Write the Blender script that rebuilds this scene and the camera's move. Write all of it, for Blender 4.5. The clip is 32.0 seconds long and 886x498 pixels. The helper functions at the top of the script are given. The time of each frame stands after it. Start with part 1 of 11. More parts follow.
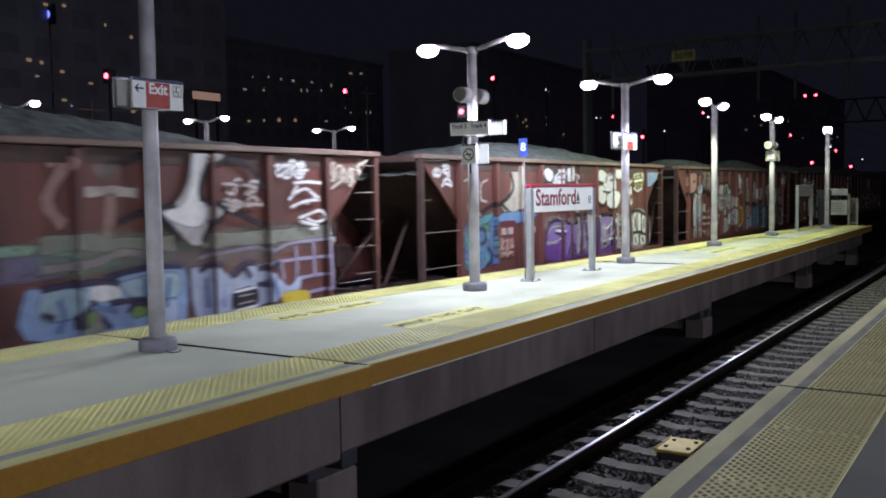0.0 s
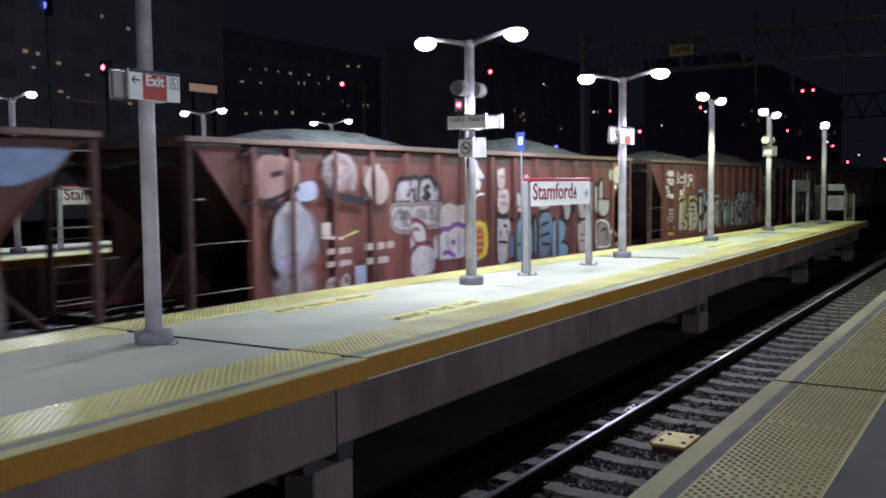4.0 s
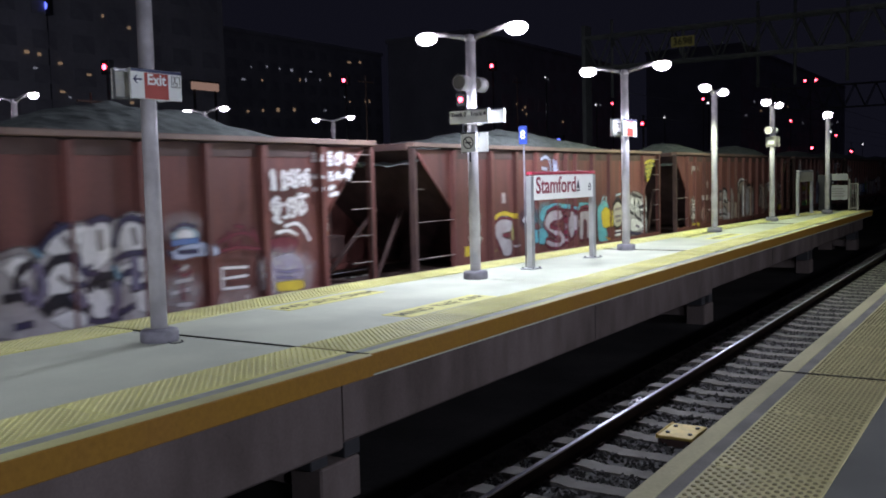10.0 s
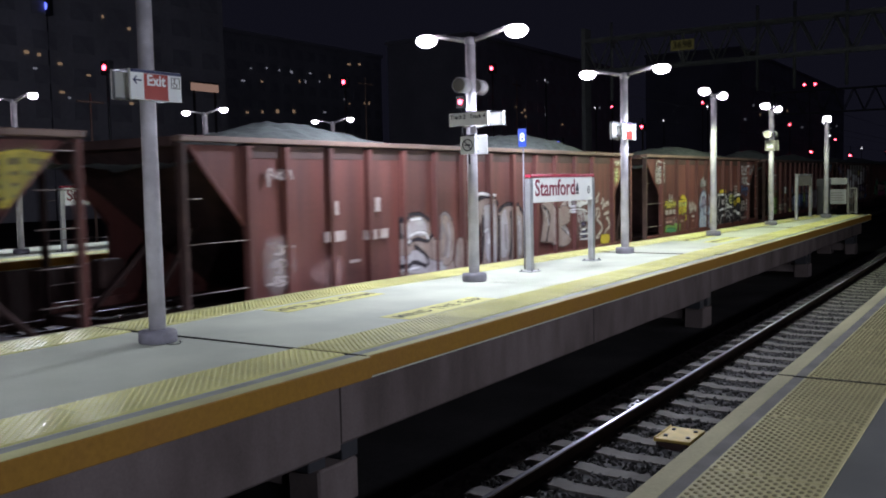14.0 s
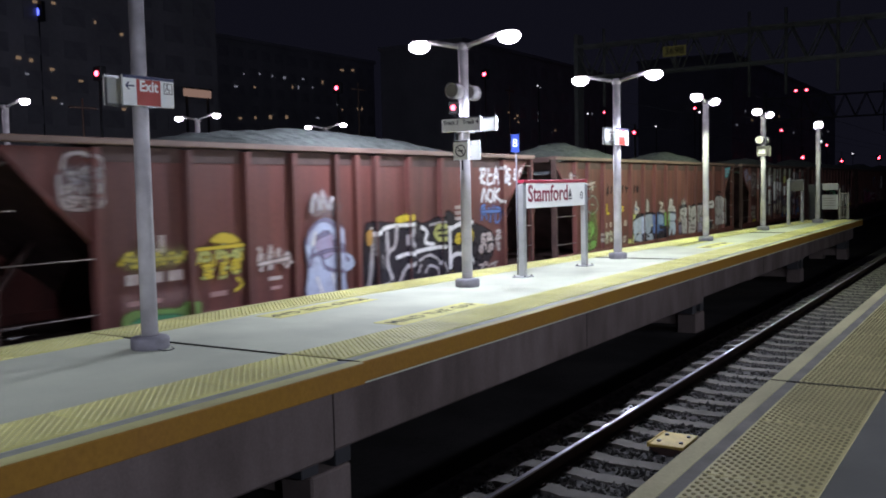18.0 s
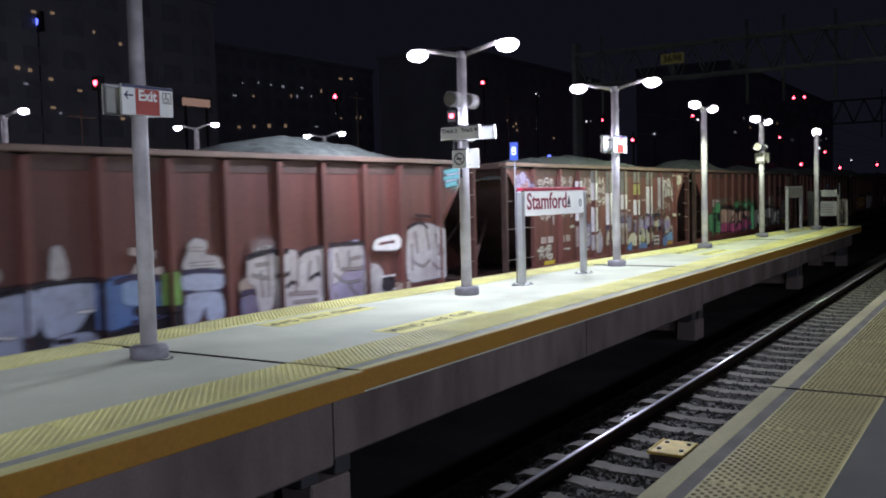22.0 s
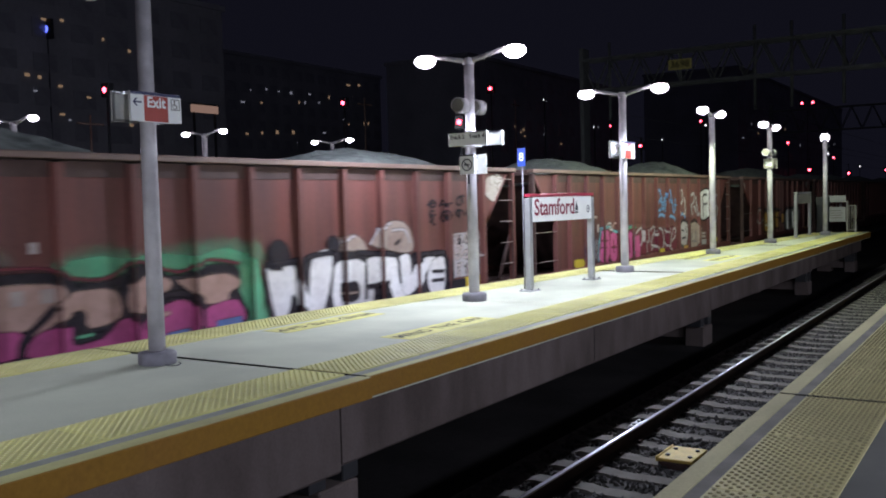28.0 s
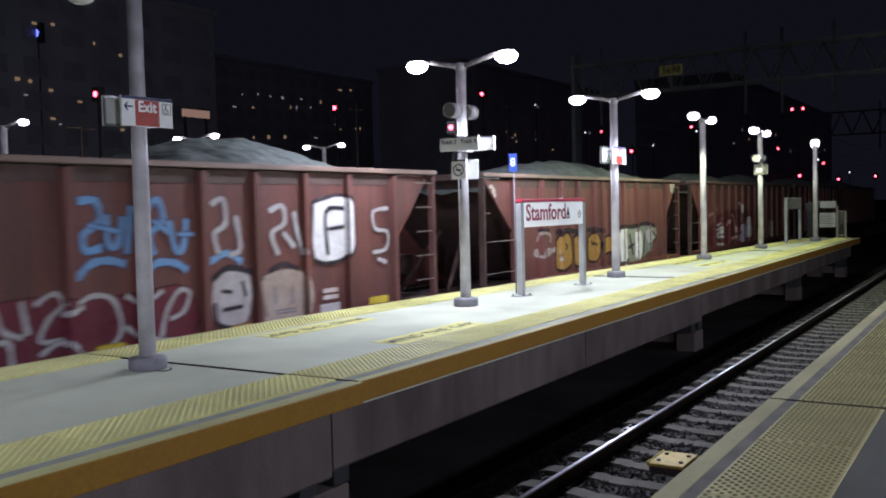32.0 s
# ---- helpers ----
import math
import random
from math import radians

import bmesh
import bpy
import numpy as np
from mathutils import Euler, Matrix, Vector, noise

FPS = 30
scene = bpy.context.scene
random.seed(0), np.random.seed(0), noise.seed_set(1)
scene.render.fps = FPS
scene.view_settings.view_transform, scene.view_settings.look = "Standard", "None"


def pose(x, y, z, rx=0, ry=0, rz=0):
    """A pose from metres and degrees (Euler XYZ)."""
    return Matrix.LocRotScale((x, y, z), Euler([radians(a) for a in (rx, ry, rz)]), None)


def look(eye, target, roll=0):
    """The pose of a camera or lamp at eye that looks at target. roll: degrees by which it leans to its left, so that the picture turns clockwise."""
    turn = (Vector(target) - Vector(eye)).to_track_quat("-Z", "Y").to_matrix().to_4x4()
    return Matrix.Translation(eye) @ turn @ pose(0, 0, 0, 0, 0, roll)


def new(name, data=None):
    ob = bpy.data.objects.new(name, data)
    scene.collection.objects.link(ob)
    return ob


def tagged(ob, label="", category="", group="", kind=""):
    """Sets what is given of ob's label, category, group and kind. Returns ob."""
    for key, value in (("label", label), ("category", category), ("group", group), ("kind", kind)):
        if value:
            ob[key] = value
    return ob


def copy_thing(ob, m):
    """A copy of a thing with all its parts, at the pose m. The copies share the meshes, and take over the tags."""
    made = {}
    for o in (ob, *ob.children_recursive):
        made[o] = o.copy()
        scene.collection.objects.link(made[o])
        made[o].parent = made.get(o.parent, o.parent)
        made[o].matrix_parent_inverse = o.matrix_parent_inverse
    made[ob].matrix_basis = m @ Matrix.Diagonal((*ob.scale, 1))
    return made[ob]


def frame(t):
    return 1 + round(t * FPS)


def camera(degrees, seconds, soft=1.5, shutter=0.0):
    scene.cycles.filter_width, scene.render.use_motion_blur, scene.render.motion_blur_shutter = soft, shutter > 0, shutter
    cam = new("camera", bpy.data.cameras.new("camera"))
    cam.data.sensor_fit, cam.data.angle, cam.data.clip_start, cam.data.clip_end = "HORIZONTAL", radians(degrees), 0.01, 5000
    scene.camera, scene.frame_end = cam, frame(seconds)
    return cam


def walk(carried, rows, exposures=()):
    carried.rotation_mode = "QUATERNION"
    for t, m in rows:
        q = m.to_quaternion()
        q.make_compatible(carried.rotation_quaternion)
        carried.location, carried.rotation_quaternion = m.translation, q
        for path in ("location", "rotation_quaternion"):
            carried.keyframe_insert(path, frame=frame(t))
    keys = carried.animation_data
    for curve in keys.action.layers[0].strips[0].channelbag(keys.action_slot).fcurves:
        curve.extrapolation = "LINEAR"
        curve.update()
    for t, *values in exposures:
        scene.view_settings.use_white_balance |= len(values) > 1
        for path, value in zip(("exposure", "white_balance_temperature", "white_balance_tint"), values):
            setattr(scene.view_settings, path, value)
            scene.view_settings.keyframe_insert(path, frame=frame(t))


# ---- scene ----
from mathutils import geometry

# ---- camera ----
EYE = Vector((0.0, 0.0, 1.548))
cam = camera(51.74, 32.0, soft=1.9, shutter=0.65)
# seconds, turn to the left of the track's line, tilt down, lean (degrees)
TURNS = (
    (0, 32.679, 3.606, -0.932), (0.5, 32.632, 3.519, -0.613), (1, 32.501, 3.435, -0.650), (1.5, 32.350, 3.381, -0.614),
    (2, 32.364, 3.498, -0.643), (2.5, 32.480, 3.702, -0.765), (3, 32.583, 3.887, -0.785), (3.5, 32.558, 4.033, -0.742),
    (5.5, 32.239, 3.790, -0.598), (6, 32.196, 3.929, -0.921), (6.5, 32.107, 4.074, -0.788), (7, 32.111, 4.198, -0.761),
    (7.5, 32.304, 4.354, -1.069), (8, 32.623, 4.507, -1.402), (8.5, 32.812, 4.562, -1.492), (9, 32.843, 4.504, -1.362),
    (9.5, 32.825, 4.374, -1.421), (10, 32.724, 4.319, -1.440), (10.5, 32.652, 4.323, -1.237), (11, 32.605, 4.304, -1.031),
    (11.5, 32.606, 4.279, -1.134), (12, 32.621, 4.286, -1.071), (12.5, 32.699, 4.260, -1.210), (13, 32.708, 4.226, -1.261),
    (13.5, 32.696, 4.195, -1.231), (14, 32.649, 4.182, -1.171), (14.5, 32.577, 4.198, -1.178), (16.5, 31.897, 4.008, -1.006),
    (17, 31.874, 3.939, -1.011), (17.5, 32.057, 3.894, -1.220), (18, 32.209, 3.838, -1.205), (18.5, 32.199, 3.766, -1.142),
    (19, 32.176, 3.707, -1.145), (19.5, 32.105, 3.630, -1.041), (20, 32.083, 3.567, -1.205), (20.5, 31.977, 3.501, -1.093),
    (21, 31.996, 3.514, -1.536), (21.5, 32.068, 3.438, -1.246), (22, 32.140, 3.333, -1.410), (22.5, 32.252, 3.152, -1.657),
    (23, 32.358, 3.044, -1.758), (23.5, 32.325, 2.927, -1.287), (24, 32.166, 2.855, -1.176), (24.5, 32.164, 2.991, -1.321),
    (25, 32.400, 3.162, -1.235), (25.5, 32.710, 3.305, -1.055), (27.5, 32.775, 3.081, -1.728), (28, 32.608, 2.946, -1.468),
    (28.5, 32.341, 2.855, -1.431), (29, 32.089, 2.758, -1.344), (29.5, 31.941, 2.722, -1.340), (30, 31.896, 2.688, -1.183),
    (30.5, 31.869, 2.661, -1.009), (31, 31.828, 2.624, -1.015), (31.5, 31.881, 2.672, -1.164), (32, 32.072, 2.642, -1.376),
    
)


def aim(turn, down, lean):
    a, b = radians(turn), radians(down)
    return look(EYE, EYE + Vector((-math.sin(a) * math.cos(b), math.cos(a) * math.cos(b), -math.sin(b))), lean)


walk(cam, [(t, aim(a, b, c)) for t, a, b, c in TURNS])

# ---- world and light ----
world = bpy.data.worlds.new("night_sky")
scene.world = world
world.use_nodes = True
wn = world.node_tree
wn.nodes["Background"].inputs["Color"].default_value = (0.0080, 0.0080, 0.0150, 1)
wn.nodes["Background"].inputs["Strength"].default_value = 0.55
scene.view_settings.exposure = 0.18
LAMP_COLOR = (0.94, 1.0, 1.22)
FAR_COLOR = (0.87, 1.0, 0.72)         # the older lamps down the platform burn greener
HEAD_WATTS = 650.0


# ---- materials ----
def wired(name):
    m = bpy.data.materials.new(name)
    m.use_nodes = True
    t = m.node_tree
    return m, t, t.nodes, t.nodes["Principled BSDF"]


def mat(name, color, rough=0.7, metal=0.0, vary=0.25, scale=3.0, grain=60.0, bump=0.15, spread=0.0, dirt=None, dirt_amount=0.5,
        streak=(1, 1, 1), spec=0.5):
    """Paint, stone or metal: a base colour with stains at a large scale, grain at a small one, and fine relief."""
    m, t, n, p = wired(name)
    co = n.new("ShaderNodeTexCoord")
    mp = n.new("ShaderNodeMapping")
    mp.inputs["Scale"].default_value = streak
    place = co.outputs["Object"]
    if spread:
        info = n.new("ShaderNodeObjectInfo")
        shift = n.new("ShaderNodeVectorMath")
        shift.operation = "MULTIPLY_ADD"
        shift.inputs[1].default_value = (37.0, 53.0, 29.0)
        t.links.new(info.outputs["Random"], shift.inputs[0])
        t.links.new(place, shift.inputs[2])
        place = shift.outputs[0]
    t.links.new(place, mp.inputs["Vector"])
    big, fine = n.new("ShaderNodeTexNoise"), n.new("ShaderNodeTexNoise")
    big.inputs["Scale"].default_value, big.inputs["Detail"].default_value = scale, 6
    fine.inputs["Scale"].default_value, fine.inputs["Detail"].default_value = grain, 4
    t.links.new(mp.outputs[0], big.inputs["Vector"])
    t.links.new(place, fine.inputs["Vector"])
    ramp = n.new("ShaderNodeValToRGB")
    d = dirt or tuple(c * (1 - vary) for c in color)
    ramp.color_ramp.elements[0].position, ramp.color_ramp.elements[1].position = 0.5 - 0.3 * dirt_amount, 0.5 + 0.22
    ramp.color_ramp.elements[0].color, ramp.color_ramp.elements[1].color = (*d, 1), (*color, 1)
    t.links.new(big.outputs["Fac"], ramp.inputs["Fac"])
    hsv = n.new("ShaderNodeHueSaturation")
    t.links.new(ramp.outputs["Color"], hsv.inputs["Color"])
    mul = n.new("ShaderNodeMath")
    mul.operation = "MULTIPLY_ADD"
    mul.inputs[1].default_value, mul.inputs[2].default_value = vary * 1.2, 1 - vary * 0.6
    t.links.new(fine.outputs["Fac"], mul.inputs[0])
    if spread:
        add = n.new("ShaderNodeMath")
        add.operation = "MULTIPLY_ADD"
        add.inputs[1].default_value = spread
        t.links.new(info.outputs["Random"], add.inputs[0])
        t.links.new(mul.outputs[0], add.inputs[2])
        t.links.new(add.outputs[0], hsv.inputs["Value"])
    else:
        t.links.new(mul.outputs[0], hsv.inputs["Value"])
    t.links.new(hsv.outputs["Color"], p.inputs["Base Color"])
    rr = n.new("ShaderNodeMath")
    rr.operation = "MULTIPLY_ADD"
    rr.inputs[1].default_value, rr.inputs[2].default_value = -0.25 * rough, rough + 0.12 * rough
    t.links.new(big.outputs["Fac"], rr.inputs[0])
    t.links.new(rr.outputs[0], p.inputs["Roughness"])
    p.inputs["Metallic"].default_value = metal
    p.inputs["Specular IOR Level"].default_value = spec
    if bump:
        b = n.new("ShaderNodeBump")
        b.inputs["Strength"].default_value, b.inputs["Distance"].default_value = bump, 0.01
        t.links.new(fine.outputs["Fac"], b.inputs["Height"])
        t.links.new(b.outputs["Normal"], p.inputs["Normal"])
    return m


def glow(name, color, strength):
    m, t, n, p = wired(name)
    p.inputs["Base Color"].default_value = (0.02, 0.02, 0.02, 1)
    p.inputs["Emission Color"].default_value = (*color, 1)
    p.inputs["Emission Strength"].default_value = strength
    return m


# Side deck: its dimness is put into the colour, against the strong side lamps
CONCRETE_DIMMED = mat("side_platform_concrete", (0.125, 0.122, 0.113), 0.85, vary=0.25, scale=0.9, grain=90, bump=0.15, dirt=(0.085, 0.083, 0.077))
CONCRETE = mat("platform_concrete", (0.51, 0.535, 0.42), 0.85, vary=0.3, scale=0.9, grain=70, bump=0.2, dirt=(0.40, 0.415, 0.33))
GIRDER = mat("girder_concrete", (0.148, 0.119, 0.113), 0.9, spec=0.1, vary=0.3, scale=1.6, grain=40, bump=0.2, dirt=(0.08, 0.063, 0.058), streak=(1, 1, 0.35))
EDGE_GREY = mat("edge_grey_strip", (0.34, 0.35, 0.31), 0.9, vary=0.25, scale=3, dirt=(0.24, 0.25, 0.22))
ORANGE = mat("edge_beam_orange", (0.27, 0.14, 0.013), 0.6, spec=0.25, vary=0.4, scale=1.4, grain=26, bump=0.15, dirt=(0.26, 0.13, 0.02), streak=(1, 1, 0.4))
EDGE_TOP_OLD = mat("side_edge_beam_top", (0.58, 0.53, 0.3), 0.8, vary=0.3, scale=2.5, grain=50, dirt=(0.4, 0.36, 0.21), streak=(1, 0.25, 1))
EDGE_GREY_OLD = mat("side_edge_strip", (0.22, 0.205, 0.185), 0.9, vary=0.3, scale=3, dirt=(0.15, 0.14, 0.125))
EDGE_TOP = mat("edge_beam_top", (0.52, 0.51, 0.22), 0.75, vary=0.3, scale=2.5, grain=50, dirt=(0.33, 0.29, 0.16), streak=(1, 0.25, 1))
TACTILE = mat("tactile_yellow", (0.66, 0.64, 0.24), 0.45, vary=0.18, scale=1.2, grain=50, bump=0.05, spread=0.10, dirt=(0.45, 0.43, 0.17))
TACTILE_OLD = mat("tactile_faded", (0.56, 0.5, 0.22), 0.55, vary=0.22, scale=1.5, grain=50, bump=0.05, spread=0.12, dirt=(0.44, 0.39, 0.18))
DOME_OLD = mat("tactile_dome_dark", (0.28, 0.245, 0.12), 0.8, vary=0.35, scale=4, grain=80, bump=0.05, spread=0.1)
# Dome tops paler than the tile: their highlights are put into the colour
DOME = mat("tactile_dome_worn", (0.76, 0.74, 0.36), 0.32, vary=0.3, scale=4, grain=80, bump=0.05, spread=0.1)
STENCIL = mat("stencil_yellow", (0.70, 0.66, 0.19), 0.8, vary=0.25, scale=3, grain=80, dirt=(0.52, 0.50, 0.20))
STENCIL_INK = mat("stencil_dark", (0.10, 0.095, 0.05), 0.85, vary=0.4, scale=8)
JOINT = mat("joint_rubber", (0.012, 0.012, 0.012), 0.9, spec=0.1)
POLE = mat("pole_paint", (0.60, 0.58, 0.605), 0.45, vary=0.1, scale=4, grain=90, bump=0.03, dirt=(0.38, 0.36, 0.38))
COLLAR = mat("collar_plastic", (0.22, 0.21, 0.25), 0.6, vary=0.2, scale=8, dirt=(0.14, 0.135, 0.15))
STEEL = mat("galvanised_steel", (0.45, 0.46, 0.47), 0.4, 0.6, vary=0.15, scale=6, grain=40, bump=0.04)
ZINC = mat("bright_zinc", (0.62, 0.62, 0.64), 0.35, 0.3, vary=0.15, scale=9, grain=40, bump=0.04)
DARK = mat("dark_metal", (0.04, 0.04, 0.045), 0.5, 0.3, vary=0.2, scale=6)
SIGN_WHITE = mat("sign_white", (0.84, 0.85, 0.83), 0.5, vary=0.06, scale=3, grain=30, bump=0.0)
SIGN_GREY = mat("sign_grey", (0.36, 0.36, 0.345), 0.6, vary=0.12, scale=3, grain=30, bump=0.0)
SIGN_RED = mat("sign_red", (0.42, 0.05, 0.035), 0.5, vary=0.12, scale=4, bump=0.0)
SIGN_BLUE = mat("sign_blue", (0.012, 0.045, 0.30), 0.45, vary=0.1, scale=4, bump=0.0)
INK = mat("sign_black", (0.02, 0.02, 0.035), 0.5, vary=0.1, bump=0.0)
SIGN_CRIMSON = mat("sign_crimson", (0.36, 0.02, 0.05), 0.5, vary=0.12, scale=4, bump=0.0)
INK_RED = mat("lettering_red", (0.22, 0.016, 0.04), 0.5, vary=0.1, bump=0.0)
NAVY = mat("sign_navy", (0.03, 0.035, 0.10), 0.5, vary=0.1, bump=0.0)
BALLAST = mat("ballast_stone", (0.125, 0.12, 0.117), 0.95, vary=0.5, scale=9, grain=40, bump=0.5, dirt=(0.045, 0.043, 0.042))
TIE = mat("tie_concrete", (0.175, 0.16, 0.145), 0.9, vary=0.25, scale=4, grain=60, bump=0.2, spread=0.25, dirt=(0.115, 0.105, 0.095))
RAIL = mat("rail_rust", (0.07, 0.045, 0.035), 0.7, 0.5, vary=0.3, scale=6, streak=(1, 0.2, 1))
RAIL_TOP = mat("rail_polished", (0.46, 0.455, 0.52), 0.33, 1.0, vary=0.1, scale=3, grain=20, bump=0.02, streak=(6, 0.3, 1))
BOX_YELLOW = mat("transponder_yellow", (0.72, 0.51, 0.11), 0.55, vary=0.15, scale=8, dirt=(0.55, 0.38, 0.09))
CAR_BROWN = mat("car_oxide_brown", (0.15, 0.049, 0.041), 0.62, vary=0.36, scale=1.9, grain=16, bump=0.10, spread=0.22, spec=0.3,
                dirt=(0.075, 0.032, 0.029), dirt_amount=0.8, streak=(1.6, 1.6, 0.16))
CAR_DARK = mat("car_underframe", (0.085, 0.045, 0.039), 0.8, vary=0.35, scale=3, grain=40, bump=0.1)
CAR_RAIL = mat("car_top_rail", (0.22, 0.14, 0.11), 0.6, vary=0.35, scale=3, grain=50, dirt=(0.13, 0.08, 0.065), streak=(1, 0.3, 1))
RUNG = mat("rung_worn", (0.27, 0.22, 0.20), 0.5, 0.3, vary=0.3, scale=8, grain=50, bump=0.05)
GRAVEL = mat("gravel_load", (0.135, 0.15, 0.143), 0.95, vary=0.55, scale=7, grain=26, bump=1.0, dirt=(0.08, 0.09, 0.086))
WHEEL = mat("wheel_steel", (0.09, 0.075, 0.065), 0.5, 0.7, vary=0.3, scale=8)
EARTH = mat("ground_earth", (0.03, 0.028, 0.028), 0.95, vary=0.4, scale=0.6, grain=12, bump=0.4, spec=0.05)
FACADE = mat("facade_dark", (0.46, 0.45, 0.50), 0.85, vary=0.25, scale=0.15, grain=2, bump=0.1)
PANE = mat("unlit_glass", (0.36, 0.355, 0.40), 0.4, vary=0.2, scale=0.5, grain=3, bump=0.0)
GANTRY = mat("gantry_steel", (0.30, 0.31, 0.30), 0.6, 0.0, vary=0.3, scale=2)
LAMP_GLOW = glow("lamp_lens", (0.90, 0.82, 1.0), 14.0)
RED_GLOW = glow("signal_red", (1.0, 0.05, 0.09), 14.0)
WARM_GLOW = glow("window_warm", (1.0, 0.66, 0.42), 0.17)
COOL_GLOW = glow("window_cool", (0.78, 0.80, 1.0), 0.17)
BLUE_GLOW = glow("blue_lamp", (0.12, 0.16, 1.0), 2.2)
YARD_GLOW = glow("yard_lamp", (0.90, 0.88, 1.0), 1.6)
BOARD_GLOW = glow("lit_board", (1.0, 0.62, 0.50), 0.20)
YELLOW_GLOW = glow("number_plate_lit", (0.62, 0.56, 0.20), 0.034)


# ---- mesh building ----
class Geo:
    def __init__(self):
        self.v, self.f, self.s = [], [], []

    def add(self, verts, faces, smooth=False):
        o = len(self.v)
        self.v += [tuple(p) for p in verts]
        self.f += [tuple(o + i for i in f) for f in faces]
        self.s += [smooth] * len(faces)
        return self

    def box(self, x0, x1, y0, y1, z0, z1, b=0.0):
        if not b:
            v = [(x, y, z) for x in (x0, x1) for y in (y0, y1) for z in (z0, z1)]
            return self.add(v, [(0, 1, 3, 2), (4, 6, 7, 5), (0, 4, 5, 1), (2, 3, 7, 6), (0, 2, 6, 4), (1, 5, 7, 3)])
        c, hs = ((x0 + x1) / 2, (y0 + y1) / 2, (z0 + z1) / 2), ((x1 - x0) / 2, (y1 - y0) / 2, (z1 - z0) / 2)
        idx, v, f = {}, [], []
        for sx in (-1, 1):
            for sy in (-1, 1):
                for sz in (-1, 1):
                    for a in range(3):
                        s = (sx, sy, sz)
                        idx[s, a] = len(v)
                        v.append(tuple(c[i] + s[i] * (hs[i] - (0 if i == a else b)) for i in range(3)))
        for a in range(3):
            i, j = (a + 1) % 3, (a + 2) % 3
            for sg in (-1, 1):
                q = []
                for si, sj in ((-1, -1), (1, -1), (1, 1), (-1, 1)):
                    s = [0, 0, 0]
                    s[a], s[i], s[j] = sg, si, sj
                    q.append(idx[tuple(s), a])
                f.append(tuple(q if sg > 0 else q[::-1]))
            for si in (-1, 1):
                for sj in (-1, 1):
                    s0, s1 = [0, 0, 0], [0, 0, 0]
                    s0[i] = s1[i] = si
                    s0[j] = s1[j] = sj
                    s0[a], s1[a] = -1, 1
                    q = [idx[tuple(s0), i], idx[tuple(s1), i], idx[tuple(s1), j], idx[tuple(s0), j]]
                    f.append(tuple(q if si * sj < 0 else q[::-1]))
        for sx in (-1, 1):
            for sy in (-1, 1):
                for sz in (-1, 1):
                    q = [idx[(sx, sy, sz), a] for a in range(3)]
                    f.append(tuple(q if sx * sy * sz > 0 else q[::-1]))
        return self.add(v, f)

    def tube(self, p, q, r, n=12, r2=None, caps=True):
        p, q = Vector(p), Vector(q)
        d = (q - p).normalized()
        a = d.orthogonal().normalized()
        b = d.cross(a)
        r2 = r if r2 is None else r2
        ring = [(a * math.cos(2 * math.pi * i / n) + b * math.sin(2 * math.pi * i / n)) for i in range(n)]
        v = [p + c * r for c in ring] + [q + c * r2 for c in ring]
        self.add(v, [(i, (i + 1) % n, n + (i + 1) % n, n + i) for i in range(n)], True)
        if caps:
            o = len(self.v) - 2 * n
            self.f += [tuple(o + i for i in range(n))[::-1], tuple(o + n + i for i in range(n))]
            self.s += [False, False]
        return self

    def lathe(self, c, profile, n=20):
        """profile: (radius, height) pairs from the bottom up, round the z axis through c."""
        v, f = [], []
        for r, z in profile:
            v += [(c[0] + r * math.cos(2 * math.pi * i / n), c[1] + r * math.sin(2 * math.pi * i / n), c[2] + z) for i in range(n)]
        for k in range(len(profile) - 1):
            f += [(k * n + i, k * n + (i + 1) % n, (k + 1) * n + (i + 1) % n, (k + 1) * n + i) for i in range(n)]
        self.add(v, f, True)
        o = len(self.v) - n
        self.f.append(tuple(o + i for i in range(n)))
        self.s.append(False)
        return self

    def prism(self, pts, axis, a, b):
        """A polygon drawn in the two other axes (in their order), drawn out along axis (0, 1, 2) from a to b."""
        n = len(pts)
        put = lambda p, w: {0: (w, p[0], p[1]), 1: (p[0], w, p[1]), 2: (p[0], p[1], w)}[axis]
        v = [put(p, a) for p in pts] + [put(p, b) for p in pts]
        f = [(i, (i + 1) % n, n + (i + 1) % n, n + i) for i in range(n)] + [tuple(range(n))[::-1], tuple(range(n, 2 * n))]
        return self.add(v, f)

    def mesh(self, name, *mats):
        me = bpy.data.meshes.new(name)
        me.from_pydata(self.v, [], self.f)
        me.polygons.foreach_set("use_smooth", self.s)
        for m in mats:
            me.materials.append(m)
        bm = bmesh.new()
        bm.from_mesh(me)
        if len(bm.faces) < 20000:
            bmesh.ops.recalc_face_normals(bm, faces=bm.faces)
        bm.to_mesh(me)
        bm.free()
        return me


def part(name, geo, material, parent=None, label="", at=None):
    """One mesh object, under a thing, a part or a piece of the setting."""
    me = geo if isinstance(geo, bpy.types.Mesh) else geo.mesh(name, material)
    ob = new(name, me)
    if parent:
        ob.parent = parent
    if at is not None:
        ob.matrix_basis = at if isinstance(at, Matrix) else Matrix.Translation(at)
    return tagged(ob, label)


def thing(name, label, category, at=None, group="", kind=""):
    ob = new(name)
    ob.empty_display_size = 0.2
    if at is not None:
        ob.matrix_basis = at if isinstance(at, Matrix) else Matrix.Translation(at)
    return tagged(ob, label, category, group, kind)


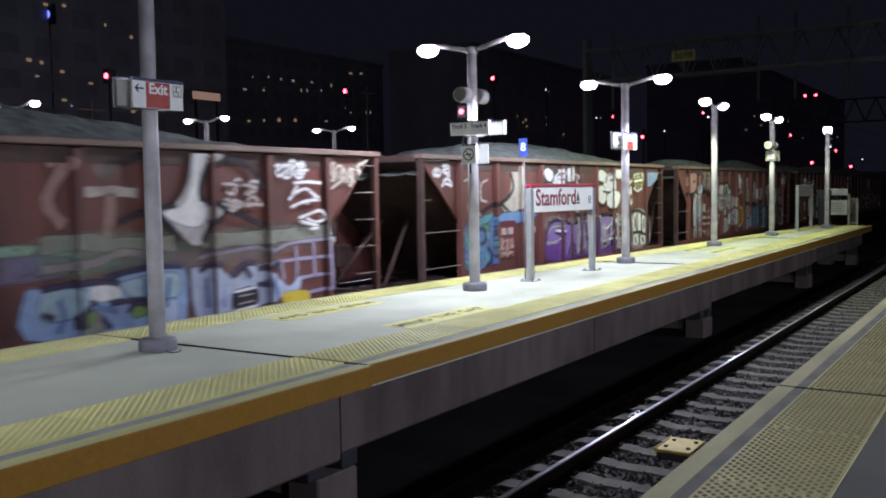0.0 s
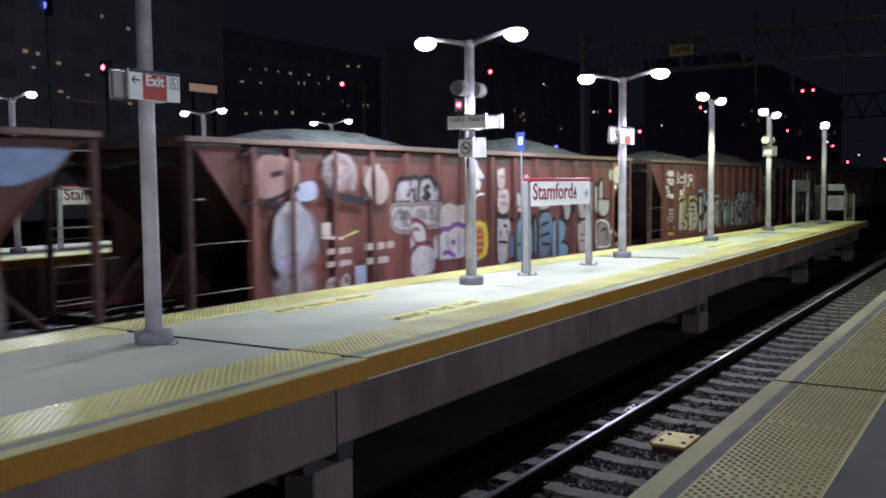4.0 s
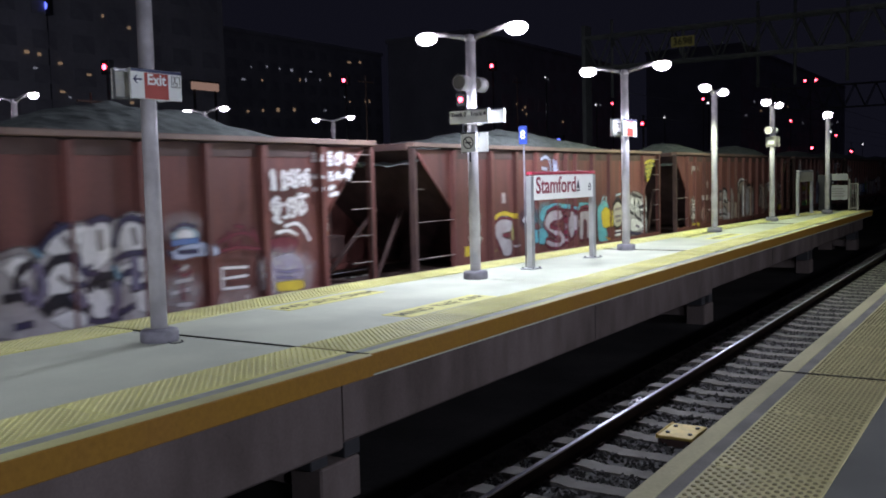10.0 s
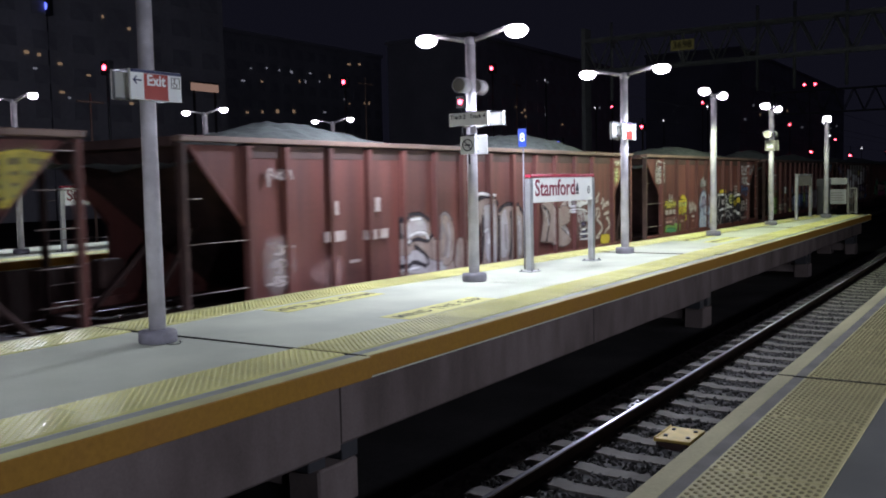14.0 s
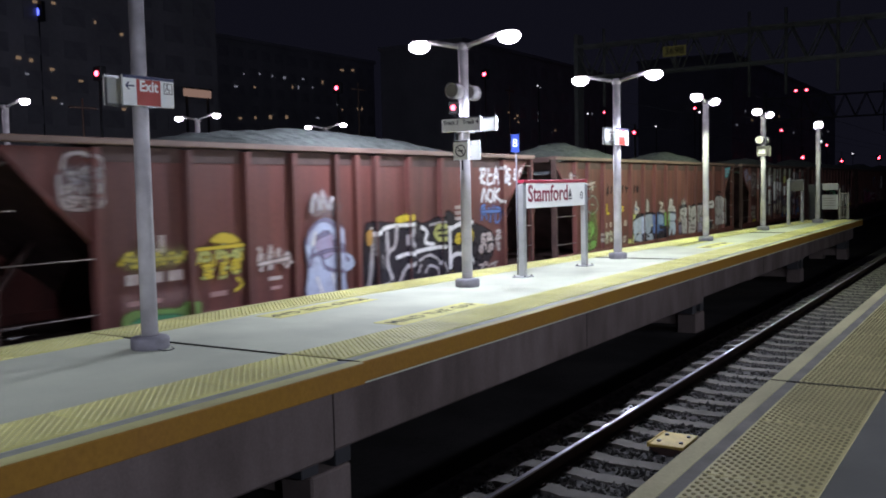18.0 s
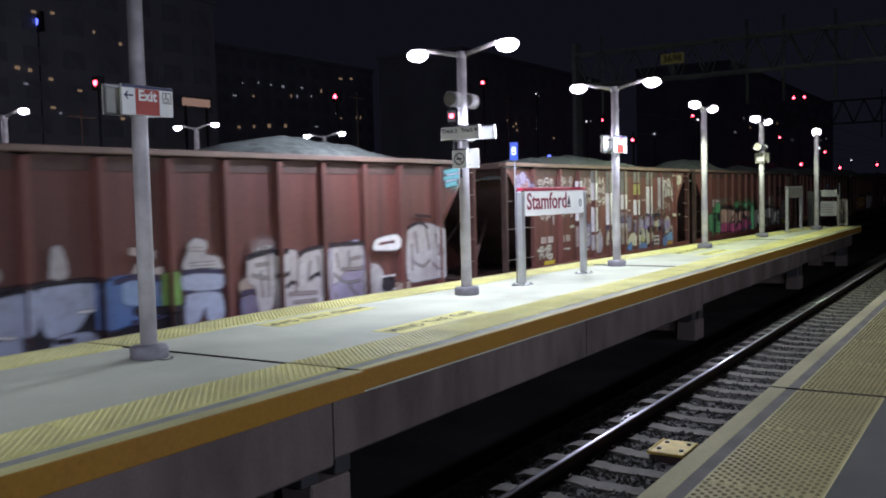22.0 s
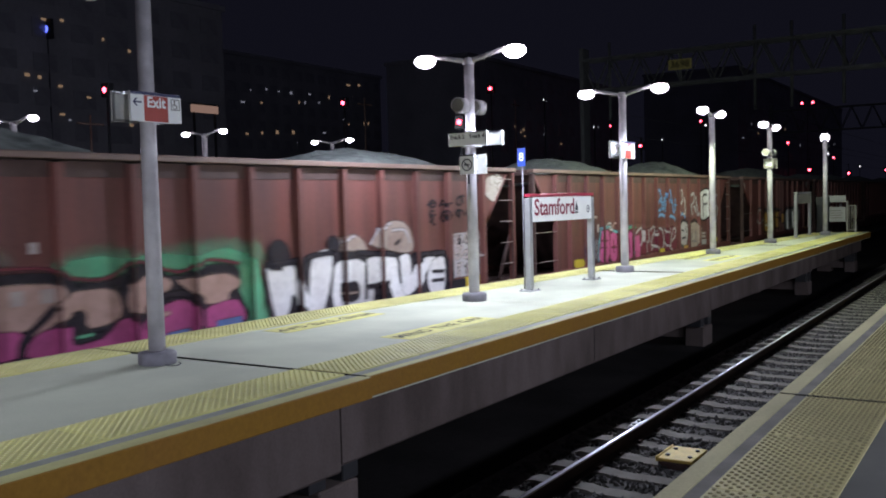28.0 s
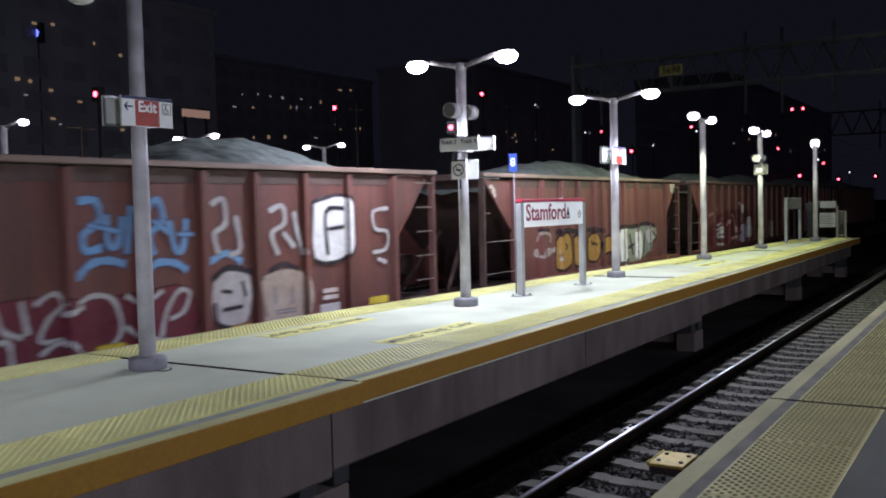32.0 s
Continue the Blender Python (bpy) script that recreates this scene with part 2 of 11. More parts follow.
def lettering(name, text, height, material, parent, m, bold=0.0, spacing=1.0, label="", thick=0.002):
    """Words as a thin mesh: they read along the x axis of m and face its z axis, centred on it."""
    cu = bpy.data.curves.new(name, "FONT")
    cu.body, cu.size, cu.align_x, cu.align_y = text, height * 1.38, "CENTER", "CENTER"
    cu.offset, cu.extrude, cu.space_character, cu.resolution_u = bold, thick, spacing, 3
    tmp = bpy.data.objects.new("tmp_text", cu)
    scene.collection.objects.link(tmp)
    me = bpy.data.meshes.new_from_object(tmp.evaluated_get(bpy.context.evaluated_depsgraph_get()))
    bpy.data.objects.remove(tmp)
    bpy.data.curves.remove(cu)
    me.name = name
    me.materials.clear()
    me.materials.append(material)
    return part(name, me, material, parent, label, m)


# Lettering that faces the tracks on the camera's side (+x), reading towards +y; and one that faces -y, reading towards +x
FACE_X = Matrix(((0, 0, 1, 0), (1, 0, 0, 0), (0, 1, 0, 0), (0, 0, 0, 1)))
FACE_Y = Matrix(((1, 0, 0, 0), (0, 0, -1, 0), (0, 1, 0, 0), (0, 0, 0, 1)))


# ---- the setting ----
RAIL_Z = -1.22                       # the platforms' tops lie at z = 0
GROUND_Z = -1.42
ISLAND = (-8.82, -4.954)             # its two edges; the far one closes in beyond KNEE
ISLAND_ENDS = (-14.0, 37.7)
KNEE, TAPER = 10.0, 0.071
FAR_ISLAND = (-23.0, -18.75)
NEAR_EDGE = -1.615
TRACKS = (-3.25, -10.95, -17.05)     # track centres

ground = part("ground", Geo().box(-420, 260, -260, 900, GROUND_Z - 0.6, GROUND_Z - 0.02), EARTH)
tagged(ground, "dark earth and cinders round the railway tracks", "ground", kind="structure")


def slab_platform(name, x0, x1, y0, y1, label, face=CONCRETE):
    """A platform of precast spans: the deck, with its parts hung on it."""
    deck = part(name, Geo().box(x0 + 0.01, x1 - 0.01, y0, y1, -0.20, 0.0, 0.008), face)
    return tagged(deck, label, "platform", kind="structure")


def far_x(y):
    """The island's edge on the train's side."""
    return ISLAND[0] + TAPER * max(0.0, y - KNEE)


def far_quad(y0, y1, in0, in1, z0, z1):
    """A strip along the island's far edge, from in0 to in1 metres inside it."""
    ys = [y0, *([KNEE] if y0 < KNEE < y1 else []), y1]
    pts = [(far_x(y) + in0, y) for y in ys] + [(far_x(y) + in1, y) for y in ys[::-1]]
    return Geo().prism(pts, 2, z0, z1)


Y0, Y1 = ISLAND_ENDS
island = part("platform_island", Geo().prism([(ISLAND[0], Y0), (ISLAND[1] - 0.01, Y0), (ISLAND[1] - 0.01, Y1), (far_x(Y1), Y1), (ISLAND[0], KNEE)], 2, -0.20, 0.0), CONCRETE)
tagged(island, "grey concrete island platform with yellow tactile edges", "platform", kind="structure")
# the side platform runs on to 11.5 to carry the added lamp posts
near_platform = slab_platform("platform_near", NEAR_EDGE, 11.5, -16.0, 60.0, "grey concrete side platform with yellow tactile edge", CONCRETE_DIMMED)
far_platform = slab_platform("platform_far", *FAR_ISLAND, -10.0, 44.0, "distant concrete island platform beyond the train")

# Edge beams: a painted face, a worn pale top; one length for each span
SPAN_JOINTS = (-5.0, 6.443, 18.1, 28.3)


def edge_beams(deck, x_out, side, cuts, y1, face, top=EDGE_TOP, strip=EDGE_GREY, wide=0.10):
    ys = [*cuts, y1]
    for a, b in zip(ys, ys[1:]):
        g = Geo().box(min(x_out, x_out - side * wide), max(x_out, x_out - side * wide), a + 0.003, b - 0.003, -0.185, 0.004, 0.006)
        part("edge_beam", g, face, deck, "painted edge beam with scuffs")
        lo, hi = sorted((x_out - side * 0.012, x_out - side * (wide - 0.002)))
        part("edge_top", Geo().box(lo, hi, a + 0.006, b - 0.006, 0.0, 0.0085, 0.003), top, deck)
        lo, hi = sorted((x_out - side * wide, x_out - side * (wide + 0.115)))
        part("edge_strip", Geo().box(lo, hi, a + 0.012, b - 0.012, -0.02, 0.0045), strip, deck)


edge_beams(island, ISLAND[1] + 0.05, 1, (Y0, -5.0), SPAN_JOINTS[1], ORANGE, wide=0.15)
edge_beams(island, ISLAND[1], 1, SPAN_JOINTS[1:], Y1, ORANGE)
for a, b in zip((Y0, *SPAN_JOINTS), (*SPAN_JOINTS, Y1)):
    part("edge_beam", far_quad(a + 0.003, b - 0.003, -0.02, 0.07, -0.215, 0.006), ORANGE, island, "painted edge beam with scuffs")
    part("edge_top", far_quad(a + 0.006, b - 0.006, -0.015, 0.066, 0.004, 0.0095), EDGE_TOP, island)
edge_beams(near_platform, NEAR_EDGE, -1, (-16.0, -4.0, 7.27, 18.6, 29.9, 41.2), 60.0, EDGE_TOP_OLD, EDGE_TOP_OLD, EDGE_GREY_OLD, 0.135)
edge_beams(far_platform, FAR_ISLAND[1], 1, (-10.0, 6.4, 18.1, 29.7), 44.0, ORANGE)

# Girders and bearings under the island platform, piers at the joints
GIRDER_X = ISLAND[1] - 0.33
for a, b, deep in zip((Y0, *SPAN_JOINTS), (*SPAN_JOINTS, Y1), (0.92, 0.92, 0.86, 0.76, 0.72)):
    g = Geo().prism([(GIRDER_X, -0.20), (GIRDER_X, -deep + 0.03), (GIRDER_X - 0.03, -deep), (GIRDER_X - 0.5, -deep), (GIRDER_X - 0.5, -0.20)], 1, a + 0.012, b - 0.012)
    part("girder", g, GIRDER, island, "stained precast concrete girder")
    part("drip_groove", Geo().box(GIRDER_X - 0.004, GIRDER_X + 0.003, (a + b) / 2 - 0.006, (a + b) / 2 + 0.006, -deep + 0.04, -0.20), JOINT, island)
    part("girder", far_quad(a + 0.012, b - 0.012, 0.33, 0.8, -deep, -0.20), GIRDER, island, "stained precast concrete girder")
    # unseen soffit, filled deep to block light from the girder behind
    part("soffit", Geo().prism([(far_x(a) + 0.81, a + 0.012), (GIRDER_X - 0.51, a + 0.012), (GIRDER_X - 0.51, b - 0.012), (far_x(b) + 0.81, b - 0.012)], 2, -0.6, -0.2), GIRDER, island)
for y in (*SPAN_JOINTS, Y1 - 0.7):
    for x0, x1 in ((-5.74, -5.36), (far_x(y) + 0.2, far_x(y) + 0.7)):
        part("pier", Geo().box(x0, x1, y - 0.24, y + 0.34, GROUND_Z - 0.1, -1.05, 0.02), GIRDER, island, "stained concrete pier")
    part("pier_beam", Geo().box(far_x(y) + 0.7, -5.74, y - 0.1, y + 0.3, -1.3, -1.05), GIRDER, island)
    for x in (-5.55, far_x(y) + 0.45):
        for dy in (-0.22, 0.26):
            part("bearing", Geo().box(x - 0.16, x + 0.16, y + dy - 0.12, y + dy + 0.12, -1.05, -0.70, 0.01), DARK, island)
# joints across the deck
for y in SPAN_JOINTS:
    part("joint_filler", Geo().box(ISLAND[1] - 0.095, ISLAND[1] - 0.012, y - 0.0035, y + 0.0035, -0.205, -0.006), JOINT, island)
    part("expansion_joint", Geo().box(far_x(y) + 0.02, ISLAND[1] - 0.015, y - 0.013, y + 0.013, -0.02, 0.0115), JOINT, island, "black rubber joint")
for y in (-4.0, 7.27, 18.6, 29.9, 41.2):
    part("expansion_joint", Geo().box(NEAR_EDGE + 0.015, 11.4, y - 0.012, y + 0.012, -0.02, 0.0115), JOINT, near_platform, "black rubber joint")
for y in (1.35, 4.081, 5.17):
    part("bolt", Geo().tube((ISLAND[1] - 0.01, y, -0.062), (ISLAND[1] + 0.012, y, -0.062), 0.022, 10), DARK, island, "rusty bolt head")
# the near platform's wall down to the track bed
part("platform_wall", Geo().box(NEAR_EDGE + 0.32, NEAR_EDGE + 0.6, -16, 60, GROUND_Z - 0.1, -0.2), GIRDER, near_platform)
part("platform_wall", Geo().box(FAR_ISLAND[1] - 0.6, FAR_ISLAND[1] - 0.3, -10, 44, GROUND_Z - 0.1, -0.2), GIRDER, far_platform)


def tactile_mesh(base, dome):
    """A 0.61 x 1.22 m panel with rows of truncated domes."""
    g = Geo().box(-0.303, 0.303, -0.606, 0.606, -0.01, 0.010, 0.003)
    tops = []
    for j in range(35):
        for i in range(9 if j % 2 == 0 else 8):
            cx, cy = -0.272 + 0.068 * (i + 0.5 * (j % 2)), -0.578 + 0.034 * j
            k = 7
            ring = lambda r, z: [(cx + r * math.cos(2 * math.pi * q / k), cy + r * math.sin(2 * math.pi * q / k), z) for q in range(k)]
            g.add(ring(0.0145, 0.0095) + ring(0.0100, 0.0170), [(q, (q + 1) % k, k + (q + 1) % k, k + q) for q in range(k)] + [tuple(range(k, 2 * k))])
            tops += range(len(g.f) - (k + 1 if dome is DOME_OLD else 1), len(g.f))
    tops = set(tops)
    me = g.mesh("tactile_tile", base, dome)
    for p in me.polygons:
        p.material_index = 1 if p.index in tops else 0
    return me


TILE, TILE_OLD = tactile_mesh(TACTILE, DOME), tactile_mesh(TACTILE_OLD, DOME_OLD)


def tactile_run(deck, x, y0, y1, tile):
    n = round((y1 - y0) / 1.22)
    pitch = (y1 - y0) / n
    for i in range(n):
        part("tactile_tile", tile, None, deck, "", Matrix.Translation((x, y0 + pitch * (i + 0.5), 0.004 if tile is TILE else -0.004)) @ Matrix.Diagonal((1, pitch / 1.22, 1, 1)))


for a, b in zip((-5.0, 6.47, 18.12, 28.32), (6.42, 18.08, 28.28, 37.6)):
    tactile_run(island, -5.499, a, b, TILE)
    n = round((b - a) / 1.22)
    for i in range(n):
        y = a + (b - a) * (i + 0.5) / n
        part("tactile_tile", TILE, None, island, "", Matrix.Translation((far_x(y) + 0.385, y, 0.004)) @ pose(0, 0, 0, 0, 0, -math.degrees(math.atan(TAPER)) if y > KNEE else 0)
             @ Matrix.Diagonal((1, (b - a) / n / 1.22, 1, 1)))
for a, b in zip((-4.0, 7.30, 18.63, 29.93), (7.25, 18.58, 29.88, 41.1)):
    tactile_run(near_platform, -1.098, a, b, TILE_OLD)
part("tactile_strip", Geo().box(-19.58, -18.97, -5, 42, -0.01, 0.012), TACTILE, far_platform, "far yellow tactile strip")

# Painted warnings on the island deck: they read from the platform, so upside down from the other side of the track
for x, y, turn in ((-6.09, 9.45, 90), (-7.80, 9.30, -90), (-6.25, 22.5, 90), (-7.05, 22.9, -90)):
    patch = part("painted_warning", Geo().box(x - 0.215, x + 0.215, y - 1.0, y + 1.0, -0.01, 0.0040), STENCIL, island,
                 "worn yellow painted warning with dark letters")
    lettering("warning_letters", "MIND THE GAP", 0.185, STENCIL_INK, patch, Matrix.Translation((x, y, 0.0052)) @ pose(0, 0, 0, 0, 0, turn),
              bold=0.004, spacing=1.12, thick=0.0006)

# ---- tracks ----
def rail_mesh(y0, y1):
    prof = [(-0.07, 0), (0.07, 0), (0.07, 0.012), (0.012, 0.03), (0.012, 0.115), (0.036, 0.125), (0.036, 0.147), (0.031, 0.1530), (0.022, 0.1572), (0.011, 0.1593), (0.0, 0.16),
            (-0.011, 0.1593), (-0.022, 0.1572), (-0.031, 0.1530), (-0.036, 0.147), (-0.036, 0.125), (-0.012, 0.115), (-0.012, 0.03), (-0.07, 0.012)]
    me = Geo().prism(prof, 1, y0, y1).mesh("rail", RAIL, RAIL_TOP)
    for p in me.polygons:
        if p.center.z > 0.158:
            p.material_index = 1
            p.use_smooth = True
    return me


RAIL_MESH = rail_mesh(-40, 160)
# Ties cut short of true length: the platform's shadow on their ends is put into the shape
TIE_MESH = Geo().prism([(-1.18, 0), (1.18, 0), (1.18, 0.16), (1.1, 0.185), (0.5, 0.17), (0.4, 0.15), (-0.4, 0.15), (-0.5, 0.17), (-1.1, 0.185), (-1.18, 0.16)],
                       1, -0.115, 0.115).mesh("tie", TIE)
CLIP = Geo().box(-0.11, -0.055, -0.05, 0.05, 0.0, 0.035, 0.008).box(0.055, 0.11, -0.05, 0.05, 0.0, 0.035, 0.008).mesh("rail_clip", RAIL)
rng = random.Random(4)
for k, x in enumerate(TRACKS):
    bed = part("track_bed", Geo().prism([(x - 1.75, GROUND_Z - 0.05), (x + 1.62, GROUND_Z - 0.05), (x + 1.55, GROUND_Z - 0.005), (x - 1.6, GROUND_Z - 0.005)], 1, -40, 160),
               BALLAST)
    tagged(bed, "railway track of steel rails on concrete ties in dark ballast", "track", kind="structure")
    for s in (-1, 1):
        part("rail", RAIL_MESH, None, bed, "steel rail with a polished running surface", (x + s * 0.7175, 0, RAIL_Z - 0.16))
    n = 170 if k == 0 else 60
    for i in range(n):
        y = (-9.2 if k == 0 else -10.2) + 0.61 * i
        part("tie", TIE_MESH, None, bed, "", Matrix.Translation((x + rng.uniform(-0.02, 0.02), y + rng.uniform(-0.02, 0.02), RAIL_Z - 0.332)) @ pose(0, 0, 0, 0, 0, rng.uniform(-0.6, 0.6)))
        if k == 0 and 18 < i < 80:
            for s in (-1, 1):
                part("rail_clip", CLIP, None, bed, "", (x + s * 0.7175, y, RAIL_Z - 0.165))


def stones(x0, x1, y0, y1, z, count, seed, size=(0.02, 0.042), keep=None):
    r = random.Random(seed)
    g = Geo()
    base = [(1, 0, 0), (-1, 0, 0), (0, 1, 0), (0, -1, 0), (0, 0, 1), (0, 0, -1)]
    tri = [(0, 2, 4), (2, 1, 4), (1, 3, 4), (3, 0, 4), (2, 0, 5), (1, 2, 5), (3, 1, 5), (0, 3, 5)]
    for _ in range(count):
        y = y0 + (y1 - y0) * r.random() ** 1.5
        x = r.uniform(x0, x1)
        if keep and not keep(x, y):
            continue
        s = r.uniform(*size)
        m = Euler((r.uniform(0, 6), r.uniform(0, 6), r.uniform(0, 6))).to_matrix()
        g.add([Vector((x, y, z + r.uniform(-0.01, 0.03))) + m @ (Vector(b) * s * r.uniform(0.65, 1.25)) for b in base], tri)
    return g


tie_gap = lambda x, y: abs(((y - 3.0 + 0.305) % 0.61) - 0.305) > 0.10
gravel_bed = part("ballast", stones(-4.75, -1.9, 3.0, 34, GROUND_Z - 0.005, 19000, 7, keep=tie_gap), BALLAST)
tagged(gravel_bed, "loose dark grey ballast stones between the ties", "ballast", kind="stuff")

# The yellow box between the rails
box = thing("transponder_box", "yellow steel box with four bolts bolted between the rails", "track box", (-3.215, 9.86, RAIL_Z - 0.075))
part("lid", Geo().box(-0.195, 0.195, -0.28, 0.28, -0.055, -0.02, 0.008), BOX_YELLOW, box, "scuffed yellow lid")
part("base", Geo().box(-0.185, 0.185, -0.285, 0.285, -0.19, -0.055, 0.01), CAR_DARK, box, "rusty base")
part("lip", Geo().box(-0.21, -0.19, -0.28, 0.28, -0.06, -0.008, 0.004), BOX_YELLOW, box)
for sx in (-0.12, 0.13):
    for sy in (-0.14, 0.14):
        part("bolt", Geo().tube((sx, sy, -0.022), (sx, sy, -0.004), 0.026, 6), DARK, box)
joiner = thing("rail_bond", "bright metal rail bond clamped to the rail foot", "rail bond", (-4.15, 10.93, RAIL_Z - 0.125))
part("plate", Geo().box(-0.06, 0.06, -0.14, 0.14, -0.02, 0.03, 0.01), ZINC, joiner)
for sy in (-0.09, 0.09):
    part("bolt", Geo().tube((0, sy, 0.03), (0, sy, 0.06), 0.025, 6), ZINC, joiner)

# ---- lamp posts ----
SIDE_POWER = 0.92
POSTS = ((-7.64, -6.2, 3.72, 0, True), (-7.49, -0.1, 3.72, 0, True), (-7.347, 6.115, 3.72, 0, False), (-7.24, 12.19, 3.667, 0, True), (-7.03, 17.98, 3.626, 0, True), (-6.966, 24.11, 3.607, 90, True),
         (-6.767, 29.64, 3.548, 90, True), (-6.12, 35.2, 3.40, 100, True))


def pod(side, k):
    """The lamp head at the arm's end: a shallow shell over a bowed lens, its glowing shape rounded out to imitate
    glare.
    """
    shell, lens = Geo(), Geo()
    n = 18
    for g, a0, a1, rows in ((shell, 48, 90, 3), (lens, -90, 48, 9)):
        v, f = [], []
        for r in range(rows + 1):
            a = radians(a0 + (a1 - a0) * r / rows)
            rr = math.cos(a) + (0.02 if g is shell else 0.0)
            z = 0.11 + 0.13 * k * math.sin(a) * (0.8 if a > 0 else 1.0)
            v += [(side * 0.80 + 0.205 * k * rr * math.cos(2 * math.pi * i / n), 0.165 * k * rr * math.sin(2 * math.pi * i / n), z) for i in range(n)]
        for r in range(rows):
            f += [(r * n + i, r * n + (i + 1) % n, (r + 1) * n + (i + 1) % n, (r + 1) * n + i) for i in range(n)]
        g.add(v, f, True)
    return shell, lens


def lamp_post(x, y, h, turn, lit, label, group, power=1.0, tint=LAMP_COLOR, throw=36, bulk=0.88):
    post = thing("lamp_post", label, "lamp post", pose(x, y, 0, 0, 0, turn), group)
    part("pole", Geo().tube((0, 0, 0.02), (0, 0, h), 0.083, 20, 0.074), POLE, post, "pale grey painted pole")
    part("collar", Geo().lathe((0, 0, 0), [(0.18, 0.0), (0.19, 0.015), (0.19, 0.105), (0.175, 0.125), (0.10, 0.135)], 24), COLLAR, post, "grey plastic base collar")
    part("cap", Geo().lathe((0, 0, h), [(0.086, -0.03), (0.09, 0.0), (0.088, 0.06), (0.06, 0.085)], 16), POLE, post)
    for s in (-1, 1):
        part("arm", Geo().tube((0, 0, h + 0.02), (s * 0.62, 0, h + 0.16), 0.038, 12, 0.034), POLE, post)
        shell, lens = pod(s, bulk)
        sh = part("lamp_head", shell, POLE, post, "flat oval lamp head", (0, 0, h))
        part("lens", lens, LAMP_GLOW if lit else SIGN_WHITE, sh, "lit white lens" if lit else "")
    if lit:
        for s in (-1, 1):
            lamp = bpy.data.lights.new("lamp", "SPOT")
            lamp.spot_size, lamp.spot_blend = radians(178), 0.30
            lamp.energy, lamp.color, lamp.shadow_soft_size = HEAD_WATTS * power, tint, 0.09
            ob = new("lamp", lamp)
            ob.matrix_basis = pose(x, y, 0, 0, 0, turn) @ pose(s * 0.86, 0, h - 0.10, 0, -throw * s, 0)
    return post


for x, y, h, turn, lit in POSTS:
    post = lamp_post(x, y, h, turn, lit, "tall grey platform lamp post with two arms" + (" and bright lamps" if lit else ""), "lamp posts on the island platform", 0.31 if y < 8 else 0.74 if y < 15 else 0.62 if y < 20 else 0.5 if y < 28 else 0.36 if y < 33 else 0.07, FAR_COLOR if y > 20 else LAMP_COLOR)
    if not lit:
        loop = Geo()
        ring = [(0.20, -0.07, 0.012), (0.26, -0.06, 0.006), (0.29, 0.0, 0.006), (0.265, 0.07, 0.006), (0.20, 0.10, 0.012)]
        for p, q in zip(ring, ring[1:]):
            loop.tube(p, q, 0.005, 8)
        part("cable_loop", loop, DARK, post, "short dark cable loop at the base")

for y in (13.3, 19.45, 25.45):
    lamp_post(-20.85, y, 3.7, 0, True, "grey lamp post with two bright lamps on a farther platform", "lamp posts on the far platform", 0.8, throw=78, bulk=0.68)


# Unseen posts, added to light whatever faces the side platform; places and powers assumed
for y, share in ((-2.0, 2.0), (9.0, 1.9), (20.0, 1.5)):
    lamp_post(8.5, y, 3.72, 0, True, "unseen lamp post added on the side platform for near-side light", "lamp posts on the side platform", SIDE_POWER * share)


# ---- signs ----
def panel(name, m, w, h, d, parent, face, label=""):
    """A flat board centred on m that faces its z axis."""
    return part(name, Geo().box(-w / 2, w / 2, -h / 2, h / 2, -d / 2, d / 2, 0.004), face, parent, label, m)


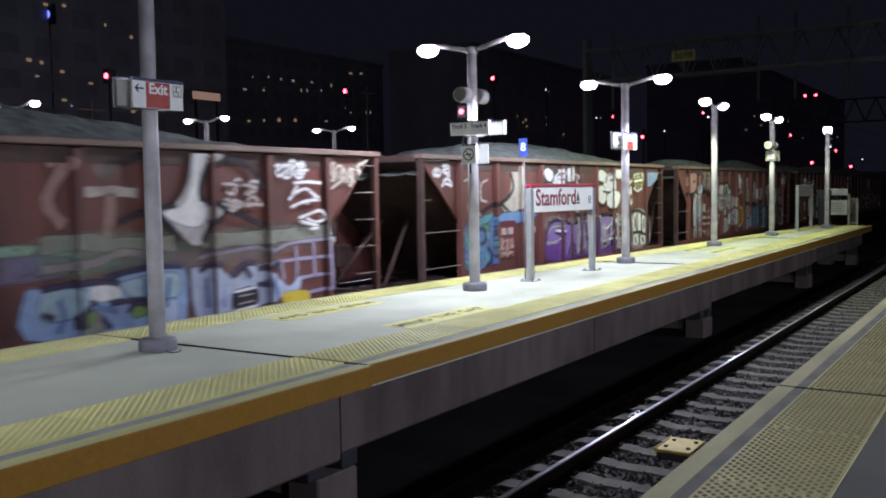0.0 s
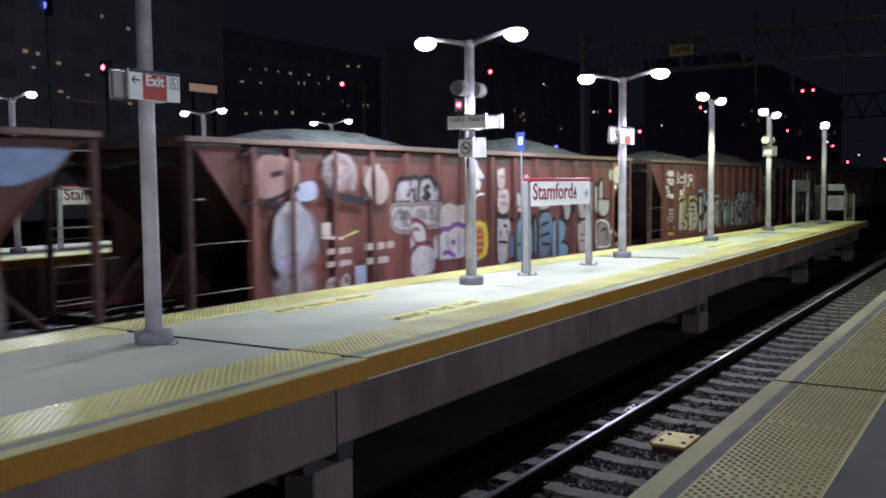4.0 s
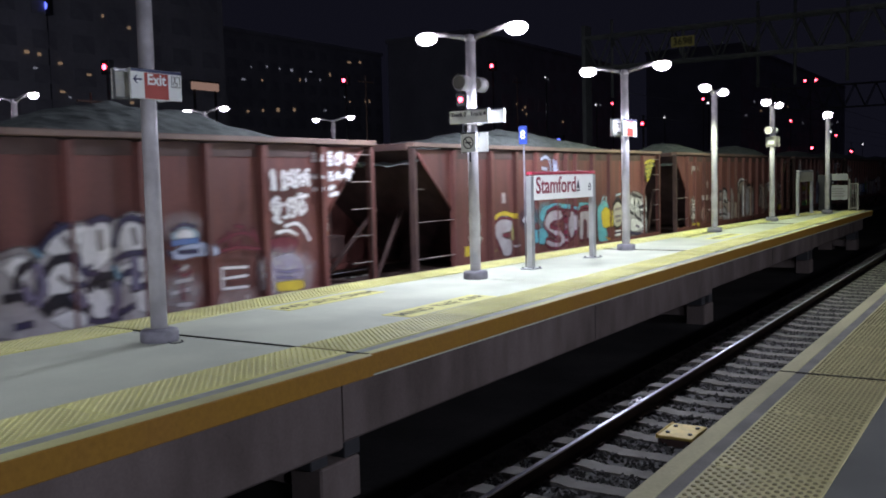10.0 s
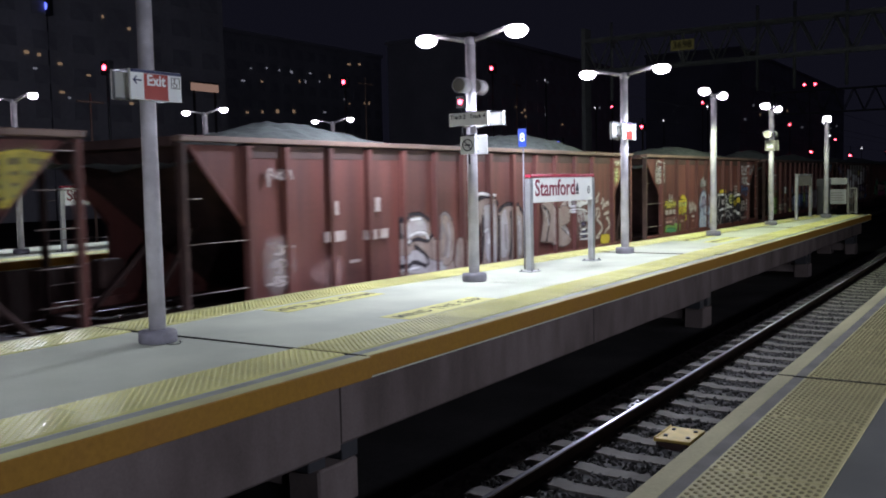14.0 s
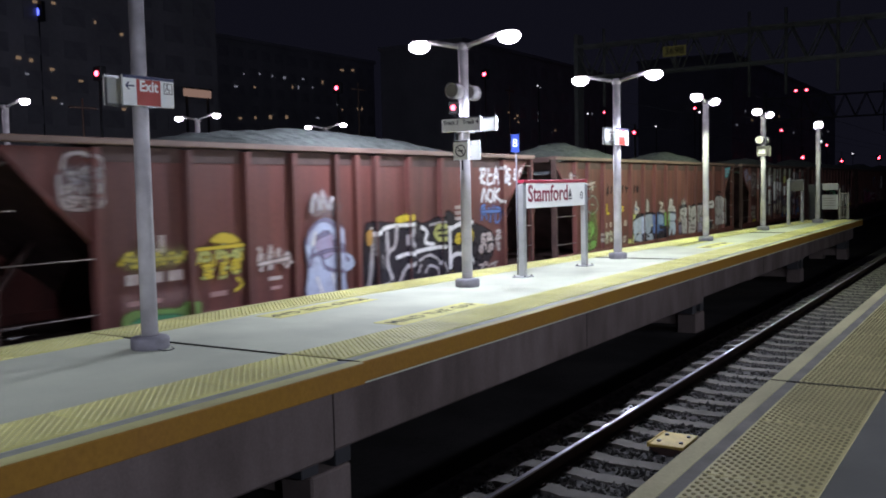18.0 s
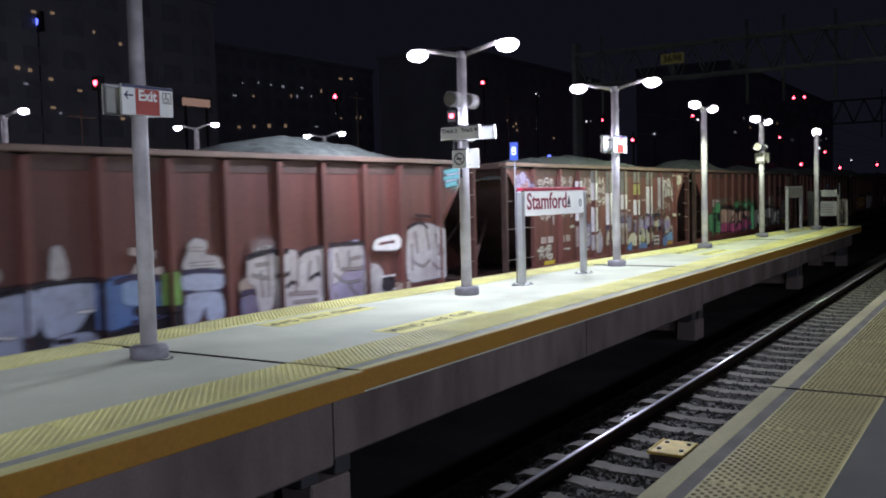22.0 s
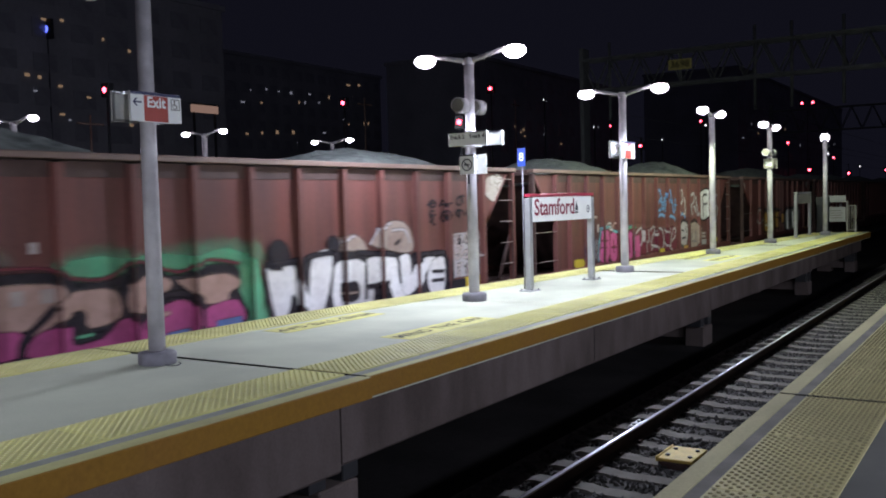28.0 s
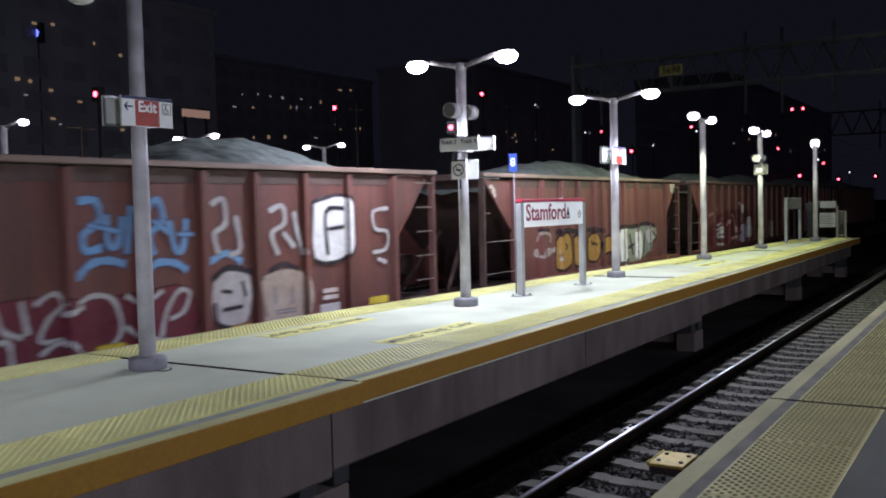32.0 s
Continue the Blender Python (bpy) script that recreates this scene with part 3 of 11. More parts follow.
def exit_sign(x, y, z, s=1.0):
    """A double board on a pole: arrow, red field and wheelchair square; the back board faces the other track."""
    sign = thing("exit_sign", "white and red exit sign with an arrow on a lamp post", "sign", (x, y, z))
    board = panel("board", Matrix.Translation((0.11, 0, 0)) @ FACE_X, 0.62 * s, 0.29 * s, 0.03, sign, SIGN_WHITE)
    at = lambda u, v: Matrix.Translation((0.128, u * s, v * s)) @ FACE_X
    part("red_field", Geo().box(-0.145 * s, 0.145 * s, -0.125 * s, 0.125 * s, -0.001, 0.001), SIGN_RED, board, "", Matrix.Translation((-0.008 * s, -0.015 * s, 0.0165)))
    part("top_band", Geo().box(-0.31 * s, 0.31 * s, -0.015 * s, 0.015 * s, -0.001, 0.001), NAVY, board, "", Matrix.Translation((0, 0.128 * s, 0.0172)))
    lettering("word", "Exit", 0.104 * s, SIGN_WHITE, sign, at(-0.008, 0.042), bold=0.004, spacing=1.02)
    arrow = Geo().box(-0.05, 0.06, -0.009, 0.009, -0.001, 0.001)
    arrow.prism([(-0.065, 0.0), (-0.02, 0.045), (0.0, 0.045), (-0.04, 0.0), (0.0, -0.045), (-0.02, -0.045)], 2, -0.001, 0.001)
    part("arrow", arrow, NAVY, sign, "dark arrow pointing left", at(-0.232, 0.04) @ Matrix.Scale(0.85 * s, 4))
    mark = Geo()
    for a, b in (((-0.055, 0.055), (0.055, 0.047)), ((-0.055, -0.047), (0.055, -0.055)), ((-0.055, 0.055), (-0.047, -0.055)), ((0.047, 0.055), (0.055, -0.055))):
        mark.box(a[0], b[0], b[1], a[1], -0.001, 0.001)
    mark.tube((-0.012, 0.034, -0.001), (-0.012, 0.034, 0.001), 0.011, 10).box(-0.018, -0.006, -0.005, 0.025, -0.001, 0.001)
    mark.box(-0.012, 0.02, -0.012, -0.002, -0.001, 0.001).box(0.012, 0.022, -0.04, -0.004, -0.001, 0.001)
    for i in range(10):
        a0, a1 = math.radians(110 + 24 * i), math.radians(134 + 24 * i)
        q = [(-0.008 + r * math.cos(a), -0.016 + r * math.sin(a)) for r, a in ((0.022, a0), (0.028, a0), (0.028, a1), (0.022, a1))]
        mark.prism(q, 2, -0.001, 0.001)
    part("wheelchair_mark", mark, EDGE_GREY_OLD, sign, "wheelchair symbol in a square", at(0.232, 0.04) @ Matrix.Scale(s, 4))
    back = panel("back_board", Matrix.Translation((-0.13, -0.02, 0.01)) @ FACE_X, 0.62 * s, 0.29 * s, 0.03, sign, SIGN_WHITE)
    fr = Geo()
    for a in (-0.135, 0.135):
        fr.box(-0.31 * s, 0.31 * s, a * s - 0.012, a * s + 0.012, 0.0, 0.014)
    for a in (-0.305, 0.305):
        fr.box(a * s - 0.012, a * s + 0.012, -0.145 * s, 0.145 * s, 0.0, 0.014)
    part("frame", fr, STEEL, back, "", Matrix.Translation((0, 0, 0.017)))
    for dz in (-0.09, 0.09):
        part("bracket", Geo().box(-0.13, 0.10, -0.10, -0.085, dz - 0.015, dz + 0.015).box(-0.13, 0.10, 0.085, 0.10, dz - 0.015, dz + 0.015), STEEL, sign)
    return sign


exit_sign(-7.33, 6.115, 2.545)
exit_sign(-7.03, 17.95, 2.516, 1.2)


def speakers(x, y, z):
    s = thing("loudspeakers", "pair of pale cylindrical loudspeakers on a lamp post", "loudspeaker", (x, y, z))
    for dx, a, b in ((-0.05, -0.31, -0.10), (0.0, 0.10, 0.31)):
        can = part("can", Geo().tube((dx, a, 0), (dx, b, 0), 0.115, 20), POLE, s)
        end = a
        w = -0.006
        part("grille", Geo().tube((dx, end, 0), (dx, end + w, 0), 0.098, 20), EDGE_GREY_OLD, can, "dark grille")
        part("rim", Geo().tube((dx, a - 0.003, 0), (dx, a + 0.03, 0), 0.120, 20, caps=False), STEEL, can)
    part("bracket", Geo().box(-0.05, 0.02, -0.12, 0.12, -0.02, 0.02), STEEL, s)


speakers(-7.223, 12.19, 3.008)
speakers(-6.767, 29.64, 2.821)


def track_sign(x, y, z):
    s = thing("track_sign", "white board naming the two tracks on a lamp post", "sign", (x, y, z))
    for dy, w0, w1 in ((-0.115, -0.34, 0.33), (0.115, -0.20, 0.47)):
        b = part("board", Geo().box(w0, w1, dy - 0.02, dy + 0.02, -0.105, 0.095, 0.004), SIGN_WHITE, s)
        part("top_band", Geo().box(w0, w1, dy - 0.023, dy + 0.023, 0.095, 0.11), INK, b)
        part("end_cap", Geo().box(w1, w1 + 0.02, dy - 0.03, dy + 0.03, -0.11, 0.11, 0.003), SIGN_WHITE, b)
    for word, dx in (("Track 2", -0.178), ("Track 4", 0.168)):
        lettering("word", word, 0.064, INK, s, Matrix.Translation((dx, -0.137, 0.03)) @ FACE_Y, bold=0.0008)
    part("bracket", Geo().box(-0.12, 0.12, -0.10, 0.10, -0.13, -0.11), STEEL, s)


track_sign(-7.223, 12.19, 2.506)


def no_smoking(x, y, z):
    s = thing("no_smoking_sign", "small white no smoking sign strapped to a lamp post", "sign", (x, y, z))
    for dy, dx in ((-0.105, -0.03), (0.105, 0.07)):
        part("plate", Geo().box(dx - 0.13, dx + 0.13, dy - 0.006, dy + 0.006, -0.15, 0.15, 0.003), SIGN_WHITE, s)
    part("top_band", Geo().box(-0.16, 0.10, -0.1135, -0.112, 0.125, 0.148), INK, s)
    ring = Geo()
    for i in range(18):
        a0, a1 = 2 * math.pi * i / 18, 2 * math.pi * (i + 1) / 18
        ring.prism([(-0.03 + r * math.cos(a), -0.01 + r * math.sin(a)) for r, a in ((0.078, a0), (0.095, a0), (0.095, a1), (0.078, a1))], 1, -0.1135, -0.112)
    ring.prism([(-0.09, 0.045), (-0.08, 0.055), (0.03, -0.065), (0.02, -0.075)], 1, -0.1135, -0.112)
    ring.box(-0.08, 0.02, -0.1136, -0.1125, -0.02, 0.002)
    part("barred_ring", ring, INK, s, "barred cigarette ring")
    lettering("numeral", "1", 0.15, INK, s, Matrix.Translation((-0.005, -0.104, -0.235)) @ FACE_Y, bold=0.005)
    for dz in (-0.1, 0.1):
        part("strap", Geo().tube((0, 0, dz - 0.012), (0, 0, dz + 0.012), 0.0925, 20, caps=False), STEEL, s)


no_smoking(-7.223, 12.19, 2.117)
notice = thing("pole_notice", "small grey notices strapped to a lamp post", "sign", (-6.767, 29.64, 2.48))
for dy, dx in ((-0.1, -0.02), (0.1, 0.06)):
    part("plate", Geo().box(dx - 0.15, dx + 0.15, dy - 0.008, dy + 0.008, -0.16, 0.16, 0.003), EDGE_GREY_OLD, notice)
part("bar", Geo().box(-0.12, 0.08, -0.1095, -0.1085, -0.08, 0.05), SIGN_WHITE, notice)


def station_sign(y0, y1, x, label, z0=1.16, z1=1.60, words=True, face=SIGN_WHITE, turn=0.0):
    s = thing("station_sign", label, "sign", pose(x, (y0 + y1) / 2, 0, 0, 0, turn))
    half = (y1 - y0) / 2
    for sg in (-1, 1):
        post = part("post", Geo().box(-0.05, 0.05, sg * (half + 0.03) - 0.06, sg * (half + 0.03) + 0.06, 0.02, z1 - 0.02, 0.012), STEEL, s, "brushed steel post")
        part("foot", Geo().box(-0.13, 0.13, sg * (half + 0.03) - 0.15, sg * (half + 0.03) + 0.15, 0, 0.022, 0.006), STEEL, post, "bolted foot plate")
        for ax in (-0.1, 0.1):
            for ay in (-0.11, 0.11):
                part("bolt", Geo().tube((ax, sg * (half + 0.03) + ay, 0.022), (ax, sg * (half + 0.03) + ay, 0.04), 0.014, 6), DARK, post)
    part("board", Geo().box(-0.05, 0.05, -half + 0.035, half - 0.03, z0, z1, 0.006), face, s, "white board" if words else "plain grey board")
    part("red_cap", Geo().box(-0.058, 0.058, -half - 0.06, half + 0.06, z1, z1 + 0.055, 0.006), SIGN_CRIMSON if words else STEEL, s, "red top strip" if words else "")
    if words:
        lettering("name", "Stamford", 0.29, INK_RED, s, Matrix.Translation((0.0515, -half + 0.07 + 0.75, (z0 + z1) / 2 + 0.02)) @ FACE_X, bold=0.006, spacing=1.0)
        em = Geo().prism([(half - 0.70, z0 + 0.17), (half - 0.57, z0 + 0.17), (half - 0.635, z0 + 0.34)], 0, 0.0505, 0.053)
        em.box(0.0505, 0.053, half - 0.70, half - 0.57, z0 + 0.12, z0 + 0.15)
        part("emblem", em, INK, s, "small dark emblem")
        ring = Geo()
        for i in range(14):
            a0, a1 = 2 * math.pi * i / 14, 2 * math.pi * (i + 1) / 14
            ring.prism([(half - 0.17 + r * math.cos(a), z0 + 0.19 + 1.25 * r * math.sin(a)) for r, a in ((0.042, a0), (0.058, a0), (0.058, a1), (0.042, a1))], 0, 0.0505, 0.053)
        ring.box(0.0505, 0.053, half - 0.21, half - 0.13, z0 + 0.185, z0 + 0.2)
        part("round_mark", ring, INK, s, "small dark ring mark")
    return s


station_sign(13.85, 16.12, -7.045, "white station name board with red lettering on steel posts", z0=1.165, z1=1.595, turn=-3.0)
station_sign(32.9, 35.2, -6.66, "farther station name board on steel posts", z0=1.17, z1=1.52, words=False, face=EDGE_GREY_OLD)
station_sign(14.2, 16.6, -20.4, "station name board on the platform beyond the train")

stop = thing("stop_marker", "blue car stop marker with a white figure on a thin pole", "sign", (-7.37, 14.14, 0))
part("pole", Geo().tube((0, 0, 0), (0, 0, 2.42), 0.014, 10), COLLAR, stop)
part("plate", Geo().box(-0.078, 0.078, -0.035, -0.022, 2.13, 2.44, 0.003), SIGN_BLUE, stop, "blue plate")
lettering("numeral", "8", 0.15, SIGN_WHITE, stop, Matrix.Translation((0, -0.0365, 2.285)) @ FACE_Y, bold=0.0)

# The fence and notices at the platform's end
gate = thing("end_barrier", "grey steel barrier with white notices at the platform end", "barrier", (-6.0, 37.0, 0))
for x, h in ((-0.34, 1.42), (0.34, 1.22), (0.63, 1.05)):
    part("post", Geo().box(x - 0.035, x + 0.035, -0.035, 0.035, 0, h, 0.008), EDGE_GREY_OLD, gate)
for z in (1.02, 0.12):
    part("rail", Geo().box(0.34, 0.64, -0.02, 0.02, z - 0.02, z + 0.02), EDGE_GREY_OLD, gate)
for x in (0.41, 0.485, 0.56):
    part("bar", Geo().tube((x, 0, 0.1), (x, 0, 1.03), 0.012, 8), EDGE_GREY_OLD, gate)
part("notice_board", Geo().box(-0.30, 0.30, -0.075, -0.055, 1.16, 1.41, 0.004), SIGN_GREY, gate, "pale notice board")
lower = part("notice_board", Geo().box(-0.29, 0.29, -0.075, -0.055, 0.43, 0.98, 0.004), SIGN_GREY, gate, "pale notice with grey print")
for i in range(4):
    part("printed_line", Geo().box(-0.24, 0.20 - 0.06 * (i % 2), -0.078, -0.0755, 0.56 + 0.09 * i, 0.59 + 0.09 * i), EDGE_GREY_OLD, lower)
cabinet = thing("end_cabinet", "dark steel equipment cabinet at the platform end", "cabinet", (-6.49, 36.9, 0))
part("body", Geo().box(-0.21, 0.21, -0.2, 0.2, 0.05, 1.36, 0.02), DARK, cabinet)
part("hood", Geo().box(-0.23, 0.23, -0.22, 0.22, 1.10, 1.38, 0.01), DARK, cabinet)
part("door", Geo().box(-0.18, 0.18, -0.215, -0.2, 0.12, 1.05, 0.006), DARK, cabinet)
part("plinth", Geo().box(-0.24, 0.24, -0.23, 0.23, 0.0, 0.06, 0.01), GIRDER, cabinet)


# ---- the background ----
def building(name, x, y0, y1, h, depth, cols, rows, panes, label):
    """A dark block whose front stands at x and faces the tracks. panes: (y, z, width, height, material) of its lit windows."""
    b = thing(name, label, "building", (x, 0, GROUND_Z))
    part("wall", Geo().box(-depth, 0, y0, y1, 0, h), FACADE, b)
    part("roof", Geo().box(-depth - 0.3, 0.3, y0 - 0.3, y1 + 0.3, h, h + 0.6), FACADE, b)
    pitch, rise = (y1 - y0) / cols, (h - 3) / rows
    me = Geo().box(-0.1, 0.06, -pitch * 0.3, pitch * 0.3, -rise * 0.27, rise * 0.27).mesh("window", PANE)
    for j in range(rows):
        for i in range(cols):
            part("window", me, None, b, "", (0, y0 + pitch * (i + 0.5), 2.6 + rise * (j + 0.5)))
    for y, z, w, hh, m in panes:
        part("lit_window", Geo().box(0.05, 0.12, y - w * 0.24, y + w * 0.24, z - GROUND_Z - hh * 0.25, z - GROUND_Z + hh * 0.25), m, b, "lit window")
    return b


W, C = WARM_GLOW, COOL_GLOW
building("apartment_block", -80, 44, 78, 26, 14, 8, 7,
         [(52.6, 14.6, 1.0, 0.6, W), (53.9, 14.5, 0.7, 0.6, W), (53.4, 13.16, 0.8, 0.3, C), (54.6, 20.1, 1.0, 0.5, W), (56.6, 20.3, 0.8, 0.5, W),
          (61.3, 19.1, 0.4, 0.6, W), (64.5, 18.3, 0.7, 0.6, W), (56.1, 13.85, 0.9, 0.5, W), (59.3, 13.0, 1.0, 0.4, W), (56.2, 11.1, 1.1, 0.4, W),
          (64.4, 10.5, 0.9, 0.5, W), (57.0, 10.6, 0.5, 0.3, C)], "dark apartment block with a few lit windows at night")
building("office_block", -110, 104, 150, 28, 20, 14, 8,
         [(111.3, 19.0, 1.6, 0.5, C), (113.2, 21.2, 0.5, 0.4, C), (117.0, 21.6, 0.7, 0.5, C), (120.1, 21.5, 0.6, 0.5, C), (123.2, 21.5, 1.3, 0.8, C), (128.2, 21.7, 1.2, 0.5, C),
          (133.7, 21.6, 0.6, 1.2, W), (139.6, 24.4, 2.0, 0.6, W), (142.9, 24.7, 1.4, 0.7, W), (115.7, 19.2, 0.9, 0.6, W), (125.3, 20.0, 0.5, 1.0, W), (126.9, 20.1, 0.5, 1.1, C),
          (130.8, 20.4, 0.5, 0.6, C), (112.0, 13.8, 1.2, 0.6, W), (115.6, 14.1, 0.7, 0.9, W), (119.3, 14.4, 1.4, 1.2, W), (123.5, 14.6, 1.2, 1.1, W), (132.0, 14.9, 1.6, 0.4, C),
          (138.1, 17.7, 1.5, 0.4, C), (139.4, 16.9, 0.6, 0.5, W), (144.3, 17.3, 0.6, 1.1, W), (145.6, 17.4, 0.5, 1.1, W)], "dark office block with rows of lit windows at night")
building("low_block", -75, 126, 190, 26, 16, 14, 6,
         [(141.4, 14.3, 1.0, 0.5, W), (144.5, 13.9, 0.8, 0.8, W), (144.9, 12.8, 1.0, 0.5, W), (153.7, 19.6, 0.9, 0.4, C), (160.0, 12.0, 1.0, 0.5, W), (170.5, 9.4, 1.2, 0.5, W), (178.0, 16.2, 0.8, 0.5, C), (152.9, 14.8, 0.6, 0.5, C), (152.8, 13.5, 0.6, 0.5, C), (143.5, 13.4, 0.8, 0.4, W)],
         "dark building with few lit windows beyond the tracks")
building("distant_block", -60, 230, 380, 34, 24, 24, 7,
         [(243.0, 19.6, 2.4, 0.5, C), (250.0, 17.6, 2.6, 0.5, W), (303.0, 16.4, 2.0, 0.7, C), (268.0, 12.6, 1.5, 0.8, W), (282.0, 20.4, 1.6, 0.8, W), (234.5, 15.7, 2.4, 0.6, C), (346.0, 18.0, 3.0, 0.6, C), (352.0, 18.0, 3.0, 0.6, C), (364.0, 19.2, 4.0, 0.6, C)],
         "distant dark block at the end of the tracks")


def signal(x, y, z, top, r, label, mat_on=RED_GLOW, pair=0.0):
    """A mast with a round lit lamp that faces down the track."""
    s = thing("signal_mast", label, "signal", (x, y, GROUND_Z))
    part("mast", Geo().tube((0, 0, 0), (0, 0, top - GROUND_Z), 0.07, 8), DARK, s)
    for d in ([-pair, pair] if pair else [0]):
        head = part("head", Geo().box(d - r * 1.6, d + r * 1.6, -0.18, 0.18, z - GROUND_Z - r * 1.9, z - GROUND_Z + r * 1.9, 0.03), DARK, s)
        part("lamp_disc", Geo().tube((d, -0.18, z - GROUND_Z), (d, -0.21, z - GROUND_Z), 0.75 * r, 14), mat_on, head, "glowing lamp")


signal(-40, 30.8, 7.75, 8.0, 0.19, "signal mast with a glowing red lamp")
signal(-40, 50.3, 8.58, 9.0, 0.19, "signal mast with a glowing red lamp")
signal(-40, 71.1, 11.44, 12.0, 0.22, "signal mast with a glowing red lamp")
signal(-40, 210.0, 20.9, 21.5, 0.36, "signal mast with two glowing red lamps", pair=1.1)
signal(-40, 212.0, 6.5, 9.0, 0.40, "signal mast with a glowing red lamp")
signal(-40, 264.0, 6.4, 9.0, 0.40, "signal mast with a glowing red lamp")
signal(-40, 133.0, 12.3, 12.6, 0.22, "signal mast with a glowing red lamp")
signal(-16.0, 26.4, 4.20, 4.6, 0.115, "signal mast with a glowing red lamp")
signal(-20.0, 54.2, 4.68, 5.2, 0.12, "signal mast with a glowing red lamp")
signal(-40, 341.0, 8.5, 9.0, 0.50, "signal mast with a glowing red lamp")
signal(-40, 98.7, 9.7, 10.0, 0.14, "signal mast with a small red lamp")
signal(-40, 190.7, 11.5, 12.0, 0.28, "signal mast with a small red lamp")
signal(-40, 241.5, 10.0, 10.5, 0.32, "signal mast with a small red lamp")
for x, y, z, size in ((-40, 135.5, 11.85, 0.20), (-30, 175.4, 8.4, 0.26), (-40, 283.4, 8.7, 0.28), (-40, 81.7, 11.3, 0.08), (-40, 94.0, 9.3, 0.10), (-40, 116.2, 8.9, 0.12)):
    signal(x, y, z, z + 0.3, size, "yard mast with a small white lamp", YARD_GLOW)
signal(-30, 63.4, 4.3, 4.6, 0.22, "yard mast with a small blue lamp", BLUE_GLOW)
signal(-60, 100.0, 8.9, 9.2, 0.16, "mast with a small blue lamp", BLUE_GLOW)
signal(-80, 55.0, 19.2, 19.4, 0.5, "mast with a small blue lamp", BLUE_GLOW)
for y, z in ((29.7, 6.4), (52.6, 9.1), (75.6, 10.8)):
    m = thing("utility_mast", "thin brown steel mast beyond the tracks", "mast", (-40, y, GROUND_Z))
    part("mast", Geo().tube((0, 0, 0), (0, 0, z - GROUND_Z), 0.075, 8, 0.05), CAR_RAIL, m)
    part("crossarm", Geo().box(-0.05, 0.05, -0.8, 0.8, z - GROUND_Z - 0.5, z - GROUND_Z - 0.4), CAR_RAIL, m)
board = thing("billboard", "lit pale billboard on a steel frame", "billboard", (-60, 56.2, GROUND_Z))
part("panel", Geo().box(-0.2, 0.0, -1.5, 1.5, 11.2, 11.85), BOARD_GLOW, board, "pale glowing panel")
part("frame", Geo().box(-0.3, 0.05, -1.55, 1.55, 11.85, 11.98), DARK, board)
for s in (-1.2, 1.2):
    part("leg", Geo().tube((-0.15, s, 0), (-0.15, s, 11.2), 0.12, 8), DARK, board)


# Catenary bridges across the tracks
def catenary_bridge(y, x0, x1, z0, z1, bays, label, posts=()):
    g = thing("catenary_bridge", label, "catenary bridge", (0, y, 0))
    for dy in (-0.6, 0.6):
        for z in (z0, z1):
            part("chord", Geo().box(x0, x1, dy - 0.09, dy + 0.09, z - 0.1, z + 0.1), GANTRY, g)
        w = (x1 - x0) / bays
        for i in range(bays):
            a = x0 + w * i
            part("brace", Geo().tube((a, dy, z1), (a + w / 2, dy, z0), 0.07, 6), GANTRY, g)
            part("brace", Geo().tube((a + w / 2, dy, z0), (a + w, dy, z1), 0.07, 6), GANTRY, g)
    for x in (x0, x1):
        part("leg", Geo().box(x - 0.16, x + 0.16, -0.6, 0.6, GROUND_Z, z1 + 1.0), GANTRY, g)
    for x in posts:
        part("drop_post", Geo().tube((x, 0, z1 + 1.3), (x, 0, z0 - 2.4), 0.12, 8), GANTRY, g)
    return g


bridge = catenary_bridge(70.0, -30.6, 2.5, 10.2, 12.7, 14, "grey lattice catenary bridge above the tracks", (-28.4, -17.0, -14.4, -10.9, -7.4))
# the board is no lamp: a weak glow is added so its figures show
plate = part("number_board", Geo().box(-23.3, -21.5, -0.75, -0.7, 11.2, 11.98), YELLOW_GLOW, bridge, "yellow number board with an added glow")
lettering("number", "3698", 0.55, INK, plate, Matrix.Translation((-22.4, -0.76, 11.59)) @ FACE_Y, bold=0.01)
part("board_hanger", Geo().box(-22.5, -22.3, -0.7, -0.5, 10.2, 12.5), GANTRY, bridge)
catenary_bridge(150.0, -34.0, 4.0, 11.0, 14.4, 13, "farther lattice catenary bridge above the tracks", (-17.0, -10.0))
for x, z in ((-3.28, 4.6), (-10.95, 4.6), (-17.05, 4.6)):
    wire = thing("catenary_wire", "thin dark overhead contact wire", "wire", (x, 0, 0))
    part("contact_wire", Geo().tube((0, 44, z), (0, 150, z), 0.012, 6), DARK, wire)
    part("carrier_wire", Geo().tube((0, 44, z + 1.1), (0, 150, z + 1.1), 0.012, 6), DARK, wire)

# ---- the train ----
SPEED = 4.989
GAP = 1.25
REARS = (12.62, 27.04, 44.61, 62.40, 76.69, 94.37, 108.62, 126.0, 140.4, 157.3, 174.39, 189.34, 206.8, 221.2, 238.5)
SHORT, LONG = 13.15, 16.25
TOP = 3.46                            # top rail above the running rails
SILL = 0.95
WHEEL_R = 0.42
SKIN, RIB = 1.50, 1.59                # half widths at the side sheet and at the ribs' faces


def rib_places(length):
    """The ribs' centres along a side, behind the front end; the short cars have a close trio amidships."""
    if length < 15:
        return [1.45, 2.90, 4.0, 5.0, 6.03, 6.58, 7.13, 8.15, 9.25, 10.3, 11.75]
    return [1.28, 2.08, 3.1, 4.12, 5.15, 6.2, 7.2, 8.26, 9.28, 10.37, 11.4, 12.5, 13.58, 14.9]


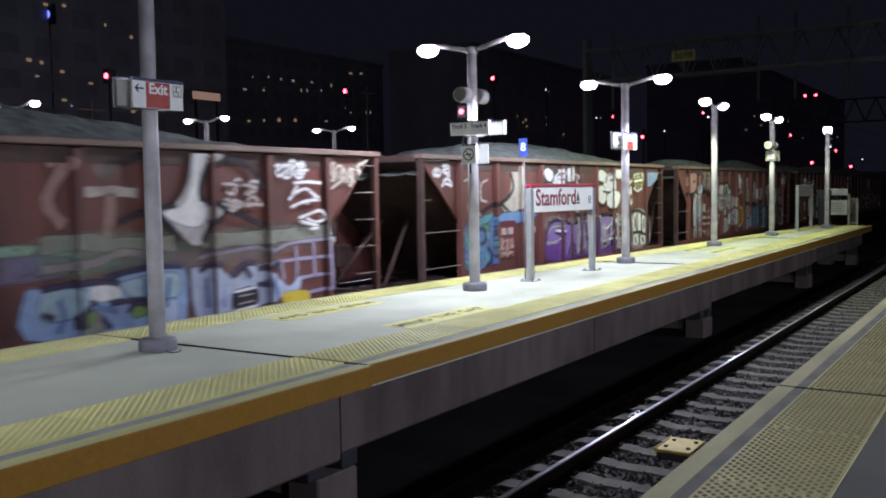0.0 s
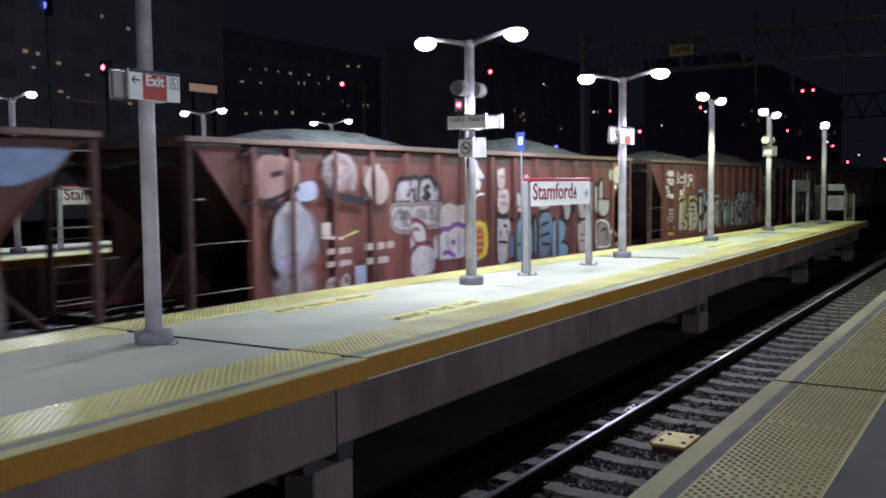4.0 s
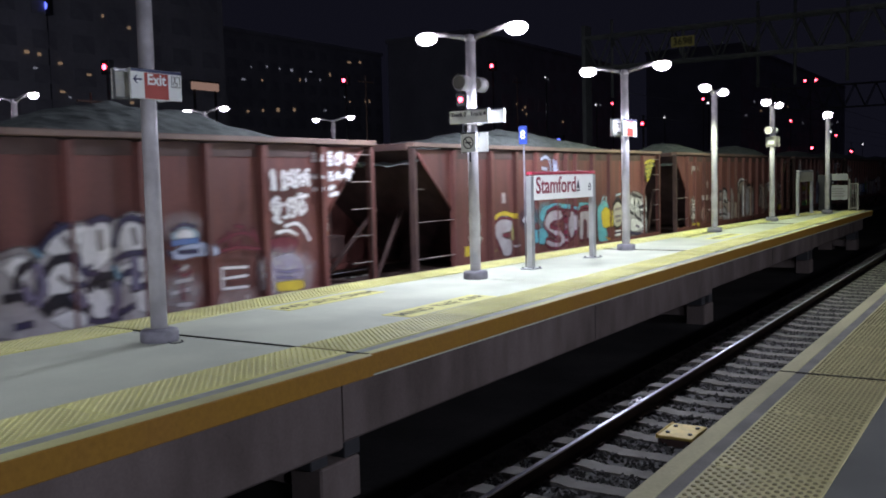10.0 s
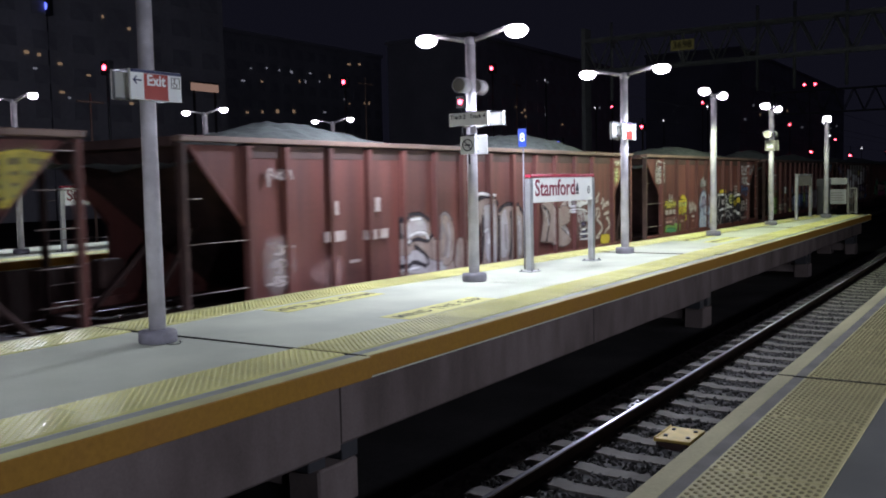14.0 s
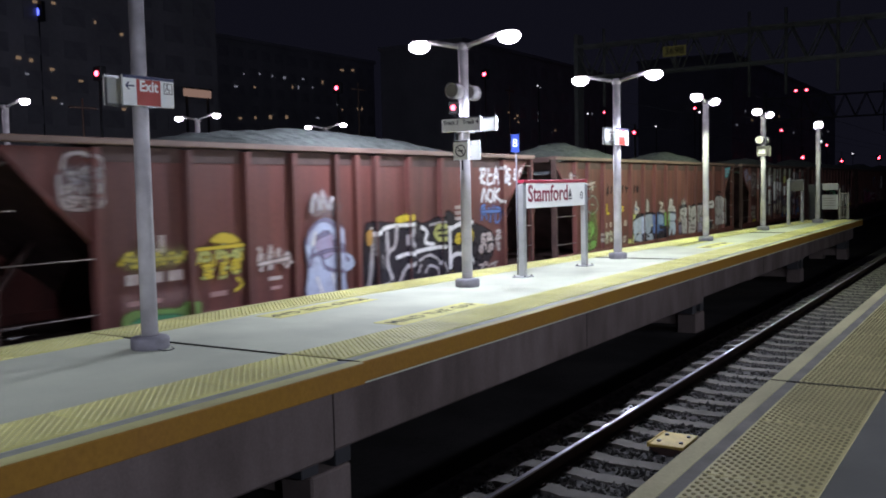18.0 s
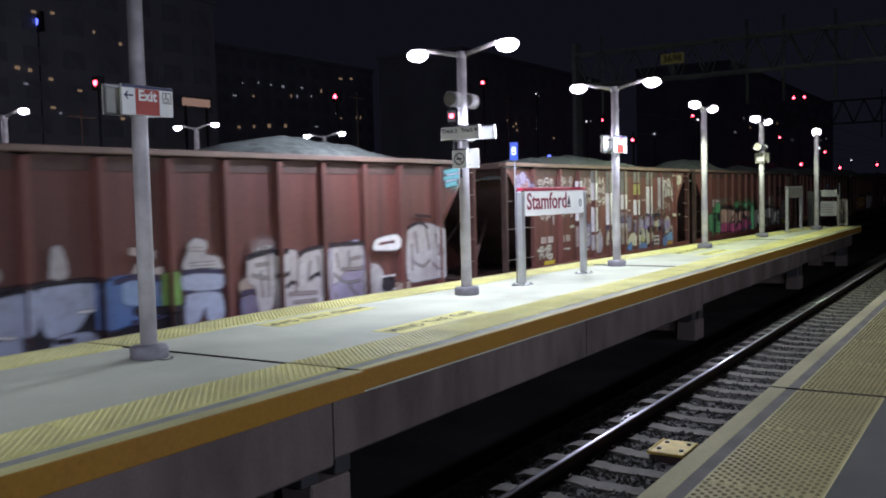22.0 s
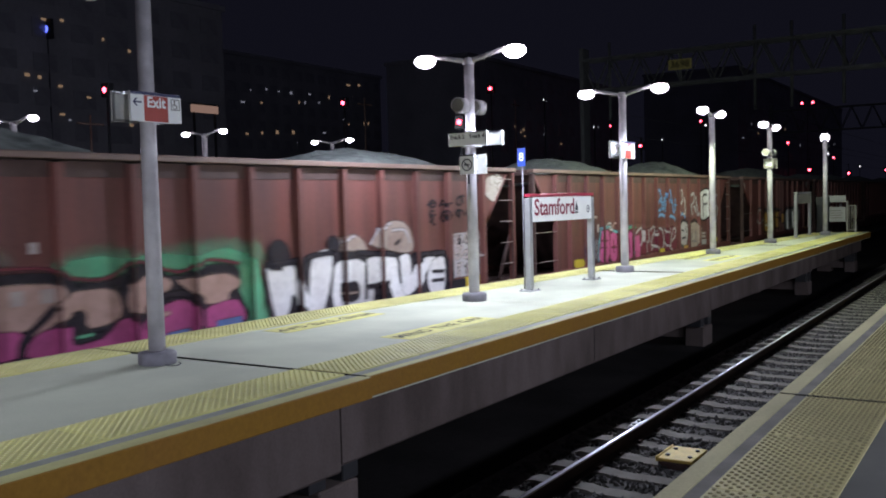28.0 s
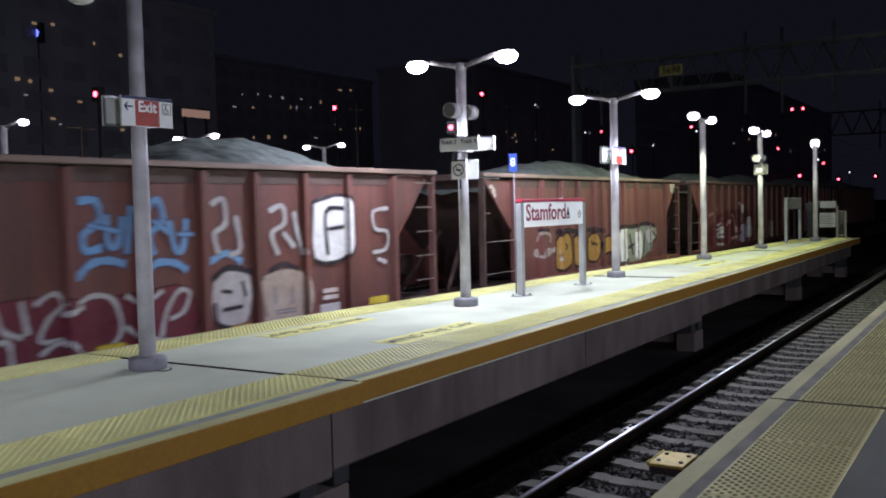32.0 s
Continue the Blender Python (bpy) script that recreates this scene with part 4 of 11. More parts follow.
def hopper_car(length):
    """An open-top hopper car. Its front end is at y = 0; z = 0 is the top of the rails."""
    car = thing("hopper_car", "rust-brown open hopper car", "railway car")
    ribs = rib_places(length)
    for s in (1, -1):
        front, back = ribs[0] - 0.08, ribs[-1] + 0.08
        side = [(0.22, TOP - 0.12), (front - 0.16, 2.36), (front, 2.2), (front, SILL), (back, SILL), (back, 2.2), (back + 0.1, 2.36), (length - 0.25, TOP - 0.12)]
        lo, hi = sorted((s * SKIN, s * (SKIN - 0.012)))
        part("side_sheet", Geo().prism(side, 0, lo, hi), CAR_BROWN, car, "rusty brown steel side sheet")
        rib = Geo().prism([(s * SKIN, -0.08), (s * RIB, -0.055), (s * RIB, 0.055), (s * SKIN, 0.08)], 2, SILL + 0.10, TOP - 0.12).mesh("rib", CAR_BROWN)
        for y in ribs:
            part("rib", rib, None, car, "", (0, y, 0))
        lo, hi = sorted((s * (SKIN - 0.004), s * (SKIN + 0.012)))
        # dark strips added between the ribs, just below the top rail
        for y0, y1 in zip(ribs, ribs[1:]):
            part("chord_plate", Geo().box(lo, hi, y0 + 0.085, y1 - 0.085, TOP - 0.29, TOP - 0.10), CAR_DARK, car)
        lo, hi = sorted((s * (SKIN - 0.06), s * (RIB + 0.03)))
        part("top_rail", Geo().box(lo, hi, 0.0, length, TOP - 0.085, TOP, 0.012), CAR_RAIL, car, "worn top rail")
        lo, hi = sorted((s * (SKIN - 0.02), s * RIB))
        part("side_sill", Geo().box(lo, hi, 0.05, length - 0.05, SILL - 0.06, SILL + 0.10, 0.01), CAR_BROWN, car)
        for y in (0.07, length - 0.07):
            lo, hi = sorted((s * (RIB - 0.13), s * RIB))
            # the front post is coloured darker for the grazing light it gets
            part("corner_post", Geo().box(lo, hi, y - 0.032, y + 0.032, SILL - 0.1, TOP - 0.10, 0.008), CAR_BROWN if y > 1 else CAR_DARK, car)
        # the slanted seam where the end sheet meets the side
        for (ya, za), (yb, zb) in (((0.2, TOP - 0.14), (front, 2.2)), ((length - 0.25, TOP - 0.14), (back, 2.2))):
            part("slope_flange", Geo().tube((s * SKIN, ya, za), (s * SKIN, yb, zb), 0.03, 6), CAR_BROWN, car)
    # end slope sheets run down into the hoppers; shade between the cars is put into the ends' dark colour
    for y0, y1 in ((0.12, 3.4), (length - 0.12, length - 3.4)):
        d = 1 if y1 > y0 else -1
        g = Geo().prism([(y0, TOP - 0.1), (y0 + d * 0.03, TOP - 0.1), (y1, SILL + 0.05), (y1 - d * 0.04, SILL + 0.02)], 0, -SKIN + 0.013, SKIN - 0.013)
        part("slope_sheet", g, CAR_DARK, car, "sloping end sheet, coloured dark for shade")
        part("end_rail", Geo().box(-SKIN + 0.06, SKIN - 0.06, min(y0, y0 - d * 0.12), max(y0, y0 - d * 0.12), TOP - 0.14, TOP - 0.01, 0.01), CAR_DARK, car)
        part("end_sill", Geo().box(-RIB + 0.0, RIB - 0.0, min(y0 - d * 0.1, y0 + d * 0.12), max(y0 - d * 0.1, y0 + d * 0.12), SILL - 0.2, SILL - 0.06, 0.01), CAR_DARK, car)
        for x in (-0.6, 0.6):
            part("end_strut", Geo().tube((x, y0, SILL), (x * 0.55, y0 + d * 1.25, 2.2), 0.045, 8), CAR_DARK, car)
        part("coupler", Geo().box(-0.14, 0.14, min(y0, y0 - d * 0.72), max(y0, y0 - d * 0.72), 0.62, 0.86, 0.03), CAR_DARK, car)
        part("brake_hose", Geo().tube((0.35, y0, 0.7), (0.42, y0 - d * 0.55, 0.3), 0.03, 8), DARK, car)
    # ladders at the rear corner, grab irons at the front one
    for s in (1, -1):
        ladder = part("ladder", Geo().box(*sorted((s * (RIB - 0.05), s * RIB)), length - 0.135, length - 0.115, SILL - 0.1, TOP - 0.14, 0.004), CAR_DARK, car, "steel end ladder")
        for i in range(6):
            z = SILL + 0.02 + 0.45 * i
            part("rung", Geo().tube((s * (RIB - 0.02), length - 0.66, z), (s * (RIB - 0.02), length - 0.12, z), 0.009, 8), RUNG, ladder, "pale bright rung")
        for z, y1 in ((0.37, front), (1.05, front), (1.66, 0.34)):
            part("grab_iron", Geo().tube((s * (RIB - 0.02), 0.09, SILL + z), (s * (RIB - 0.02), y1, SILL + z), 0.009, 8), RUNG, car, "pale bright grab iron")
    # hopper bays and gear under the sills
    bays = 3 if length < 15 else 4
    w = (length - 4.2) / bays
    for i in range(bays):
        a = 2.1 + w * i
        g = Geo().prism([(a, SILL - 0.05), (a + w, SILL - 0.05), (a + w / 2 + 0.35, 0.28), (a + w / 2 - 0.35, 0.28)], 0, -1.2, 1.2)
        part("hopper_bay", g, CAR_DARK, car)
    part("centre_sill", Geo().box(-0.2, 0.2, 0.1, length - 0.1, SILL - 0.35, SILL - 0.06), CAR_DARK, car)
    part("bay_plate", Geo().box(-1.1, -0.8, 0.5, 0.95, SILL + 0.3, SILL + 0.75, 0.03), CAR_DARK, car, "brake reservoir box")
    wheel = Geo().tube((-0.06, 0, 0), (0.06, 0, 0), WHEEL_R, 24)
    for i in range(5):
        b = 2 * math.pi * i / 5
        wheel.tube((-0.07, 0.22 * math.cos(b), 0.22 * math.sin(b)), (0.07, 0.22 * math.cos(b), 0.22 * math.sin(b)), 0.045, 8)
    wheel = wheel.mesh("wheel", WHEEL)
    frame_bar = Geo().prism([(-1.15, 0.45), (-0.7, 0.30), (0.7, 0.30), (1.15, 0.45), (1.15, 0.58), (0.5, 0.75), (-0.5, 0.75), (-1.15, 0.58)], 0, -0.06, 0.06).mesh("truck_frame", CAR_DARK)
    for yc in (1.75, length - 1.75):
        for s in (-1, 1):
            part("truck_frame", frame_bar, None, car, "", (s * 1.0, yc, 0))
        for dy in (-0.88, 0.88):
            axle = part("axle", Geo().tube((-1.0, 0, 0), (1.0, 0, 0), 0.08, 10), WHEEL, car, "", (0, yc + dy, WHEEL_R))
            for s in (-1, 1):
                part("wheel", wheel, None, axle, "", (s * 0.75, 0, 0))
    return car


# where each load rises over the top rail: from, to (metres behind the front end), height
HEAPS = (((4.0, 14.9, 0.52),), ((0.9, 12.6, 0.54),), ((1.5, 7.0, 0.40), (9.7, 14.6, 0.52)), ((1.8, 7.2, 0.45), (9.8, 15.0, 0.55)), ((1.6, 11.4, 0.52),),
         ((1.5, 6.0, 0.44), (9.4, 15.2, 0.52)), ((2.6, 11.9, 0.46),), ((1.0, 6.5, 0.54), (9.6, 15.0, 0.46)), ((1.8, 11.8, 0.40),),
         ((1.2, 6.8, 0.54), (10.2, 15.0, 0.42)), ((1.6, 6.8, 0.46), (9.8, 14.6, 0.57)), ((1.8, 12.6, 0.54),), ((2.0, 7.0, 0.45), (9.6, 15.0, 0.5)),
         ((1.8, 11.6, 0.5),), ((2.0, 14.0, 0.5),))


def gravel_heap(length, k):
    """The load: mounds that rise over the top rail, one sheet of rough stone."""
    seed, ny, nx = k + 1, 130, 26
    peaks = [((a + b) / 2, (b - a) / 2, h) for a, b, h in HEAPS[k]]
    v, f = [], []
    for i in range(ny + 1):
        y = 0.15 + (length - 0.3) * i / ny
        for j in range(nx + 1):
            x = -1.47 + 2.94 * j / nx
            e = max(0.0, 1 - (abs(x) / 1.47) ** 1.6)
            z = TOP - 0.45 + 0.38 * min(1, y / 1.2, (length - y) / 1.2)
            z += e * max(h * max(0.0, 1 - abs((y - c) / w) ** 1.9) for c, w, h in peaks)
            z += 0.07 * noise.noise(Vector((x * 1.3, y * 1.3, seed))) + 0.05 * noise.noise(Vector((x * 4, y * 4, seed))) + 0.035 * noise.noise(Vector((x * 13, y * 13, seed + 3)))
            v.append((x, y, z))
    for i in range(ny):
        for j in range(nx):
            a = i * (nx + 1) + j
            f.append((a, a + 1, a + nx + 2, a + nx + 1))
    g = Geo().add(v, f, False)
    return g


# Spray paint on the cars' sides: thin sheets on the panels and on the ribs' faces
def paint(name, c, worn=0.35):
    """Spray paint; the attribute "cover" thins it out towards a sprayed edge."""
    brown = (0.17, 0.07, 0.05)
    d = tuple(a * (1 - worn) + b * worn for a, b in zip(c, brown))
    m = mat("paint_" + name, c, 0.6, vary=0.25, scale=2.6, grain=14, bump=0.04, dirt=d, dirt_amount=0.9, spec=0.15)
    t = m.node_tree
    out, p = t.nodes["Material Output"], t.nodes["Principled BSDF"]
    mix, clear, co, no, at = (t.nodes.new("ShaderNode" + k) for k in ("MixShader", "BsdfTransparent", "TexCoord", "TexNoise", "Attribute"))
    lift, speck = t.nodes.new("ShaderNodeMath"), t.nodes.new("ShaderNodeMath")
    at.attribute_name = "cover"
    no.inputs["Scale"].default_value, no.inputs["Detail"].default_value = 9, 7
    lift.operation = speck.operation = "MULTIPLY_ADD"
    lift.inputs[1].default_value, lift.inputs[2].default_value = 1.12, -0.5
    speck.inputs[1].default_value, speck.use_clamp = 0.72, True
    t.links.new(co.outputs["Object"], no.inputs["Vector"])
    t.links.new(at.outputs["Fac"], lift.inputs[0])
    t.links.new(no.outputs["Fac"], speck.inputs[0])
    t.links.new(lift.outputs[0], speck.inputs[2])
    t.links.new(speck.outputs[0], mix.inputs["Fac"])
    t.links.new(clear.outputs[0], mix.inputs[1])
    t.links.new(p.outputs[0], mix.inputs[2])
    t.links.new(mix.outputs[0], out.inputs["Surface"])
    return m


WHITE, PALE, FADED = paint("white", (0.74, 0.73, 0.75), 0.25), paint("pale", (0.44, 0.42, 0.44), 0.38), paint("faded_white", (0.52, 0.46, 0.45), 0.6)
CREAM, TAN, GREY = paint("cream", (0.48, 0.45, 0.38), 0.4), paint("tan", (0.50, 0.33, 0.29), 0.4), paint("grey", (0.25, 0.23, 0.24), 0.4)
BLACK, BLACKP, MAROON = paint("black", (0.022, 0.02, 0.028), 0.1), paint("matt_black", (0.018, 0.018, 0.025), 0.1), paint("maroon", (0.13, 0.022, 0.04), 0.3)
SKY, SKYB, SKYPALE = paint("light_blue", (0.26, 0.38, 0.60), 0.35), paint("sky_blue", (0.15, 0.32, 0.58), 0.4), paint("pale_blue", (0.40, 0.45, 0.60), 0.3)
ICE, BLUE_P, NAVY_P = paint("ice_blue", (0.34, 0.47, 0.55), 0.4), paint("blue", (0.10, 0.19, 0.42), 0.35), paint("navy", (0.032, 0.036, 0.085), 0.3)
TEAL, TEALB, STEELB = paint("teal", (0.10, 0.30, 0.35), 0.35), paint("turquoise", (0.12, 0.42, 0.48), 0.35), paint("steel_blue", (0.11, 0.19, 0.27), 0.35)
MINT, MINTB, GREEN = paint("mint", (0.26, 0.40, 0.31), 0.45), paint("mint_bright", (0.14, 0.46, 0.27), 0.35), paint("green", (0.06, 0.28, 0.14), 0.4)
GREENB, LIME, SAGE = paint("grass_green", (0.19, 0.36, 0.10), 0.45), paint("lime", (0.46, 0.48, 0.17), 0.45), paint("sage", (0.24, 0.26, 0.23), 0.4)
YELLOW, OCHRE, RED_P = paint("yellow", (0.60, 0.46, 0.05), 0.3), paint("ochre", (0.42, 0.24, 0.06), 0.4), paint("red", (0.40, 0.05, 0.04), 0.3)
PURPLE, VIOLET, LILAC = paint("purple", (0.25, 0.17, 0.44), 0.3), paint("violet", (0.13, 0.05, 0.24), 0.3), paint("lilac", (0.32, 0.29, 0.42), 0.4)
PINK, ROSE, SLATE = paint("pink", (0.47, 0.09, 0.25), 0.3), paint("rose", (0.42, 0.26, 0.25), 0.6), paint("slate", (0.16, 0.15, 0.24), 0.4)

STONE = paint("stone", (0.34, 0.28, 0.25), 0.5)
DUSTY = paint("dusty_blue", (0.16, 0.28, 0.38), 0.35)


def smooth_line(pts, n=4):
    if len(pts) < 3:
        return list(pts)
    p = [pts[0], *pts, pts[-1]]
    out = []
    for i in range(1, len(p) - 2):
        a, b, c, d = p[i - 1:i + 3]
        for k in range(n):
            t = k / n
            out.append(tuple(0.5 * (2 * b[j] + (c[j] - a[j]) * t + (2 * a[j] - 5 * b[j] + 4 * c[j] - d[j]) * t * t
                                    + (3 * b[j] - a[j] - 3 * c[j] + d[j]) * t ** 3) for j in (0, 1)))
    return out + [tuple(pts[-1])]


def half_plane(poly, a, b, c):
    """The part of a polygon of (u, z, cover) where a * u + b * z <= c."""
    out = []
    for i, p in enumerate(poly):
        q = poly[(i + 1) % len(poly)]
        dp, dq = a * p[0] + b * p[1] - c, a * q[0] + b * q[1] - c
        if dp <= 0:
            out.append(p)
        if dp * dq < 0:
            t = dp / (dp - dq)
            out.append(tuple(i + (j - i) * t for i, j in zip(p, q)))
    return out


class Wall:
    """The painted side of a car: u metres behind its front end, z metres above the platforms."""

    def __init__(self, car, length):
        self.car, self.length, self.lift, self.n, self.r = car, length, 0.002, 0, random.Random(round(length * 10) + len(car.name))
        edges, self.ribs = [], rib_places(length)
        for y in self.ribs:
            edges += [y - 0.055, y + 0.055]
        cuts = [0.0, *edges, length]
        self.slabs = [(a, b, RIB if i % 2 else SKIN) for i, (a, b) in enumerate(zip(cuts, cuts[1:]))]
        z1, z2, self.knee = TOP - 0.12 + RAIL_Z, 2.2 + RAIL_Z, 2.2 + RAIL_Z
        f, e = self.ribs[0] - 0.08, self.ribs[-1] + 0.08
        s1, s2 = (f - 0.22) / (z1 - z2), (length - e - 0.25) / (z1 - z2)
        # upper part: between the slanted seams; lower part: between the last ribs
        self.upper = ((0, -1, -z2), (0, 1, z1 - 0.01), (-1, -s1, -(0.24 + s1 * z1)), (1, -s2, length - 0.28 - s2 * z1))
        self.lower = ((0, 1, z2), (0, -1, -(SILL + 0.02 + RAIL_Z)), (-1, 0, -f - 0.01), (1, 0, e - 0.01))

    def lay(self, layers, label):
        """layers: (material, polygons), the lowest first. One painted piece, one mesh."""
        v, f, mi, cover = [], [], [], []
        for k, (m, polys) in enumerate(layers):
            for poly, shape in polys:
                poly = [p if len(p) > 2 else (*p, 1.0) for p in poly]
                up = self.lift + k * 0.0008 + (shape % 36) * 0.00002
                for bound in (self.upper, self.lower):
                    q = poly
                    for h in bound:
                        q = half_plane(q, *h)
                        if len(q) < 3:
                            break
                    if len(q) < 3:
                        continue
                    u0, u1 = min(p[0] for p in q), max(p[0] for p in q)
                    for a, b, x in self.slabs:
                        if b <= u0 or a >= u1:
                            continue
                        s = half_plane(half_plane(q, 1, 0, b), -1, 0, -a)
                        if len(s) < 3:
                            continue
                        pieces = [[(x + up, p[0], p[1] - RAIL_Z, p[2]) for p in s]]
                        edge = [p for p in s if abs(p[0] - a) < 1e-6]
                        if x == RIB and len(edge) > 1:
                            # the rib's flank towards the front
                            p0, p1 = min(edge, key=lambda p: p[1]), max(edge, key=lambda p: p[1])
                            pieces.append([(SKIN + 0.002, a - 0.025 - up, p0[1] - RAIL_Z, p0[2]), (RIB, a - up, p0[1] - RAIL_Z, p0[2]),
                                           (RIB, a - up, p1[1] - RAIL_Z, p1[2]), (SKIN + 0.002, a - 0.025 - up, p1[1] - RAIL_Z, p1[2])])
                        for c in pieces:
                            f.append(tuple(range(len(v), len(v) + len(c))))
                            v += [p[:3] for p in c]
                            cover += [p[3] for p in c]
                            mi.append(k)
        self.lift += 0.0008 * len(layers)
        if not f:
            return
        me = bpy.data.meshes.new("graffiti")
        me.from_pydata(v, [], f)
        for m, _ in layers:
            me.materials.append(m)
        me.polygons.foreach_set("material_index", mi)
        me.attributes.new("cover", "FLOAT", "POINT").data.foreach_set("value", cover)
        tagged(part("graffiti", me, None, self.car, label), kind="stuff")

    def ribbon(self, pts, width, soft=0.035):
        """A sprayed line: a full core, edges and ends that thin out."""
        line, out, rows = smooth_line(pts), [], []
        n = len(line)
        for i, p in enumerate(line):
            a, b = line[max(0, i - 1)], line[min(n - 1, i + 1)]
            d = (b[0] - a[0], b[1] - a[1])
            h = math.hypot(*d) or 1.0
            d = (d[0] / h, d[1] / h)
            e = width / 2 * (1 + 0.12 * math.sin(i * 1.7))
            core, rim = max(0.3 * e, e - 0.4 * soft), e + 0.6 * soft
            row = lambda q, k: [(q[0] - d[1] * w, q[1] + d[0] * w, c * k) for w, c in ((rim, 0.0), (core, 1.0), (-core, 1.0), (-rim, 0.0))]
            if i == 0:
                rows.append(row((p[0] - d[0] * e, p[1] - d[1] * e), 0.0))
            rows.append(row(p, 1.0))
            if i == n - 1:
                rows.append(row((p[0] + d[0] * e, p[1] + d[1] * e), 0.0))
        for r0, r1 in zip(rows, rows[1:]):
            self.n += 1
            for j in range(3):
                out += [([r0[j], r0[j + 1], r1[j + 1]], self.n), ([r0[j], r1[j + 1], r1[j]], self.n)]
        return out

    def fade(self, ring, soft, full=1.0):
        """The thinning edge round a closed outline."""
        n = len(ring)
        area = sum(ring[i][0] * ring[(i + 1) % n][1] - ring[(i + 1) % n][0] * ring[i][1] for i in range(n))
        sg = 1 if area > 0 else -1
        outer = []
        for i in range(n):
            a, b = ring[i - 1], ring[(i + 1) % n]
            d = (b[0] - a[0], b[1] - a[1])
            h = math.hypot(*d) or 1.0
            outer.append((ring[i][0] + sg * d[1] / h * soft, ring[i][1] - sg * d[0] / h * soft, 0.0))
        inner = [(*p[:2], full) for p in ring]
        out = []
        for i in range(n):
            self.n += 1
            j = (i + 1) % n
            out += [([inner[i], outer[i], outer[j]], self.n), ([inner[i], outer[j], inner[j]], self.n)]
        return out

    def blob(self, box, grow=0.0, wobble=0.08, power=2.6, n=22, seed=None, soft=0.06, full=1.0):
        u0, z0, u1, z1 = box
        c, a, b = ((u0 + u1) / 2, (z0 + z1) / 2), abs(u1 - u0) / 2 + grow, abs(z1 - z0) / 2 + grow
        r = random.Random(seed if seed is not None else self.r.random())
        ph = [r.uniform(0, 6.28) for _ in range(3)]
        ring = []
        for i in range(n):
            t = 2 * math.pi * i / n
            k = 1 + wobble * (math.sin(2 * t + ph[0]) + 0.6 * math.sin(3 * t + ph[1]) + 0.5 * math.sin(5 * t + ph[2])) / 1.6
            ct, st = math.cos(t), math.sin(t)
            ring.append((c[0] + a * k * math.copysign(abs(ct) ** (2 / power), ct), c[1] + b * k * math.copysign(abs(st) ** (2 / power), st)))
        self.n += 1
        fan = [([(*c, full), (*ring[i], full), (*ring[(i + 1) % n], full)], self.n) for i in range(n)]
        return fan + self.fade(ring, soft, full)

    def glyph(self, ch, box):
        u0, z0, u1, z1 = box
        raw = self.scrawl()
        return [[(u0 + (u1 - u0) * p[0], z0 + (z1 - z0) * p[1]) for p in s] for s in raw]

    def scrawl(self):
        """Two or three loose strokes of a hand that cannot be read."""
        r, raw = self.r, []
        for kind in r.sample(("hook", "arc", "bow", "bar", "loop", "slash", "dot"), r.choice((2, 3, 3))):
            cx, cy, w, h, f = r.uniform(0.3, 0.7), r.uniform(0.3, 0.7), r.uniform(0.25, 0.48), r.uniform(0.3, 0.5), r.choice((-1, 1))
            pts = {"hook": [(-1, 0.9), (-0.6, 1), (-0.2, 0.6), (-0.3, -0.6), (0.2, -1), (0.8, -0.8)],
                   "arc": [(-1, -0.6), (-0.7, 0.5), (0, 1), (0.7, 0.5), (1, -0.6)],
                   "bow": [(0.8, 0.8), (0.1, 1), (-0.5, 0.6), (0, 0.1), (0.6, -0.4), (0.1, -1), (-0.7, -0.8)],
                   "bar": [(0, 1), (0.08, 0.2), (-0.05, -1)],
                   "loop": [(-0.8, 0), (-0.2, 0.8), (0.6, 0.5), (0.5, -0.4), (-0.2, -0.7), (-0.8, 0)],
                   "slash": [(-1, -0.2), (0, 0.05), (1, 0.25)],
                   "dot": [(-0.25, 0), (0, 0.1), (0.25, 0)]}[kind]
            raw.append([(cx + f * w * a + r.uniform(-0.04, 0.04), cy + h * b + r.uniform(-0.04, 0.04)) for a, b in pts])
        return raw

    def cells(self, text, box, rows=1):
        u0, z0, u1, z1 = box
        w, h = (u1 - u0) / max(1, len(text)), (z1 - z0) / rows
        for j in range(rows):
            for i, ch in enumerate(text):
                yield ch, (u0 + w * (i + 0.06), z0 + h * (j + 0.1), u0 + w * (i + 0.94), z0 + h * (j + 0.9))

    def tag(self, text, box, col, width, rows=1):
        polys = []
        for ch, c in self.cells(text, box, rows):
            for s in self.glyph(ch, c):
                polys += self.ribbon(s, width)
        self.lay([(col, polys)], "sprayed tag")

    def throw(self, text, box, fill, line, halo=None):
        seed = self.r.random()
        layers = [(halo, self.blob(box, 0.10, seed=seed, soft=0.1))] if halo else []
        layers += [(line, self.blob(box, 0.05, seed=seed)), (fill, self.blob(box, -0.03, seed=seed))]
        u0, z0, u1, z1 = box
        inner = []
        for ch, c in self.cells(text, (u0 + 0.1 * (u1 - u0), z0 + 0.1 * (z1 - z0), u1 - 0.1 * (u1 - u0), z1 - 0.1 * (z1 - z0))):
            for s in self.glyph(ch, c):
                inner += self.ribbon(s, 0.045)
        if inner:
            layers.append((line, inner))
        self.lay(layers, "bubble letter in spray paint")

    def shape(self, pts, fill, line=None, edge=0.05):
        """A freely drawn field of paint with a soft or a dark edge."""
        ring = smooth_line([*pts, pts[0]], 3)[:-1]
        self.n += 1
        tris = [([ring[i] for i in t], self.n) for t in geometry.tessellate_polygon([[Vector((p[0], p[1], 0)) for p in ring]])]
        loop = [*ring, ring[0]]
        layers = [(fill, tris + self.fade(ring, max(0.05, edge)))]
